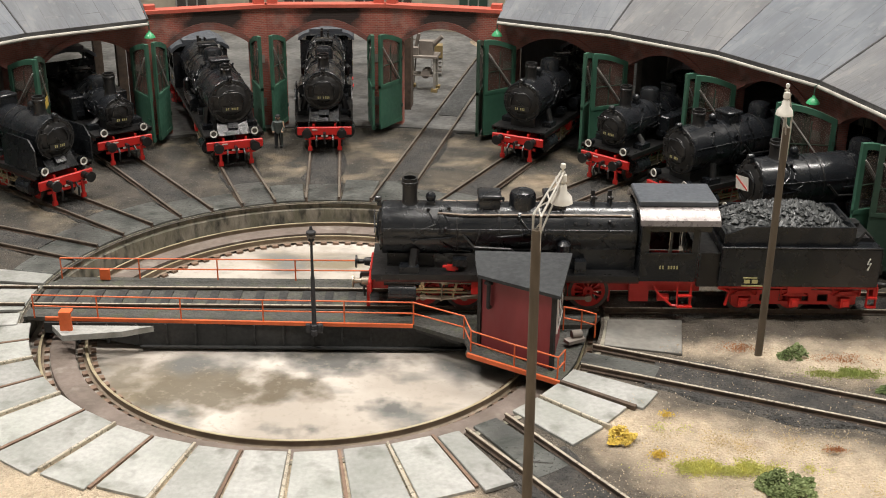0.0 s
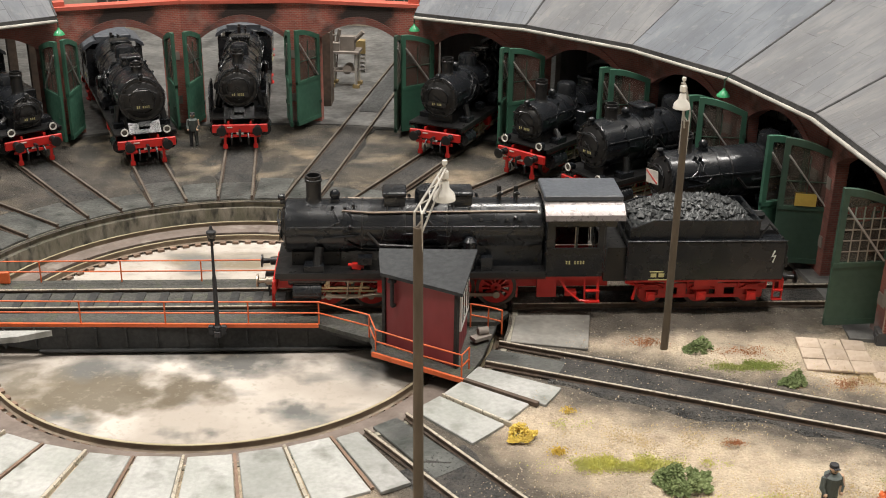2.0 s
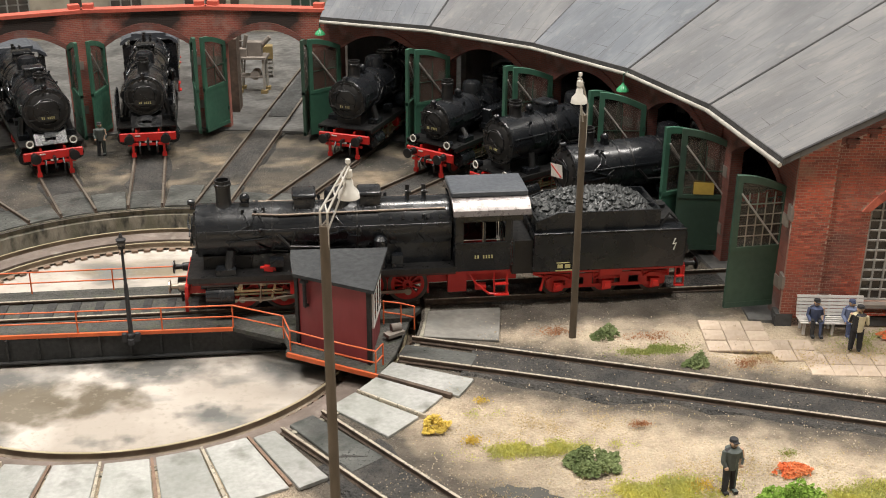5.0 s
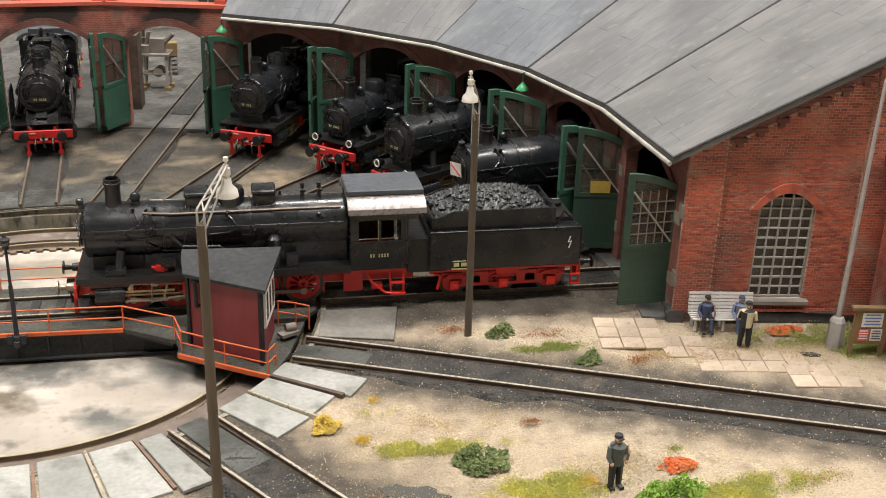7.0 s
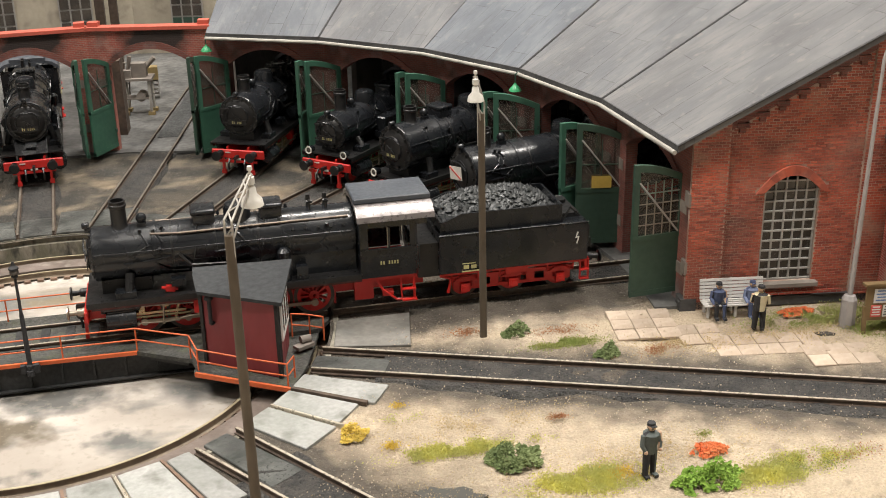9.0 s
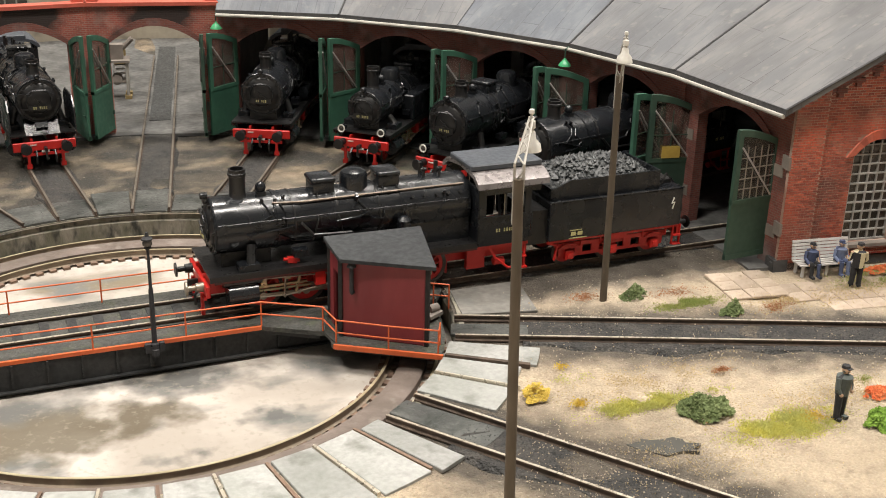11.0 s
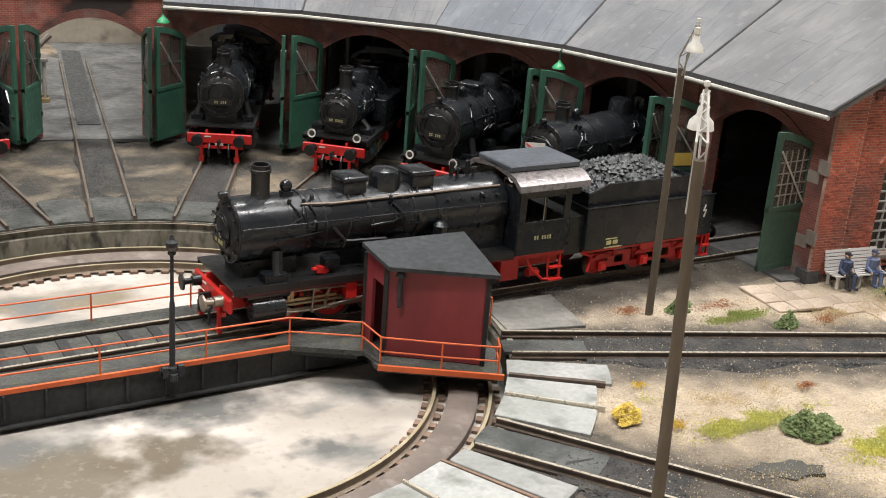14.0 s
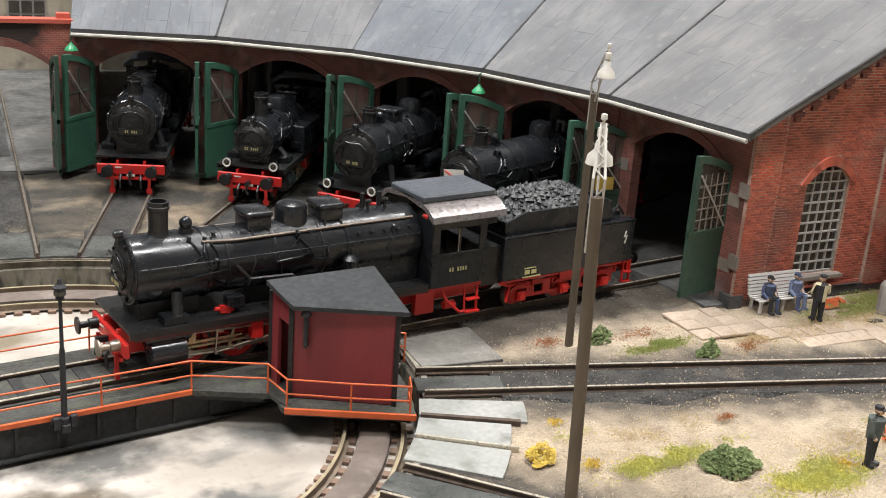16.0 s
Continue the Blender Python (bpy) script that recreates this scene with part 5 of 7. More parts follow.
def locomotive(label, m, number, boiler_r=0.95, boiler_z=3.02, smokebox=1.1, boiler_end=10.2, chimney_x=2.1, chimney_h=1.0, domes=((4.95, "sand"), (6.15, "steam"), (7.3, "sand")), wheels=(2.6, 4.1, 5.6, 7.1, 8.6), wr=0.7, cab=(10.3, 12.7), tender=True, lamps=True, deflectors=False, tanks=False, apron=False, white_sign=False, detail=True, lead=None, coal_seed=1, light_roof=False, top_feed=False):
    loco = thing("steam_locomotive", label, "locomotive", "steam locomotives", m=m)
    bz, br = boiler_z, boiler_r
    X = Matrix.Rotation(radians(90), 4, "Y")
    run_z = 1.72
    # frames and running board
    bm = bmesh.new()
    for s in (-1, 1):
        box(bm, ((0.7 + cab[1]) / 2, s * 0.55, 1.2), (cab[1] - 0.7, 0.1, 0.75))
    pieces("frame", bm, RED, loco, "red main frame")
    bm = bmesh.new()
    box(bm, ((0.75 + cab[0]) / 2, 0, run_z), (cab[0] - 0.75, 2.9, 0.07))
    for s in (-1, 1):
        box(bm, ((0.75 + cab[0]) / 2, s * 1.43, run_z - 0.08), (cab[0] - 0.75, 0.05, 0.16))
    pieces("running_board", bm, BLACK_MATT, loco, "sooty footplate")
    for s in (-1, 1):
        bm = bmesh.new()
        box(bm, ((0.9 + cab[0]) / 2, s * 1.40, run_z - 0.2), (cab[0] - 0.9, 0.04, 0.1))
        part("valance", bm, DULL_RED, loco, "sooty red footplate edge")
    # buffer beam
    bm = bmesh.new()
    box(bm, (0.7, 0, 1.22), (0.14, 2.75, 0.42))
    bevelled(bm, 0.03)
    bb = part("buffer_beam", bm, RED, loco, "bright red buffer beam")
    bm = bmesh.new()
    for s in (-1, 1):
        box(bm, (0.6, s * 0.75, 0.62), (0.1, 0.12, 0.75))
        box(bm, (0.6, s * 0.75, 0.32), (0.12, 0.22, 0.2))
    box(bm, (0.66, 0, 0.85), (0.1, 2.0, 0.12))
    pieces("rail_guard", bm, RED, loco)
    bm = bmesh.new()
    box(bm, (0.62, 0.5, 1.3), (0.03, 0.28, 0.05))
    box(bm, (0.60, 0.0, 0.98), (0.03, 0.34, 0.09))
    pieces("beam_mark", bm, WHITE, bb, "white mark on the beam")
    for s in (-1, 1):
        bm = bmesh.new()
        lathe(bm, [(0, -0.62), (0.12, -0.64), (0.24, -0.62), (0.25, -0.57), (0.1, -0.54), (0.09, -0.3), (0.15, -0.28), (0.17, 0.0)], Matrix.Translation((0.66, s * 0.88, 1.25)) @ X, 16)
        part("buffer", bm, BLACK_MATT if s > 0 or not detail else ROD, loco, smooth=True)
    bm = bmesh.new()
    box(bm, (0.45, 0, 1.12), (0.35, 0.12, 0.16))
    rod(bm, (0.3, 0, 1.12), (0.28, 0, 0.7), 0.05, seg=6)
    rod(bm, (0.28, -0.05, 0.72), (0.5, 0.0, 0.6), 0.05, seg=6)
    for s in (-1, 1):
        tube(bm, [(0.6, s * 0.4, 1.0), (0.42, s * 0.42, 0.8), (0.45, s * 0.42, 0.45)], 0.05)
    part("coupling", bm, BLACK_MATT, loco)
    # lamps
    if lamps:
        for s in (-1, 1):
            lm = Matrix.Translation((0.72, s * 1.0, run_z + 0.12)) @ X
            bm = bmesh.new()
            lathe(bm, [(0, 0.32), (0.15, 0.3), (0.2, 0.1), (0.21, -0.02), (0.17, -0.03)], lm, 16)
            box(bm, (0.8, s * 1.0, run_z - 0.05), (0.16, 0.14, 0.2))
            lp = part("headlamp", bm, BLACK, loco, smooth=True)
            bm = bmesh.new()
            lathe(bm, [(0.19, -0.02), (0.185, -0.06), (0.13, -0.05), (0.12, -0.03)], lm, 16)
            part("lamp_ring", bm, WHITE, lp, "white lamp ring", smooth=True)
            bm = bmesh.new()
            lathe(bm, [(0.125, -0.03), (0.08, -0.05), (0, -0.06)], lm, 14)
            part("lens", bm, PANE, lp, "dark lamp lens", smooth=True)
    # boiler
    bm = bmesh.new()
    sb_end = smokebox + 2.1
    lathe(bm, [(br * 0.9, smokebox), (br + 0.02, smokebox + 0.06), (br + 0.02, sb_end), (br + 0.05, sb_end), (br + 0.05, sb_end + 0.1), (br, sb_end + 0.1)] + [(br, sb_end + 2.0), (br + 0.02, sb_end + 2.0), (br + 0.02, sb_end + 2.08), (br, sb_end + 2.08)] + [(br, boiler_end - 2.6), (br + 0.03, boiler_end - 2.6), (br + 0.03, boiler_end), (0, boiler_end)], Matrix.Translation((0, 0, bz)) @ X, 40)
    part("boiler", bm, BLACK, loco, "satin black boiler", smooth=True)
    bm = bmesh.new()
    lathe(bm, [(0, smokebox - 0.2), (br * 0.35, smokebox - 0.18), (br * 0.72, smokebox - 0.07), (br * 0.8, smokebox), (br * 0.92, smokebox), (br * 0.92, smokebox + 0.05)], Matrix.Translation((0, 0, bz)) @ X, 32)
    lathe(bm, [(0.06, smokebox - 0.3), (0.06, smokebox - 0.15)], Matrix.Translation((0, 0, bz)) @ X, 8)
    box(bm, (smokebox - 0.27, 0, bz), (0.05, 0.5, 0.06), rx=35)
    for k in range(10):
        a = 6.28318531 * k / 10
        box(bm, (smokebox - 0.03, br * 0.84 * math.cos(a), bz + br * 0.84 * math.sin(a)), (0.1, 0.09, 0.09))
    for s in (0.35, -0.35):
        box(bm, (smokebox - 0.12, 0.3, bz + s), (0.06, br * 1.1, 0.07))
    door = part("smokebox_door", bm, BLACK_MATT, loco, "sooty domed smokebox door", smooth=True)
    for q in (0.55, 0.98):
        bm = bmesh.new()
        ringp = [(smokebox - (0.15 if q < 0.9 else -0.04), br * q * math.cos(6.28318531 * k / 28), bz + br * q * math.sin(6.28318531 * k / 28)) for k in range(29)]
        tube(bm, ringp, 0.022 if q < 0.9 else 0.035, 6)
        part("door_rim", bm, BLACK, door)
    bm = bmesh.new()
    box(bm, (smokebox - 0.1, 0, bz + br + 0.02), (0.16, 0.2, 0.26))
    lathe(bm, [(0, -0.14), (0.09, -0.14), (0.12, -0.1), (0.12, 0.1), (0, 0.12)], Matrix.Translation((smokebox - 0.12, 0, bz + br + 0.12)) @ X, 12)
    part("top_lamp", bm, BLACK, loco, smooth=True)
    for k in range(5):
        x = sb_end + 0.6 + (boiler_end - sb_end - 1.0) * k / 4
        bm = bmesh.new()
        lathe(bm, [(br + 0.004, x - 0.035), (br + 0.022, x - 0.03), (br + 0.022, x + 0.03), (br + 0.004, x + 0.035)], Matrix.Translation((0, 0, bz)) @ X, 40)
        part("boiler_band", bm, BLACK_MATT, loco, smooth=True)
    bm = bmesh.new()
    tube(bm, [(smokebox - 0.25, -br * 0.6, bz + 0.32), (smokebox - 0.27, -br * 0.3, bz + 0.52), (smokebox - 0.28, br * 0.3, bz + 0.52), (smokebox - 0.25, br * 0.6, bz + 0.32)], 0.025)
    part("door_handrail", bm, BLACK, door)
    if white_sign:
        bm = bmesh.new()
        box(bm, (smokebox - 0.3, 0.1, bz + 0.05), (0.03, 0.95, 0.55), rx=-10)
        sg = part("sign", bm, WHITE, door, "small white sign with a red stroke")
        bm = bmesh.new()
        box(bm, (smokebox - 0.325, 0.1, bz + 0.05), (0.02, 0.95, 0.07), rx=18)
        part("stroke", bm, PAPER_RED, sg)
    else:
        bm = bmesh.new()
        box(bm, (smokebox - 0.22, 0, bz - 0.28), (0.03, 0.95, 0.26))
        pl = part("number_plate", bm, BLACK_MATT, door)
        digits(pl, smokebox - 0.245, 0, bz - 0.28, "front", number, 0.115)
    # saddle and smokebox support
    bm = bmesh.new()
    box(bm, (smokebox + 1.05, 0, 1.95), (1.7, 1.3, 0.6))
    part("saddle", bm, BLACK_MATT, loco)
    # chimney
    bm = bmesh.new()
    cz = bz + br - 0.06
    lathe(bm, [(0.38, cz - 0.05), (0.29, cz + 0.08), (0.27, cz + 0.2), (0.27, cz + chimney_h - 0.24), (0.31, cz + chimney_h - 0.22), (0.31, cz + chimney_h - 0.14), (0.28, cz + chimney_h - 0.12), (0.29, cz + chimney_h), (0.23, cz + chimney_h), (0.21, cz + 0.3), (0, cz + 0.28)], Matrix.Translation((chimney_x, 0, 0)), 20)
    part("chimney", bm, BLACK_MATT, loco, "sooty flared chimney", smooth=True)
    bm = bmesh.new()
    lathe(bm, [(0.13, cz - 0.05), (0.15, cz + 0.2), (0.19, cz + 0.3), (0.16, cz + 0.42), (0.06, cz + 0.5), (0, cz + 0.5)], Matrix.Translation((chimney_x + 0.75, -0.1, 0)), 12)
    box(bm, (chimney_x + 0.75, -0.12, cz + 0.05), (0.3, 0.3, 0.25))
    part("bell", bm, BLACK, loco, smooth=True)
    for dx, kind_ in domes:
        bm = bmesh.new()
        if kind_ == "steam":
            lathe(bm, [(0.52, cz - 0.15), (0.48, cz + 0.1), (0.48, cz + 0.38), (0.42, cz + 0.52), (0.25, cz + 0.6), (0, cz + 0.62)], Matrix.Translation((dx, 0, 0)), 24)
            part("steam_dome", bm, BLACK, loco, "glossy black dome", smooth=True)
        else:
            box(bm, (dx, 0, cz + 0.08), (0.78, 0.9, 0.6))
            bevelled(bm, 0.08, 2)
            lid = bmesh.new()
            box(lid, (dx, 0, cz + 0.40), (0.86, 0.98, 0.2))
            bevelled(lid, 0.09, 3)
            part("sandbox_lid", lid, BLACK, loco, smooth=True)
            sd = part("sand_dome", bm, BLACK, loco, smooth=True)
            bm = bmesh.new()
            for s in (-1, 1):
                for o in (-0.25, 0.25):
                    tube(bm, [(dx + o, s * 0.46, cz), (dx + o * 1.5, s * (br + 0.04), bz + 0.1), (dx + o * 2.2, s * (br - 0.05), bz - 0.6)], 0.03)
            pieces("sand_pipe", bm, BLACK_MATT, sd)
    # handrails and pipework
    for s in (-1, 1):
        bm = bmesh.new()
        tube(bm, [(smokebox + 0.1, s * (br + 0.1) * 0.93, bz + 0.3), (boiler_end - 0.1, s * (br + 0.1) * 0.93, bz + 0.3)], 0.02)
        for k in range(6):
            x = smokebox + 0.4 + (boiler_end - smokebox - 0.8) * k / 5
            rod(bm, (x, s * br * 0.9, bz + 0.28), (x, s * (br + 0.12) * 0.93, bz + 0.3), 0.035, seg=6)
        part("boiler_handrail", bm, BLACK, loco)
    bm = bmesh.new()
    for s in (-1, 1):
        tube(bm, [(smokebox + 2.9, s * (br + 0.03), bz + 0.1), (smokebox + 3.3, s * (br + 0.1), bz - 0.35), (smokebox + 4.6, s * (br + 0.12), bz - 0.4), (smokebox + 4.9, s * (br + 0.1), bz - 0.7)], 0.05)
        tube(bm, [(smokebox + 1.2, s * (br - 0.1), bz - 0.5), (smokebox + 1.1, s * 1.15, run_z + 0.1)], 0.16, 10)
        for k in range(5):
            x = boiler_end - 2.2 + 0.45 * k
            rod(bm, (x, s * 0.83, bz + 0.5), (x, s * 0.93, bz + 0.56), 0.06, seg=8)
    for k, x in enumerate((boiler_end - 1.5, boiler_end - 0.9)):
        rod(bm, (x, -0.15, bz + br), (x, -0.15, bz + br + 0.35), 0.05, seg=8)
        rod(bm, (x - 0.1, -0.15, bz + br + 0.28), (x + 0.1, -0.15, bz + br + 0.28), 0.06, seg=8)
        rod(bm, (x, 0.2, bz + br), (x, 0.2, bz + br + 0.45), 0.08, seg=8)
    pieces("pipe_fitting", bm, BLACK_MATT, loco)
    for s in (-1, 1) if detail else ():
        bm = bmesh.new()
        k = br / 0.95
        tube(bm, [(chimney_x + 1.0, s * 0.64 * k, bz + 0.79 * k), (chimney_x + 2.0, s * 0.7 * k, bz + 0.74 * k), (boiler_end - 2.2, s * 0.68 * k, bz + 0.76 * k), (boiler_end - 0.2, s * 0.68 * k, bz + 0.76 * k)], 0.042)
        part("steam_pipe", bm, PIPE, loco, "tan heated steam pipe")
    for s in (-1, 1):
        bm = bmesh.new()
        rod(bm, (5.0, s * 1.22, 2.25), (6.7, s * 1.22, 2.25), 0.27, seg=16)
        box(bm, (5.3, s * 1.2, 1.95), (0.1, 0.4, 0.4))
        box(bm, (6.4, s * 1.2, 1.95), (0.1, 0.4, 0.4))
        part("air_reservoir", bm, BLACK, loco, "black air tank on the footplate", smooth=True)
    for s in (-1, 1):
        bm = bmesh.new()
        box(bm, (3.9, s * 1.05, 2.12), (0.5, 0.35, 0.25))
        part("lubricator", bm, BLACK, loco)
        bm = bmesh.new()
        lathe(bm, [(0.22, run_z), (0.22, 2.2), (0.16, 2.25), (0.16, 2.4), (0.24, 2.45), (0.24, 2.85), (0.12, 2.98), (0, 2.98)], Matrix.Translation((7.6, s * 1.15, 0)), 14)
        part("air_pump", bm, BLACK, loco, smooth=True)
        bm = bmesh.new()
        box(bm, (8.2, s * 1.15, 2.0), (0.4, 0.3, 0.5))
        part("feed_pump", bm, BLACK, loco)
        bm = bmesh.new()
        box(bm, (2.1, s * 1.1, 1.87), (0.7, 0.5, 0.25))
        part("toolbox", bm, BLACK, loco)
    # small valves, clips and copper pipes over the boiler
    rnd = random.Random(int(boiler_r * 1000) + len(domes) * 7 + int(chimney_h * 100))
    for s in (-1, 1):
        for k in range(7):
            x = rnd.uniform(smokebox + 0.8, boiler_end - 0.5)
            a0, a1 = rnd.uniform(0.2, 1.2), rnd.uniform(-0.7, 0.1)
            bm = bmesh.new()
            pts = []
            for q in range(5):
                a = a0 + (a1 - a0) * q / 4
                pts.append((x + 0.5 * (q / 4) * rnd.choice((-1, 0, 1)), s * (br + 0.05) * math.cos(a), bz + (br + 0.05) * math.sin(a)))
            pts.append((pts[-1][0] + rnd.uniform(-0.8, 0.8), pts[-1][1], pts[-1][2] - 0.05))
            tube(bm, pts, rnd.uniform(0.022, 0.045), 6)
            rod(bm, pts[0], (pts[0][0], pts[0][1] * 1.08, pts[0][2] + 0.12), 0.07, 0.05, 8)
            part("boiler_pipe", bm, BLACK, loco)
    if detail:
        bm = bmesh.new()
        box(bm, (3.6, -1.1, 1.9), (0.32, 0.16, 0.2), ry=8)
        rod(bm, (3.3, -1.1, 1.95), (3.85, -1.1, 1.85), 0.06, seg=8)
        part("red_cover", bm, RED, loco, "red lubricator cover")
    # firebox sides
    bm = bmesh.new()
    box(bm, (boiler_end - 1.3, 0, 2.3), (2.6, 1.7, 1.3))
    part("firebox", bm, BLACK, loco)
    # cylinders and rods
    for s in (-1, 1):
        bm = bmesh.new()
        rod(bm, (1.35, s * 1.2, 0.98), (2.35, s * 1.2, 0.98), 0.34, seg=18)
        rod(bm, (1.2, s * 1.2, 1.45), (2.5, s * 1.2, 1.45), 0.2, seg=14)
        box(bm, (1.85, s * 1.1, 1.2), (0.9, 0.5, 0.6))
        part("cylinder", bm, BLACK, loco, "black cylinder block", smooth=True)
    for s in (-1, 1):
        bm = bmesh.new()
        rod(bm, (2.35, s * 1.22, 0.98), (4.2, s * 1.22, 0.98), 0.05, seg=8)
        box(bm, (3.2, s * 1.22, 1.12), (1.7, 0.1, 0.08))
        rod(bm, (2.5, s * 1.22, 1.45), (3.7, s * 1.25, 1.4), 0.045, seg=8)
        box(bm, (3.75, s * 1.25, 1.15), (0.08, 0.08, 0.72), ry=15)
        box(bm, (2.55, s * 1.25, 1.28), (0.2, 0.14, 0.2))
        box(bm, (3.4, s * 1.25, 1.38), (0.16, 0.12, 0.14))
        part("crosshead_guide", bm, BRASS, loco, "brassy slide bars")
        for p, q, r_ in (((2.6, 1.42), (5.0, 1.33), 0.03), ((3.75, 0.8), (5.3, 1.0), 0.035), ((3.3, 1.4), (3.25, 0.72), 0.03), ((3.25, 0.72), (3.75, 0.76), 0.025), ((4.45, 1.5), (4.5, 0.85), 0.04), ((2.4, 0.78), (3.2, 0.74), 0.03)):
            bm = bmesh.new()
            rod(bm, (p[0], s * 1.3, p[1]), (q[0], s * 1.3, q[1]), r_, seg=8)
            rod(bm, (p[0], s * 1.24, p[1]), (p[0], s * 1.36, p[1]), r_ * 1.9, seg=10)
            part("valve_rod", bm, ROD, loco, "bright thin valve rod")
    for s in (-1, 1):
        bm = bmesh.new()
        box(bm, (4.5, s * 1.22, 1.32), (0.35, 0.3, 0.7))
        part("guide_bracket", bm, RED, loco)
    for s in (-1, 1):
        bm = bmesh.new()
        y = s * 0.98
        z = RAIL + wr - 0.22
        for xa, xb in zip(wheels, wheels[1:]):
            box(bm, ((xa + xb) / 2, y, z), (xb - xa, 0.06, 0.12))
        for x in wheels:
            rod(bm, (x, y - 0.07, z), (x, y + 0.07, z), 0.13, seg=12)
        dv = wheels[2 if len(wheels) > 3 else 1]
        p0, p1 = Vector((4.1, s * 1.15, 0.98)), Vector((dv, s * 1.1, z))
        mid = (p0 + p1) / 2
        box(bm, mid, ((p1 - p0).length, 0.06, 0.13), ry=math.degrees(math.atan2(p0.z - p1.z, p1.x - p0.x)))
        box(bm, ((4.5 + dv) / 2, s * 1.2, 1.25), (abs(dv - 4.5), 0.05, 0.07), ry=8)
        pieces("coupling_rod", bm, ROD, loco, "worn steel rod")
    for x in wheels:
        for s in (-1, 1):
            wheel(loco, x, s * 0.78, wr)
    if lead:
        for s in (-1, 1):
            wheel(loco, lead, s * 0.78, 0.45)
    bm = bmesh.new()
    for x in wheels:
        for s in (-1, 1):
            box(bm, (x + wr + 0.06, s * 0.75, RAIL + wr * 0.9), (0.07, 0.14, 0.7))
    pieces("brake_block", bm, RED, loco)
    # cab
    c0, c1 = cab
    bm = bmesh.new()
    for s in (-1, 1):
        y = s * 1.47
        cs = c1 - 0.42
        box(bm, ((c0 + cs) / 2, y, 2.15), (cs - c0, 0.05, 1.1))
        box(bm, ((c0 + c1) / 2, y, 3.68), (c1 - c0, 0.05, 0.36))
        for x, w_ in ((c0 + 0.13, 0.26), ((c0 + cs) / 2 + 0.02, 0.1), (cs - 0.1, 0.2)):
            box(bm, (x, y, 3.1), (w_, 0.05, 0.85))
        box(bm, ((c0 + cs) / 2, y + s * 0.035, 2.68), (cs - c0 - 0.3, 0.05, 0.05))
        rod(bm, (c1 - 0.38, y, 1.75), (c1 - 0.38, y, 3.55), 0.03, seg=6)
    box(bm, (c1 - 0.3, 0, 2.2), (0.06, 2.94, 0.9))
    front = bmesh.new()
    box(front, (c0, 0, 2.7), (0.06, 2.94, 2.1))
    cabp = part("cab", front, BLACK, loco, "black cab with open windows")
    pieces("cab_panel", bm, BLACK, cabp)
    bm = bmesh.new()
    for s in (-1, 1):
        x = (c0 + c1) / 2 - 0.24
        tube(bm, [(x, s * 1.5, 2.72), (x, s * 1.5, 3.5)], 0.018)
    pieces("window_bar", bm, ROD, cabp)
    bm = bmesh.new()
    prof = [(-1.62, 3.76), (-1.56, 3.95), (-1.25, 4.16), (-0.7, 4.28), (0, 4.33), (0.7, 4.28), (1.25, 4.16), (1.56, 3.95), (1.62, 3.76), (1.53, 3.76), (1.1, 4.06), (0, 4.2), (-1.1, 4.06), (-1.53, 3.76)]
    prism(bm, prof, c0 - 0.12, c1 + 0.28, Matrix(((0, 0, 1, 0), (1, 0, 0, 0), (0, 1, 0, 0), (0, 0, 0, 1))))
    # the light tone paints the roof's highlight band
    part("cab_roof", bm, ROOF_LIGHT if light_roof else ROOF_GREY, cabp, "curved cab roof", smooth=True)
    bm = bmesh.new()
    box(bm, ((c0 + c1) / 2 + 0.08, 0, 4.34), (c1 - c0 + 0.4, 1.9, 0.22))
    bevelled(bm, 0.04)
    part("roof_vent", bm, ROOF_GREY, cabp, "raised blue-grey roof ventilator")
    digits(cabp, (c0 + c1) / 2 - 0.2, -1.51, 2.15, "side", number, 0.13)
    digits(cabp, (c0 + c1) / 2 - 0.25, 1.51, 2.15, "side", number, 0.13)
    bm = bmesh.new()
    for s in (-1, 1):
        box(bm, ((c0 + c1) / 2 - 0.2, s * 1.4, 1.52), (c1 - c0 - 0.4, 0.06, 0.12))
        tube(bm, [(c0 + 0.5, s * 1.35, 1.5), (c0 + 0.75, s * 1.38, 1.05), (c0 + 1.25, s * 1.4, 0.62), (c1 - 0.45, s * 1.4, 0.58)], 0.05)
        tube(bm, [(c1 - 0.5, s * 1.38, 1.5), (c1 - 0.5, s * 1.4, 0.6)], 0.05)
        tube(bm, [(c1 - 1.0, s * 1.38, 1.5), (c1 - 0.95, s * 1.4, 0.62)], 0.035)
        box(bm, (c1 - 0.7, s * 1.42, 0.6), (0.55, 0.26, 0.05))
        box(bm, (c1 - 0.7, s * 1.42, 1.02), (0.5, 0.2, 0.05))
        box(bm, (c0 + 0.1, s * 1.0, 1.0), (0.7, 0.2, 0.75))
        rod(bm, (c0 + 0.75, s * 1.2, 0.85), (c0 + 1.15, s * 1.2, 0.85), 0.14, seg=10)
    pieces("step_bracket", bm, RED, loco)
    if deflectors:
        for s in (-1, 1):
            bm = bmesh.new()
            prism(bm, [(0.6, 1.85), (3.1, 1.85), (3.1, 3.0), (2.6, 3.35), (1.0, 3.35), (0.6, 2.9)], -0.03, 0.03, Matrix.Translation((0, s * 1.42, 0)) @ Matrix.Rotation(radians(90), 4, "X"))
            part("smoke_deflector", bm, BLACK, loco, "shiny black smoke deflector")
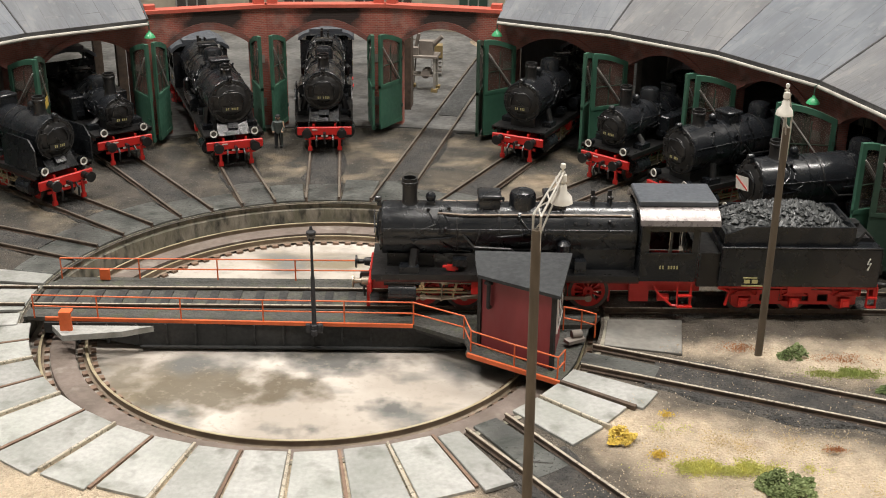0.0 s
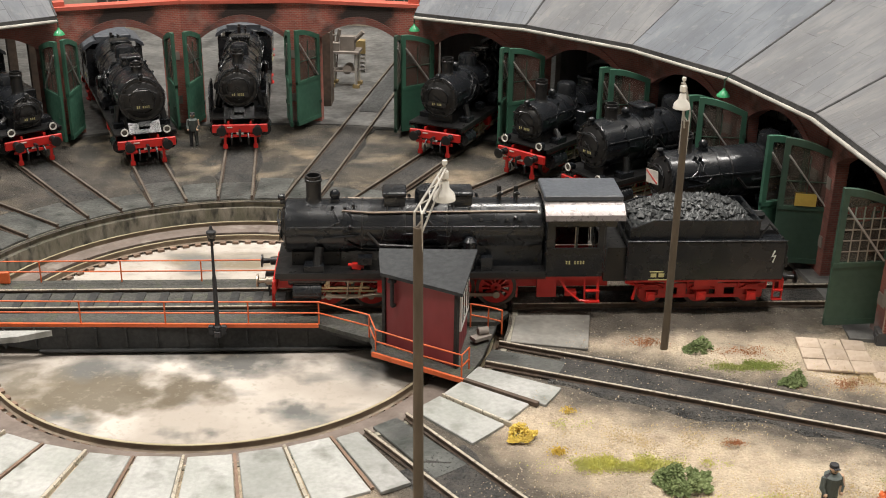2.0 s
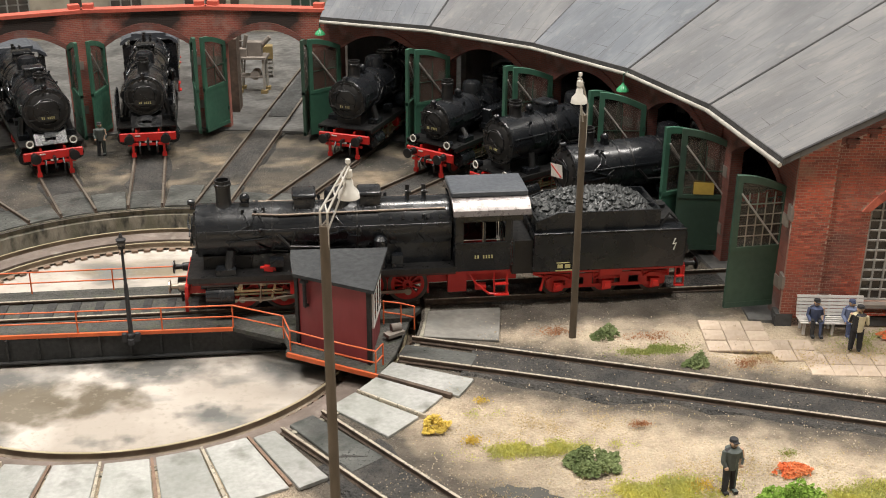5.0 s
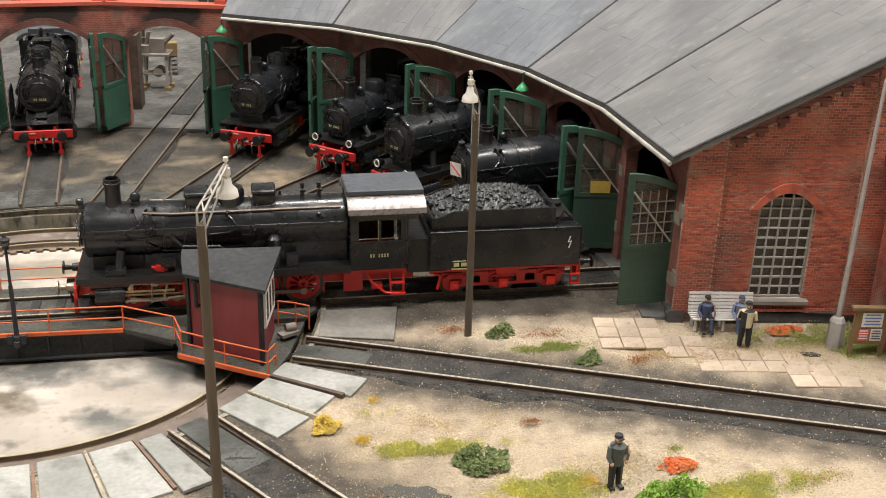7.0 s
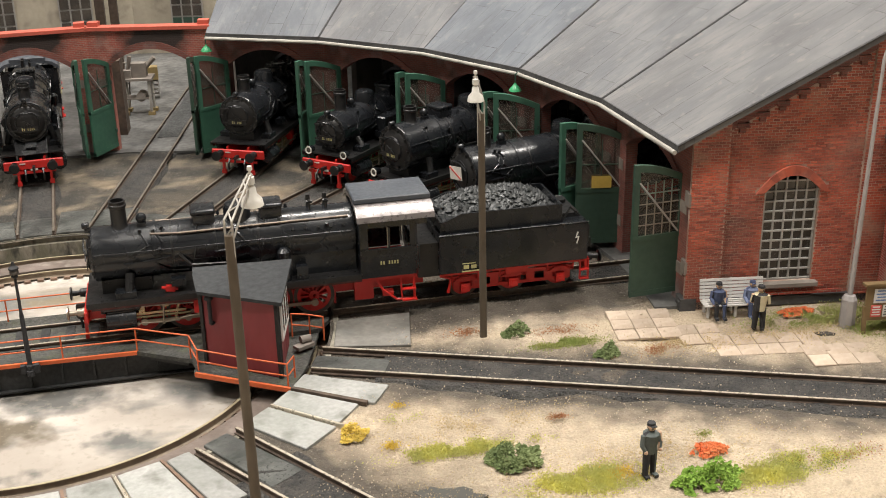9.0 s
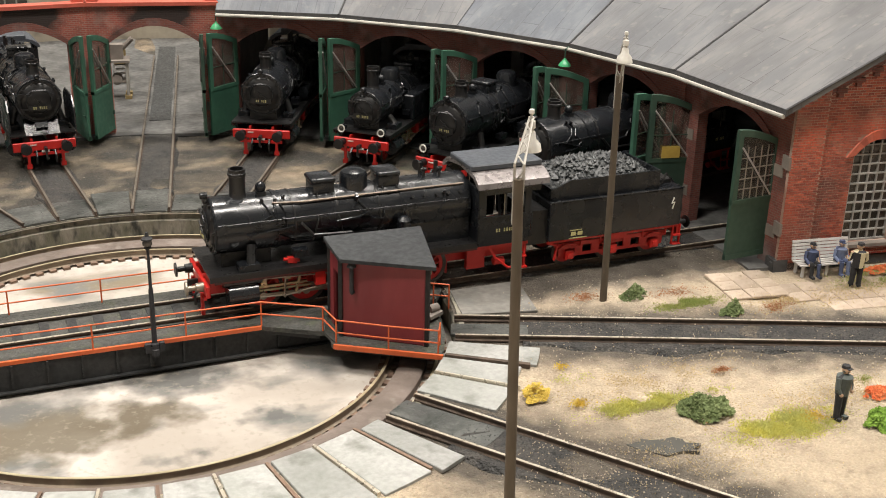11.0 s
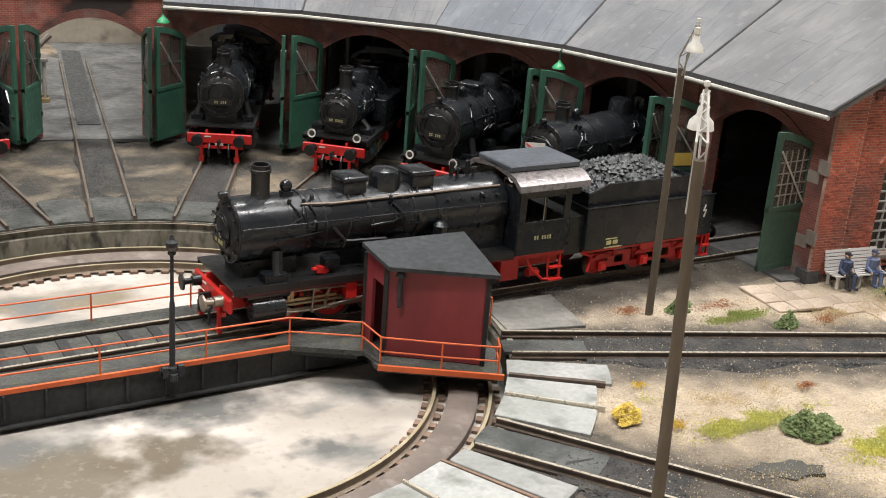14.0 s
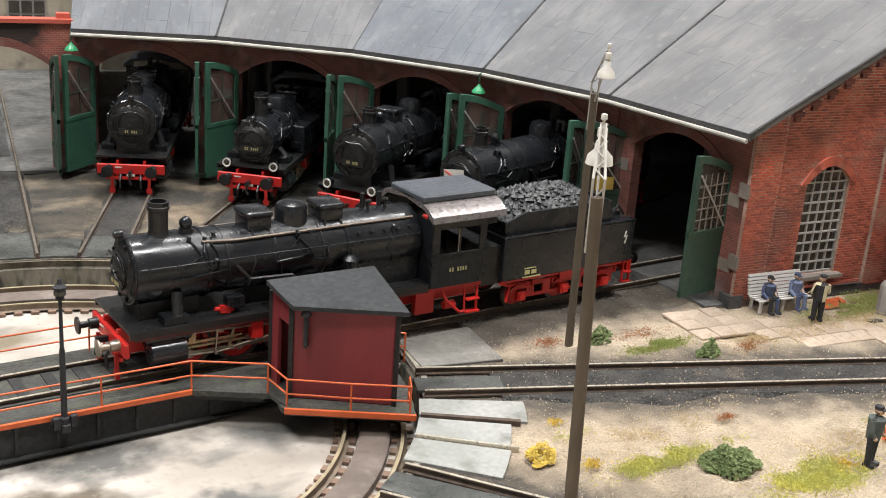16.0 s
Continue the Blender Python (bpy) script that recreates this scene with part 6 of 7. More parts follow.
    if apron:
        bm = bmesh.new()
        vs = [bm.verts.new(v) for v in ((0.72, -0.75, run_z), (0.72, 0.75, run_z), (1.35, 0.75, 2.35), (1.35, -0.75, 2.35))]
        bm.faces.new(vs)
        bmesh.ops.solidify(bm, geom=list(bm.faces), thickness=0.05)
        box(bm, (1.0, 0, 2.05), (0.3, 0.5, 0.2), ry=-40)
        part("front_apron", bm, BLACK, loco, "sloping front plate")
    if tanks:
        for s in (-1, 1):
            bm = bmesh.new()
            box(bm, ((3.8 + c0) / 2, s * 1.12, 2.35), (c0 - 3.8, 0.65, 1.2))
            bevelled(bm, 0.05)
            part("side_tank", bm, BLACK, loco)
    if tender:
        t0, t1 = c1 + 0.45, c1 + 6.15
        tn = thing("tender", "", "")
        tn.parent = loco
        bm = bmesh.new()
        box(bm, ((t0 + t1) / 2, 0, 2.15), (t1 - t0, 2.95, 1.5))
        bevelled(bm, 0.04)
        part("tank", bm, BLACK, tn, "black tender tank")
        bm = bmesh.new()
        box(bm, ((c1 + t0) / 2 - 0.1, 0, 1.95), (t0 - c1 + 0.4, 2.5, 1.3))
        part("fall_plate", bm, BLACK_MATT, tn)
        bm = bmesh.new()
        for s in (-1, 1):
            prism(bm, [(t0 + 0.1, 2.9), (t1 - 1.0, 2.9), (t1 - 1.0, 3.62), (t0 + 0.9, 3.62), (t0 + 0.1, 3.3)], -0.04, 0.04, Matrix.Translation((0, s * 1.22, 0)) @ Matrix.Rotation(radians(90), 4, "X"))
        box(bm, (t1 - 1.0, 0, 3.25), (0.08, 2.44, 0.72))
        box(bm, (t0 + 0.15, 0, 3.1), (0.08, 2.44, 0.5))
        part("coal_bunker", bm, BLACK, tn)
        part("coal_load", coal_heap(t0 + 0.3, t1 - 1.1, 1.15, 3.3, 0.75, coal_seed), COAL, tn, "heap of dark coal lumps")
        bm = bmesh.new()
        for s in (-1, 1):
            tube(bm, [(t0, s * 1.48, 2.92), (t1, s * 1.48, 2.92)], 0.025)
        pieces("tank_rim", bm, BLACK, tn, "thin tank edge")
        bm = bmesh.new()
        box(bm, (t1 - 0.5, 0, 2.97), (0.7, 1.6, 0.18))
        rod(bm, (t1 - 0.5, 0.5, 2.95), (t1 - 0.5, 0.5, 3.2), 0.25, seg=14)
        tube(bm, [(t1 - 0.9, -1.1, 2.9), (t1 - 0.6, -1.1, 3.4), (t1 - 0.2, -1.0, 3.0)], 0.05)
        tube(bm, [(t1 + 0.05, -1.2, 1.5), (t1 + 0.12, -1.2, 2.6), (t1 - 0.1, -1.2, 2.95)], 0.04)
        box(bm, (t1 + 0.1, -1.0, 1.95), (0.25, 0.3, 0.35))
        box(bm, (t1 + 0.1, 1.0, 1.95), (0.25, 0.3, 0.35))
        part("water_hatch", bm, BLACK_MATT, tn)
        bm = bmesh.new()
        for s in (-1, 1):
            box(bm, ((t0 + t1) / 2, s * 1.32, 1.33), (t1 - t0 - 0.1, 0.06, 0.09))
            box(bm, ((t0 + t1) / 2, s * 1.15, 1.08), (t1 - t0 - 0.9, 0.07, 0.16))
            box(bm, ((t0 + t1) / 2, s * 1.15, 0.66), (t1 - t0 - 1.3, 0.07, 0.12))
            for k in range(7):
                x = t0 + 0.75 + (t1 - t0 - 1.5) * k / 6
                box(bm, (x, s * 1.15, 0.87), (0.32, 0.069, 0.5))
            for k in range(3):
                x = t0 + 1.0 + (t1 - t0 - 2.0) * k / 2
                box(bm, (x, s * 1.24, 0.72), (0.34, 0.16, 0.34))
                box(bm, (x, s * 1.33, 0.7), (0.2, 0.08, 0.2))
                for q in range(4):
                    box(bm, (x, s * 1.22, 0.98 + 0.045 * q), (0.95 - 0.16 * q, 0.1, 0.035))
                rod(bm, (x - 0.5, s * 1.24, 0.98), (x - 0.5, s * 1.24, 1.3), 0.035, seg=6)
                rod(bm, (x + 0.5, s * 1.24, 0.98), (x + 0.5, s * 1.24, 1.3), 0.035, seg=6)
            tube(bm, [(t0 + 0.05, s * 1.3, 1.3), (t0 + 0.45, s * 1.3, 1.15), (t0 + 0.35, s * 1.3, 0.6)], 0.06)
            for q in (-0.16, 0.16):
                box(bm, (t1 - 0.1 + q, s * 1.36, 0.98), (0.05, 0.08, 0.8))
            for q in (0.62, 0.98):
                box(bm, (t1 - 0.1, s * 1.38, q), (0.34, 0.22, 0.05))
        box(bm, (t1, 0, 1.2), (0.14, 2.7, 0.5))
        pieces("tender_frame", bm, RED, tn, "bright red tender frame")
        bm = bmesh.new()
        box(bm, ((t0 + t1) / 2 + 0.1, -1.37, 1.3), (0.85, 0.05, 0.3))
        part("frame_plate", bm, RED, tn)
        for k in range(3):
            for s in (-1, 1):
                wheel(tn, t0 + 1.0 + (t1 - t0 - 2.0) * k / 2, s * 0.8, 0.5)
        for s in (-1, 1):
            bm = bmesh.new()
            lathe(bm, [(0, 0.62), (0.12, 0.64), (0.24, 0.62), (0.25, 0.57), (0.1, 0.54), (0.09, 0.3), (0.15, 0.28), (0.17, 0.0)], Matrix.Translation((t1 + 0.07, s * 0.88, 1.25)) @ X, 16)
            part("buffer", bm, BLACK_MATT, tn, smooth=True)
        bm = bmesh.new()
        tube(bm, [(t1 - 0.42, -1.5, 2.55), (t1 - 0.5, -1.5, 2.33), (t1 - 0.38, -1.5, 2.36), (t1 - 0.46, -1.5, 2.1)], 0.028)
        part("lightning_mark", bm, WHITE, tn, "white lightning mark")
        bm = bmesh.new()
        for o in (0, 0.28):
            box(bm, (t0 + 1.0 + o, -1.485, 1.62), (0.2, 0.02, 0.14))
        box(bm, (t0 + 1.2, -1.485, 1.45), (0.75, 0.02, 0.04))
        box(bm, (t0 + 1.1, -1.485, 1.76), (0.5, 0.02, 0.03))
        pieces("data_mark", bm, LETTER, tn, "yellow data mark")
    return loco


def home(i, front_r):
    a = TRACKS[i]
    return at(*polar(front_r, a), 0, a)


locomotive("black tender locomotive with red wheels and coal, on the turntable", at(1.35, 0, 0), "00 0000", light_roof=True, lamps=False, coal_seed=3)
locomotive("black locomotive with white sign on its smokebox, at the shed door", home(1, 16.5), "00 000", boiler_r=1.05, boiler_z=3.12, white_sign=True, tender=False, coal_seed=4, detail=False, domes=((6.0, "steam"), (7.6, "steam")), chimney_h=0.8)
locomotive("black locomotive with red buffer beam and two lamps", home(2, 16.4), "00 000", boiler_r=1.03, boiler_z=3.08, tender=False, detail=False, domes=((3.9, "sand"), (5.8, "steam")), chimney_h=0.75)
locomotive("short black locomotive with side tanks and bright lamps", home(3, 17.5), "00 0000", boiler_r=0.85, boiler_z=2.75, tender=False, detail=False, tanks=True, wheels=(2.9, 4.8, 6.7), wr=0.72, cab=(8.6, 10.8), boiler_end=8.6, domes=((4.2, "steam"), (6.2, "sand")), lead=1.6, chimney_h=1.05)
locomotive("black locomotive with red beam standing in the shed mouth", home(4, 17.7), "00 000", boiler_r=1.0, boiler_z=3.05, tender=False, lamps=False, detail=False, domes=((4.6, "steam"), (6.4, "sand")), chimney_h=0.85)
locomotive("black express locomotive with a tall boiler under the open bay", home(6, 16.9), "00 0000", boiler_r=1.0, boiler_z=3.2, tender=True, detail=False, apron=True, deflectors=True, wheels=(4.6, 6.8, 9.0), wr=0.95, lead=1.8, lamps=False, coal_seed=6, domes=((4.4, "steam"), (6.6, "sand")), chimney_h=0.75)
locomotive("large black locomotive with sloping front plate and lamps", home(7, 15.4), "00 0000", boiler_r=1.1, boiler_z=3.25, tender=True, detail=False, apron=True, coal_seed=7, domes=((4.0, "sand"), (5.9, "steam"), (7.6, "sand")), chimney_h=0.55)
locomotive("small black locomotive with bell and lamps in the shed mouth", home(8, 18.1), "00 000", boiler_r=0.75, boiler_z=2.6, tender=False, detail=False, wheels=(2.8, 4.6, 6.4), cab=(8.4, 10.6), boiler_end=8.4, domes=((4.0, "steam"), (6.2, "sand")), chimney_h=1.1, tanks=True)
locomotive("black express locomotive with smoke deflectors beside the turntable", home(9, 14.9), "00 000", boiler_r=0.95, boiler_z=3.05, tender=False, detail=False, deflectors=True, apron=True, wheels=(4.6, 6.8, 9.0), wr=0.95, lead=1.8, chimney_h=0.85)


# ---- yard lamps ----
def yard_lamp(x, y, top, head, label, fat, thick):
    """A pole at x, y; its wooden top and the tip of the lamp head are given relative to the foot."""
    lp = thing("yard_lamp", label, "lamp", "yard lamps", m=at(x, y, 0))
    top, head = Vector(top), Vector(head)
    bm = bmesh.new()
    rod(bm, (0, 0, -0.3), top, thick, thick * 0.85, 12)
    part("pole", bm, POLE, lp, "brown weathered wooden pole", smooth=True)
    side = Vector((head.x - top.x, head.y - top.y, 0)).normalized()
    perp = Vector((-side.y, side.x, 0)) * 0.1
    neck = head + Vector((0, 0, -0.2))
    for s in (-1, 1):
        bm = bmesh.new()
        tube(bm, [top + perp * s - Vector((0, 0, 1.1)), top + perp * s * 1.1 + Vector((0, 0, 0.35)), neck + perp * s * 0.4], 0.03)
        part("arm_bar", bm, GUTTER, lp)
    bm = bmesh.new()
    a, b = top + Vector((0, 0, 0.35)), neck
    tube(bm, [top + side * 0.12 + Vector((0, 0, -0.2)), b - Vector((0, 0, 0.25))], 0.025)
    for k in range(6):
        f = k / 6
        s = 1 if k % 2 else -1
        tube(bm, [a + (b - a) * f + perp * s, a + (b - a) * (f + 0.16) - perp * s * 0.8], 0.02)
    for k in range(3):
        z = -0.9 + 0.4 * k
        tube(bm, [top + perp * 1.1 + Vector((0, 0, z)), top - perp * 1.1 + Vector((0, 0, z + 0.3))], 0.02)
    pieces("lattice_bar", bm, GUTTER, lp)
    m = Matrix.Translation(head) @ Matrix.Diagonal((fat, fat, 0.9, 1))
    bm = bmesh.new()
    lathe(bm, [(0, 0.0), (0.08, -0.02), (0.09, -0.12), (0.04, -0.16), (0.04, -0.28), (0.13, -0.32), (0.14, -0.5), (0.08, -0.54), (0.15, -0.62), (0.17, -0.78), (0.33, -0.92), (0.37, -1.1), (0.33, -1.1), (0.25, -0.95), (0.08, -0.85), (0, -0.85)], m, 20)
    part("lamp_head", bm, WHITE, lp, "cream enamel bell shade", smooth=True)
    bm = bmesh.new()
    blob(bm, head + Vector((0, 0, -0.9)), 0.09, 0, 1)
    part("bulb", bm, LENS, lp)
    return lp


yard_lamp(15.48, -3.9, (-0.02, 0.1, 8.03), (-0.43, -0.76, 9.68), "yard lamp with cream shade on a wooden pole", 0.72, 0.13)
yard_lamp(6.77, -14.08, (-0.05, 0.3, 8.48), (0.58, 1.03, 9.88), "tall yard lamp with lattice bracket and cream shade", 0.74, 0.14)

# grey mast by the end wall
mast = thing("mast", "grey steel mast with a thick base", "mast", m=at(28.1, -6.5, 0))
bm = bmesh.new()
lathe(bm, [(0.29, -0.2), (0.27, 1.0), (0.2, 1.14), (0.09, 1.17)], seg=8)
part("base", bm, POLE_GREY, mast)
bm = bmesh.new()
rod(bm, (0, 0, 1.1), (0.16, 0.0, 9.5), 0.095, 0.055, 10)
rod(bm, (0.16, 0.0, 9.5), (0.165, 0.0, 9.8), 0.055, 0.012, 10)
part("tube", bm, POLE_GREY, mast, "grey tapered tube", smooth=True)

# notice board
board = thing("notice_board", "wooden notice board with small printed sheets", "notice board", m=at(28.82, -7.3, -0.05, -9) @ Matrix.Scale(0.88, 4))
bm = bmesh.new()
for s in (-1, 1):
    box(bm, (s * 0.62, 0, 0.55), (0.14, 0.14, 1.3), ry=s * 3)
pieces("leg", bm, WOOD, board)
bm = bmesh.new()
box(bm, (0, 0, 1.35), (1.3, 0.12, 1.5))
box(bm, (0, 0, 2.14), (1.6, 0.3, 0.1))
part("panel", bm, WOOD, board)
for x, z, w, h, m_ in ((0.05, 1.65, 0.82, 0.6, PAPER), (-0.22, 1.0, 0.42, 0.5, PAPER_RED), (0.28, 1.0, 0.45, 0.5, PAPER)):
    bm = bmesh.new()
    box(bm, (x, -0.075, z), (w, 0.02, h))
    sh = part("sheet", bm, m_, board)
    bm = bmesh.new()
    for k in range(4):
        box(bm, (x, -0.09, z + h * (0.36 - 0.22 * k)), (w * (0.82 if k % 2 else 0.7), 0.01, h * 0.09))
    part("print_bars", bm, PAPER if m_ is PAPER_RED else INK_BLUE if z > 1.5 else INK, sh)

# bench
bench = thing("bench", "pale grey slatted bench against the brick wall", "bench", m=at(24.72, -4.52, 0, -9))
bm = bmesh.new()
box(bm, (0, 0, 0), (2.35, 0.1, 0.045))
slat = part("slat", bm, BENCH, bench)
slat.matrix_basis = at(0, -0.28, 0.42)
for k in range(1, 4):
    part_at("slat", slat.data, bench, 0, -0.28 + 0.17 * k, 0.42)
for k in range(6):
    part_at("slat", slat.data, bench, 0, 0.34 + 0.025 * k, 0.5 + 0.125 * k, rx=75)
bm = bmesh.new()
for x in (-1.0, 0, 1.0):
    for y in (-0.22, 0.28):
        box(bm, (x, y, 0.17), (0.08, 0.1, 0.46))
    box(bm, (x, 0.03, 0.37), (0.08, 0.68, 0.05))
    box(bm, (x, 0.46, 0.72), (0.07, 0.05, 0.9), rx=-11)
pieces("bench_frame", bm, BENCH, bench)


# ---- painted model figures, each one plain mesh ----
def figure(m, coat, legs, seated, label, arm=0.3, sleeve=None):
    bm = bmesh.new()
    n = []

    def mark(k):
        n.append((len(bm.faces), k))
    mark(0)
    if seated:
        for s in (-1, 1):
            rod(bm, (s * 0.13, 0.1, 0.54), (s * 0.17, -0.42, 0.56), 0.12, 0.1, 8)
            rod(bm, (s * 0.17, -0.42, 0.6), (s * 0.17, -0.46, 0.06), 0.1, 0.08, 8)
            box(bm, (s * 0.17, -0.54, 0.05), (0.12, 0.3, 0.1))
        b = 0.44
    else:
        for s in (-1, 1):
            rod(bm, (s * 0.11, 0, 0.9), (s * 0.15, 0.03 * s, 0.06), 0.13, 0.09, 8)
            box(bm, (s * 0.15, -0.06, 0.05), (0.13, 0.3, 0.1))
        b = 0.82
    mark(1)
    rod(bm, (0, 0.03, b), (0, 0.0, b + 0.62), 0.2, 0.25, 10)
    rod(bm, (0, 0, b + 0.62), (0, 0, b + 0.7), 0.25, 0.1, 10)
    mark(3)
    for s in (-1, 1):
        rod(bm, (s * 0.25, 0, b + 0.6), (s * 0.31, -0.04, b + 0.28), 0.085, 0.075, 7)
        rod(bm, (s * 0.31, -0.04, b + 0.3), (s * 0.24, -arm, b + 0.12), 0.075, 0.06, 7)
    mark(2)
    blob(bm, (0, -0.01, b + 0.84), 0.135, 0, 2)
    for s in (-1, 1):
        blob(bm, (s * 0.24, -arm - 0.03, b + 0.1), 0.07, 0, 1)
    mark(0)
    rod(bm, (0, 0.01, b + 0.9), (0, 0.01, b + 0.985), 0.135, 0.12, 12)
    box(bm, (0, -0.14, b + 0.905), (0.17, 0.09, 0.025))
    ob = part("figure", bm, legs)
    ob.data.materials.append(coat)
    ob.data.materials.append(SKIN)
    ob.data.materials.append(sleeve or coat)
    polys = ob.data.polygons
    for (a, k), e in zip(n, [q[0] for q in n[1:]] + [len(polys)]):
        for i in range(a, e):
            polys[i].material_index = k
    ob.matrix_basis = m @ Matrix.Scale(0.88 if seated else 0.95, 4)
    return tagged(ob, label, "figurine", "model figures")


figure(at(17.6, -13.6, 0, 10), CLOTH_GREY, CLOTH_DARK, False, "small painted standing figure in grey work clothes", 0.12)
figure(at(24.1, -4.5, 0.0, -10), CLOTH_BLUE, CLOTH_DARK, True, "small painted figure in blue sitting on a bench")
figure(at(25.32, -4.68, 0.0, -8), CLOTH_PALE, CLOTH_BLUE, True, "small painted seated figure with a grey cap")
figure(at(24.9, -6.05, 0, 150), CLOTH_DARK, CLOTH_DARK, False, "small painted standing figure with dark waistcoat and pale sleeves", 0.38, PALE_SHIRT)
figure(at(*polar(19.0, 101.5), 0, 0), CLOTH_GREY, CLOTH_DARK, False, "small painted figure between the locomotives", 0.2)

# annex at the end wall
annex = thing("annex", "low brick lean-to with grey roof against the gable", "outbuilding", m=at(29.75, -8.15, 0, EA))
ANW, AND_ = 9.0, 3.2
bm = bmesh.new()
prism(bm, [(0, 0), (ANW, 0), (ANW, 0.3), (0, 0.3)], -0.1, 3.6)
part("wall", bm, BRICK_SOOT_SHADE, annex)
bm = bmesh.new()
mY = Matrix(((0, 0, 1, 0), (1, 0, 0, 0), (0, 1, 0, 0), (0, 0, 0, 1)))
for poly in ([(0.0, -0.1), (1.2, -0.1), (1.2, 4.4), (0, 3.6)], [(1.9, -0.1), (AND_, -0.1), (AND_, 5.9), (1.9, 4.9)], [(1.2, -0.1), (1.9, -0.1), (1.9, 0.9), (1.2, 0.9)], [(1.2, 2.9), (1.9, 2.9), (1.9, 4.9), (1.2, 4.4)]):
    prism(bm, poly, -0.02, 0.3, mY)
part("side_wall", bm, BRICK, annex, "sooty brick side wall")
bm = bmesh.new()
box(bm, (0.2, 1.55, 1.9), (0.05, 0.68, 2.0))
part("window", bm, PANE, annex)
bm = bmesh.new()
box(bm, (0.14, 1.55, 1.9), (0.05, 0.05, 2.0))
for k in range(5):
    box(bm, (0.14, 1.55, 1.0 + 0.42 * k), (0.05, 0.68, 0.05))
part("glazing_bars", bm, WINFRAME, annex)
bm = bmesh.new()
prism(bm, [(-0.5, 3.45), (AND_ + 0.9, 6.8), (AND_ + 0.9, 7.0), (-0.5, 3.65)], -0.3, ANW, mY)
part("roof", bm, ANNEX_ROOF, annex, "grey felt lean-to roof")
bm = bmesh.new()
prism(bm, [(-0.55, 3.38), (AND_ + 0.9, 6.75), (AND_ + 0.9, 7.03), (-0.55, 3.66)], -0.36, -0.3, mY)
part("verge_board", bm, ROOF_DARK, annex)
bm = bmesh.new()
tube(bm, [(-0.3, -0.55, 3.5), (ANW, -0.55, 3.5)], 0.07, 8)
part("gutter", bm, GUTTER, annex)
bm = bmesh.new()
box(bm, (0.05, -0.05, 1.7), (0.4, 0.3, 3.5))
part("corner_pier", bm, BRICK_SOOT_SHADE, annex)

# ---- paving by the bench ----
pave = thing("paving_path", "path of pale square paving slabs in sand", "paving", kind="structure")
bm = bmesh.new()
box(bm, (0, 0, 0), (0.75, 0.75, 0.1))
bevelled(bm, 0.02)
pv = part("paving_slab", bm, PAVING, pave)
first = True
rows_ = [(20.6, -3.6, 3, 3), (22.5, -5.3, 2, 2), (23.3, -6.45, 5, 2), (26.0, -7.9, 5, 2), (29.2, -9.3, 4, 2)]
for x0, y0, nx, ny in rows_:
    for i in range(nx):
        for j in range(ny):
            u, v = i * 0.77, -j * 0.77
            ca, sa = math.cos(radians(-9)), math.sin(radians(-9))
            x, y = x0 + u * ca - v * sa, y0 + u * sa + v * ca
            rx_, ry_ = random.uniform(-1, 1), random.uniform(-1, 1)
            if first:
                pv.matrix_basis = at(x, y, -0.05, -9, rx_, ry_)
                first = False
            else:
                part_at("paving_slab", pv.data, pave, x, y, random.uniform(-0.072, -0.045), -9 + random.uniform(-1.5, 1.5), rx_, ry_)


# ---- plants ----
def clump(name, label, category, x, y, rx_, ry_, h, n, leaf, mats, group, kind=""):
    """A mound of many small separate leaves on hidden twigs."""
    rnd = random.Random(int(x * 100 + y * 7))
    vs, fs = [], []
    for _ in range(n):
        a, q = rnd.uniform(0, 6.283), math.sqrt(rnd.random())
        px, py = rx_ * q * math.cos(a), ry_ * q * math.sin(a)
        lump = max(0.15, 0.62 + 1.0 * noise.noise(Vector((px * 2.4 + x, py * 2.4 + y, 0))))
        if noise.noise(Vector((px * 3.1 + x, py * 3.1 + y, 5))) < -0.28 or q > 0.8 + 0.35 * noise.noise(Vector((math.cos(a) * 1.5 + x, math.sin(a) * 1.5 + y, 9))):
            continue
        pz = h * max(0.05, (1 - q * q)) * lump * rnd.uniform(0.2, 1.05)
        r = leaf * rnd.uniform(0.6, 1.4)
        t1 = Vector((rnd.uniform(-1, 1), rnd.uniform(-1, 1), rnd.uniform(-0.6, 0.9))).normalized()
        t2 = t1.orthogonal().normalized() * rnd.uniform(0.5, 0.9)
        c = Vector((px, py, pz))
        b = len(vs)
        nrm = t1.cross(t2).normalized() * r * 0.35
        vs += [c - t1 * r, c + t2 * r + nrm, c + t1 * r, c - t2 * r + nrm]
        fs.append((b, b + 1, b + 2, b + 3))
    me = bpy.data.meshes.new(name)
    me.from_pydata([v * U for v in vs], [], fs)
    me.materials.append(mats)
    ob = new(name, me)
    ob.matrix_basis = at(x, y, 0.0)
    return tagged(ob, label, category, group, kind)


for x, y, rx_, ry_, h, n in ((14.2, -11.9, 1.15, 0.8, 0.62, 4600), (16.6, -4.1, 0.62, 0.42, 0.5, 1700), (19.1, -6.45, 0.52, 0.4, 0.42, 1400)):
    clump("shrub", "dark green leafy shrub on the sandy ground", "shrub", x, y, rx_, ry_, h, n, 0.05, LEAF, "shrubs")
clump("shrub", "bright green low shrub", "shrub", 19.1, -14.3, 1.3, 0.7, 0.6, 4000, 0.05, LEAF_BRIGHT, "shrubs")
clump("flower_patch", "orange-red flower patch in the sand", "flowers", 19.75, -12.9, 0.75, 0.42, 0.35, 1500, 0.045, FLOWER_R, "flower patches")
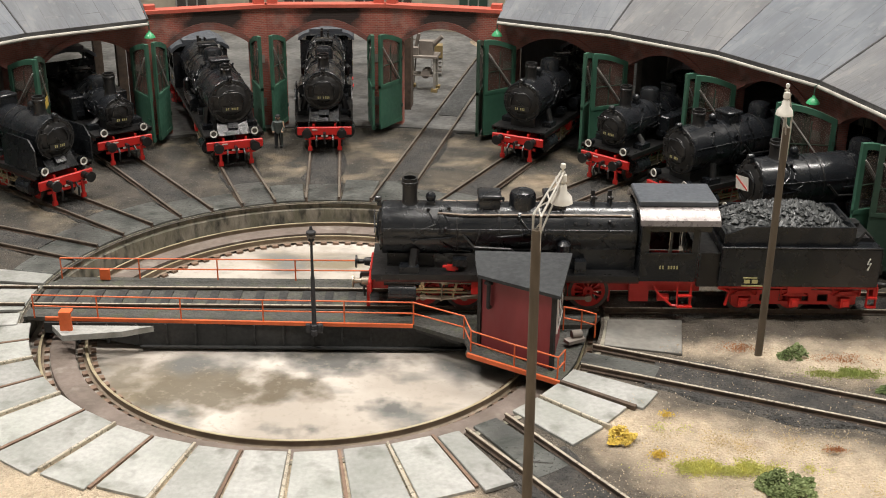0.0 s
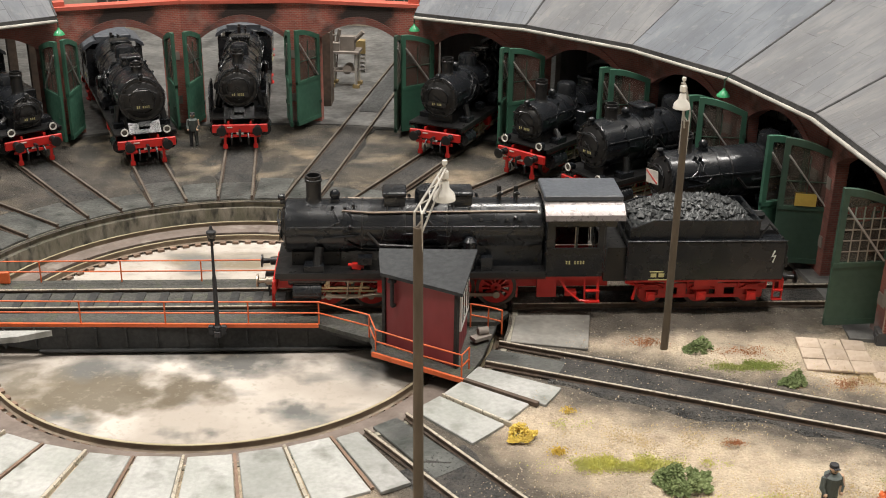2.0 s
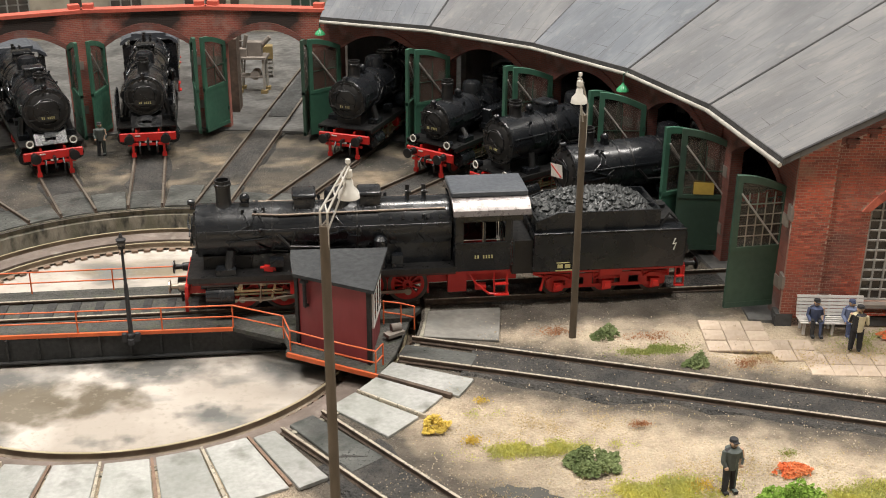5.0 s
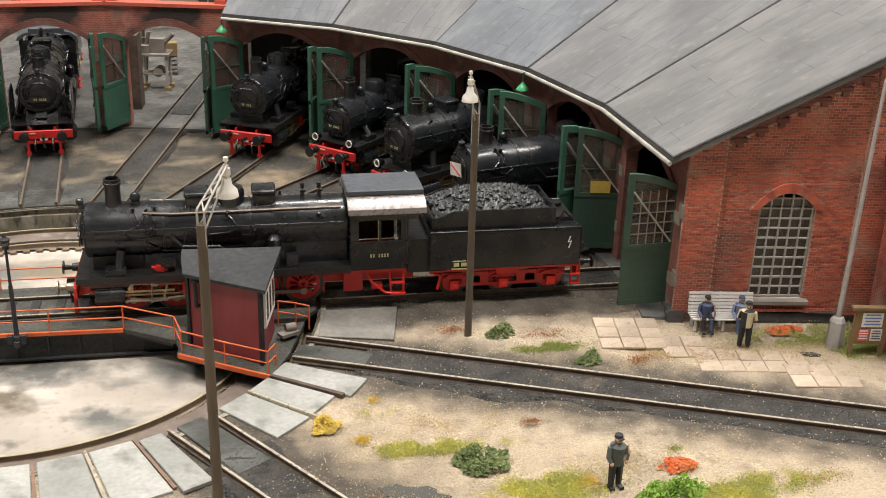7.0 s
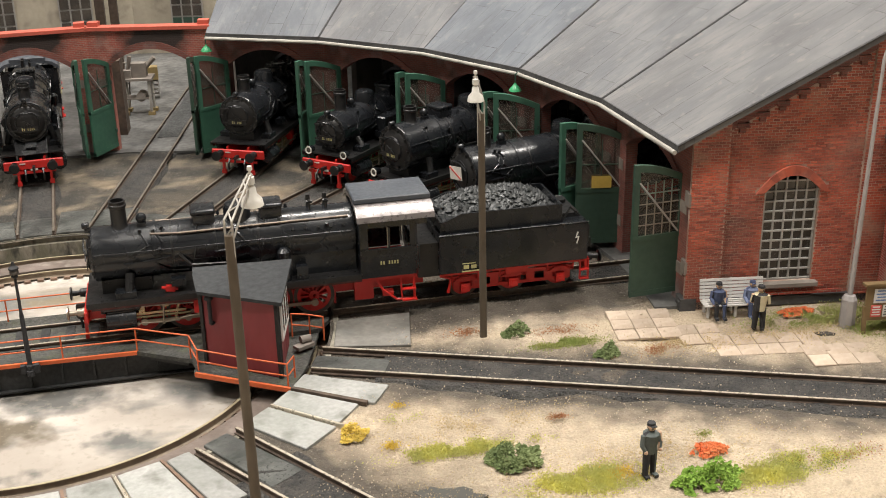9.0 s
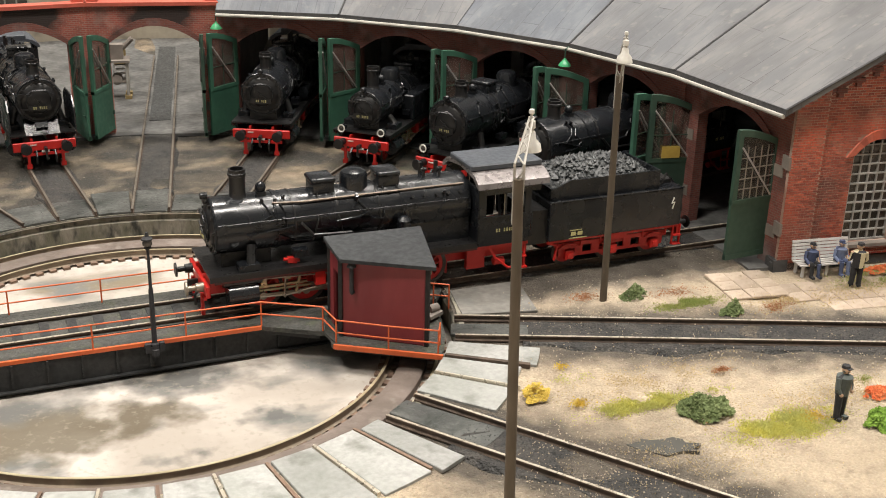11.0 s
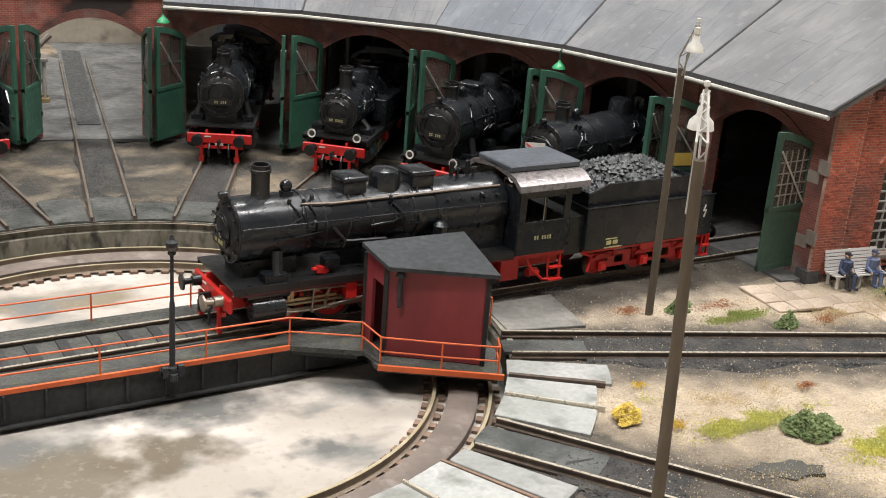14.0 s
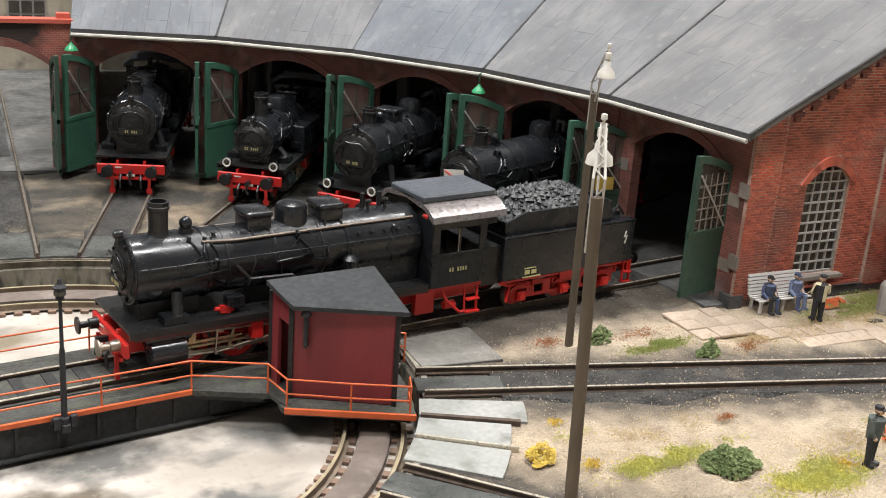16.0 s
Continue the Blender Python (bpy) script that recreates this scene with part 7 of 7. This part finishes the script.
clump("flower_patch", "orange-red flower patch by the wall", "flowers", 26.9, -5.2, 0.85, 0.35, 0.28, 1500, 0.045, FLOWER_R, "flower patches")


def flock(name, label, spots, material, leaf=0.038, thick=2.2):
    """Loose flock scattered in soft-edged patches."""
    rnd = random.Random(len(name) + len(spots) * 13)
    vs, fs = [], []
    for x, y, rx_, ry_, n in spots:
        for _ in range(int(n * thick)):
            px, py = rnd.gauss(0, rx_ * 0.52), rnd.gauss(0, ry_ * 0.52)
            if noise.noise(Vector((px * 1.3 + x, py * 1.3 + y, 2.0))) < rnd.gauss(-0.1, 0.16):
                continue
            c = Vector((x + px, y + py, rnd.uniform(-0.03, 0.07)))
            r = leaf * rnd.uniform(0.5, 1.5)
            t1 = Vector((rnd.uniform(-0.5, 0.5), rnd.uniform(-0.5, 0.5), 1)).normalized()
            t2 = Vector((rnd.uniform(-1, 1), rnd.uniform(-1, 1), 0.1)).normalized()
            b = len(vs)
            vs += [c - t2 * r, c + t2 * r, c + t1 * r * 1.6]
            fs.append((b, b + 1, b + 2))
    me = bpy.data.meshes.new(name)
    me.from_pydata([v * U for v in vs], [], fs)
    me.materials.append(material)
    return tagged(new(name, me), label, "ground cover", kind="stuff")


flock("moss", "yellow-green flock tufts on the ground", [(12.7, -10.9, 1.5, 0.36, 2600), (15.9, -13.4, 1.5, 0.6, 5600), (15.4, -10.9, 0.35, 0.2, 260), (20.9, -14.4, 1.3, 0.5, 2600), (11.5, -8.7, 0.5, 0.3, 200), (22.5, -13.9, 1.5, 0.4, 900), (-9.5, -16.5, 1.4, 0.8, 900)], MOSS, 0.024, 4.0)
flock("yellow_flowers", "bright yellow flower flock beside the slabs", [(11.6, -8.0, 0.22, 0.18, 160), (10.9, -10.2, 0.3, 0.2, 160), (17.2, -13.3, 0.6, 0.3, 500)], FLOWER_Y, 0.028, 2.6)
clump("flower_patch", "mustard yellow flower tuft beside the slabs", "flowers", 9.95, -9.35, 0.62, 0.42, 0.42, 3600, 0.032, FLOWER_Y, "flower patches")
flock("grass", "short green flock grass", [(18.0, -5.3, 1.1, 0.32, 2600), (27.5, -5.6, 2.2, 0.7, 6200), (29.0, -7.0, 0.9, 0.6, 2600), (22.0, -14.2, 1.2, 0.5, 900), (20.0, -12.0, 0.3, 0.2, 150), (-7.5, -17.0, 1.5, 0.8, 900)], MOSS_GREEN, 0.024)
flock("dry_grass", "straw-coloured flock and sawdust", [(13.5, -9.6, 3.0, 0.8, 1500), (18.5, -12.5, 3.4, 1.0, 1800), (22, -6.5, 3.0, 0.8, 1000), (21.5, -6.2, 0.6, 0.4, 300), (12, -14, 3, 2, 1200), (26, -6.5, 3, 1, 1500)], STRAW, 0.02)
flock("rust_flock", "rusty orange flock bits", [(15.0, -3.5, 0.7, 0.35, 360), (18.2, -4.3, 1.1, 0.4, 420), (21.0, -6.6, 0.7, 0.35, 420), (16.2, -9.9, 0.3, 0.15, 260), (23.5, -14.0, 1.5, 0.4, 300)], RUST_TUFT, 0.02)


# ---- gravel and coal crumbs ----
def crumbs(name, label, spots, material, lo, hi, seed):
    rnd = random.Random(seed)
    vs, fs = [], []
    for x0, y0, x1, y1, half, n in spots:
        d = Vector((x1 - x0, y1 - y0, 0))
        nn = Vector((-d.y, d.x, 0)).normalized()
        for _ in range(n):
            c = Vector((x0, y0, 0.03)) + d * rnd.random() + nn * rnd.gauss(0, half * 0.5)
            if c.x ** 2 + c.y ** 2 < 128 + rnd.uniform(0, 40):
                continue
            r = rnd.uniform(lo, hi)
            b = len(vs)
            for dx, dy, dz in ((1, 0, -0.3), (-0.5, 0.85, -0.3), (-0.5, -0.85, -0.3), (0, 0, 0.9)):
                j = r * rnd.uniform(0.6, 1.3)
                vs.append(c + Vector((dx * j, dy * j, dz * j)))
            fs += [(b, b + 1, b + 3), (b + 1, b + 2, b + 3), (b + 2, b, b + 3)]
    me = bpy.data.meshes.new(name)
    me.from_pydata([v * U for v in vs], [], fs)
    me.materials.append(material)
    return tagged(new(name, me), label, "gravel", kind="stuff")


radial = []
for a in TRACKS:
    (xa, ya), (xb, yb) = polar(11.5, a), polar(21, a)
    radial.append((xa, ya, xb, yb, 0.8, 330))
crumbs("coal_crumbs", "dark glossy coal crumbs along the tracks", radial + [(12, -5.3, 32, -13.6, 1.0, 600), (7, -10.2, 14, -20, 1.0, 350), (13.6, -0.6, 21, -0.6, 0.6, 250)], COAL, 0.014, 0.036, 5)
crumbs("wet_coal_crumbs", "glinting wet coal crumbs between the rails", radial + [(12, -5.4, 32, -13.7, 0.6, 1000), (7, -10.2, 14, -20, 0.7, 400), (13.6, -0.2, 22, -0.2, 0.8, 900)], COAL_WET, 0.014, 0.038, 15)
crumbs("gravel", "tan gravel grains on the yard ground", [(10, -9, 28, -14.5, 5.0, 2000), (12, -4, 28, -6.5, 2.2, 1200), (8, -12, 14, -18, 3, 1200)], mat("gravel_grain", (0.58, 0.48, 0.36), (0.34, 0.28, 0.21), 0.9, big=2), 0.015, 0.036, 6)

# puddles
for x, y, rx_, ry_ in ((12.0, -13.1, 0.95, 0.4), (27.0, -6.9, 0.35, 0.12)):
    bm = bmesh.new()
    pts = [(rx_ * math.cos(k * 0.3142) * (1 + 0.2 * math.sin(k * 2.2)), ry_ * math.sin(k * 0.3142) * (1 + 0.25 * math.cos(k * 1.7))) for k in range(20)]
    prism(bm, pts, -0.2, 0.0)
    pd = part("puddle", bm, WATER)
    pd.matrix_basis = at(x, y, 0, -20)
    tagged(pd, "small glossy puddle on the sand", "puddle", kind="structure")

# workshop stand inside the unroofed bay
stand = thing("machine_stand", "small grey machine stand with yellow feet on the shed floor", "machine", m=at(*polar(30.5, 83.2), 0.05, -10) @ Matrix.Scale(0.95, 4))
bm = bmesh.new()
for x, y in ((-0.8, -0.5), (0.8, -0.5), (-0.8, 0.5), (0.8, 0.5)):
    rod(bm, (x, y, 0), (x, y, 2.2), 0.09, seg=8)
pieces("leg", bm, GUTTER, stand)
bm = bmesh.new()
for x in (-1.25, -0.8):
    rod(bm, (x, 0.75, 0), (x + 0.3, 0.75, 3.4), 0.05, seg=6)
for k in range(7):
    rod(bm, (-1.2 + 0.04 * k, 0.75, 0.4 + 0.44 * k), (-0.75 + 0.04 * k, 0.75, 0.4 + 0.44 * k), 0.035, seg=6)
part("ladder", bm, STONE, stand, "leaning grey ladder")
bm = bmesh.new()
box(bm, (0, 0, 2.25), (2.0, 1.4, 0.14))
box(bm, (-0.5, -0.3, 2.55), (0.5, 0.4, 0.5))
rod(bm, (0.2, -0.4, 1.1), (0.2, 0.4, 1.1), 0.3, seg=12)
box(bm, (0, 0, 1.0), (1.6, 0.9, 0.08))
box(bm, (0.2, 0, 2.75), (0.9, 0.6, 0.9))
rod(bm, (-0.6, 0, 2.3), (-0.3, 0, 3.6), 0.12, seg=8)
rod(bm, (0.6, 0, 2.9), (1.2, 0, 3.5), 0.15, seg=8)
part("machine_head", bm, STONE, stand)
bm = bmesh.new()
for x, y in ((-0.8, -0.5), (0.8, -0.5), (-0.8, 0.5), (0.8, 0.5)):
    box(bm, (x, y, 0.1), (0.4, 0.4, 0.2))
pieces("foot", bm, OCHRE, stand)
locker = thing("tool_cupboard", "dull ochre tool cupboard with dark rack", "cupboard", m=at(*polar(34.0, 82.5), 0.05, 0) @ Matrix.Scale(0.8, 4))
bm = bmesh.new()
box(bm, (0, 0, 2.0), (0.9, 0.8, 1.0))
part("cabinet", bm, OCHRE, locker)
bm = bmesh.new()
for k in range(4):
    box(bm, (0, 0, 0.3 + 0.35 * k), (0.9, 0.8, 0.06))
for x in (-0.42, 0.42):
    for y in (-0.35, 0.35):
        box(bm, (x, y, 0.75), (0.06, 0.06, 1.5))
pieces("rack_bar", bm, WINFRAME, locker)
for a, r_, h in ((84.6, 26.5, 4.2),):
    bm = bmesh.new()
    box(bm, (0, 0, h / 2), (1.3, 1.0, h))
    ob = part("wardrobe", bm, RUST)
    ob.matrix_basis = at(*polar(r_, a), 0.045, a)
    tagged(ob, "tall brown wooden locker inside the shed", "locker")

# inspection pit in the empty bay: a flat strip, its shade put into the colour
bm = bmesh.new()
box(bm, (34.5, 0, 0.03), (19.0, 1.1, 0.06))
ip = part("pit_shade_strip", bm, COAL)
ip.matrix_basis = at(0, 0, 0.02, TRACKS[5])
tagged(ip, "flat dark strip for the shaded inspection pit between the rails", "inspection pit", kind="structure")

# ---- exhibition hall that closes the place ----
bm = bmesh.new()
box(bm, (0, 60, -87), (700, 700, 2))
tagged(part("floor", bm, HALLWALL), "grey hall floor", "floor", kind="structure")
bm = bmesh.new()
box(bm, (0, 60, 226), (700, 700, 4))
tagged(part("ceiling", bm, CEILING), "plain pale hall ceiling", "ceiling", kind="structure")
for nm, c, s in (("wall_north", (0, 410, 70), (700, 4, 312)), ("wall_south", (0, -290, 70), (700, 4, 312)), ("wall_east", (350, 60, 70), (4, 700, 312)), ("wall_west", (-350, 60, 70), (4, 700, 312))):
    bm = bmesh.new()
    box(bm, c, s)
    tagged(part(nm, bm, HALLWALL), "plain hall wall", "wall", kind="structure")
fx_ = thing("ceiling_lamp", "long rectangular ceiling lamp", "lamp", "hall lamps")
bm = bmesh.new()
box(bm, (0, 0, 3.0), (66, 24, 4))
part("housing", bm, GUTTER, fx_)
bm = bmesh.new()
box(bm, (0, 0, 0.6), (61, 19, 0.6))
part("diffuser", bm, GLOW, fx_, "glowing lamp diffuser")
for k, (lx, ly, power) in enumerate(LAMPS):
    m = pose(lx, ly, LAMP_Z)
    if k == 0:
        fx_.matrix_basis = m
    else:
        copy_thing(fx_, m)
for lx, ly, power in LAMPS:
    for s in (-0.25, 0.25):
        bm = bmesh.new()
        rod(bm, (0, 0, 0), (0, 0, 226 - LAMP_Z * 87 - 6), 0.6, seg=6)
        ob = part("suspension_rod", bm, GUTTER)
        ob.matrix_basis = pose(lx + s, ly, LAMP_Z + 5 * U)
        tagged(ob, "thin lamp suspension rod", "rod", "hall lamps")
# board under the layout
bm = bmesh.new()
lathe(bm, [(119, -0.4), (119, -8), (0, -8)], seg=48)
tagged(part("layout_board", bm, WOOD), "wooden board under the model ground", "table", kind="structure")


# ---- single bricks of the gable wall ----
def gable_bricks(limit=290):
    """Stretcher bond in front of the mortar; whole bricks by the shed mouth are parts, the rest one mesh."""
    course, pitch, gap, proud = 0.1, 0.25, 0.025, 0.016
    rnd = random.Random(41)
    bm = bmesh.new()
    box(bm, (0, 0, 0), (pitch - gap, 0.05, course - gap))
    first = part("brick", bm, BRICK_PIECE, end)
    whole, vs, fs = [], [], []
    panels = ((23.0, 24.3, 0.36, 0.02), (24.3, 29.2, 0.2, 0.36), (29.2, 30.6, 0.36, 0.02), (30.6, 33.8, 0.2, 0.36))
    for row in range(3, 125):
        z = -0.02 + row * course
        for x0, x1, face, drop in panels:
            x = x0 - pitch * (0.5 if row % 2 else 0.0)
            while x < x1:
                a, b = max(x + gap / 2, x0), min(x + pitch - gap / 2, x1)
                x += pitch
                spans = [(a, b)]
                over = WZS - 0.05 + (WZC + 0.4 - WZS) * max(0.0, 1 - ((0.5 * (a + b) - wc) / 1.38) ** 2)
                hole = 1.38 if z > WZS - 0.05 else 1.02
                if WZ0 - 0.18 < z < over + 0.04:
                    spans = [(a, min(b, wc - hole)), (max(a, wc + hole), b)]
                for lo, hi in spans:
                    if hi - lo < 0.04 or z + course > gable(0.5 * (lo + hi)) - drop:
                        continue
                    y = -face - proud + 0.025 + rnd.uniform(-0.006, 0.006)
                    if hi - lo > pitch - gap - 0.002 and len(whole) < limit and x < 25.6 and z < 4.6:
                        whole.append((0.5 * (lo + hi), y, z))
                        continue
                    n = len(vs)
                    h = 0.5 * (course - gap)
                    vs += [(lo, y - 0.025, z - h), (hi, y - 0.025, z - h), (hi, y - 0.025, z + h), (lo, y - 0.025, z + h), (lo, y + 0.03, z - h), (hi, y + 0.03, z - h), (hi, y + 0.03, z + h), (lo, y + 0.03, z + h)]
                    fs += [tuple(n + q for q in f) for f in ((0, 1, 2, 3), (0, 4, 5, 1), (1, 5, 6, 2), (2, 6, 7, 3), (3, 7, 4, 0))]
    for k, (x, y, z) in enumerate(whole):
        if k == 0:
            first.matrix_basis = at(x, y, z)
        else:
            part_at("brick", first.data, end, x, y, z)
    me = bpy.data.meshes.new("brick_facing")
    me.from_pydata([Vector(v) * U for v in vs], [], fs)
    me.materials.append(BRICK_PIECE)
    rest = new("brick_facing", me)
    rest.parent = end
    rest["kind"] = "stuff"


gable_bricks()
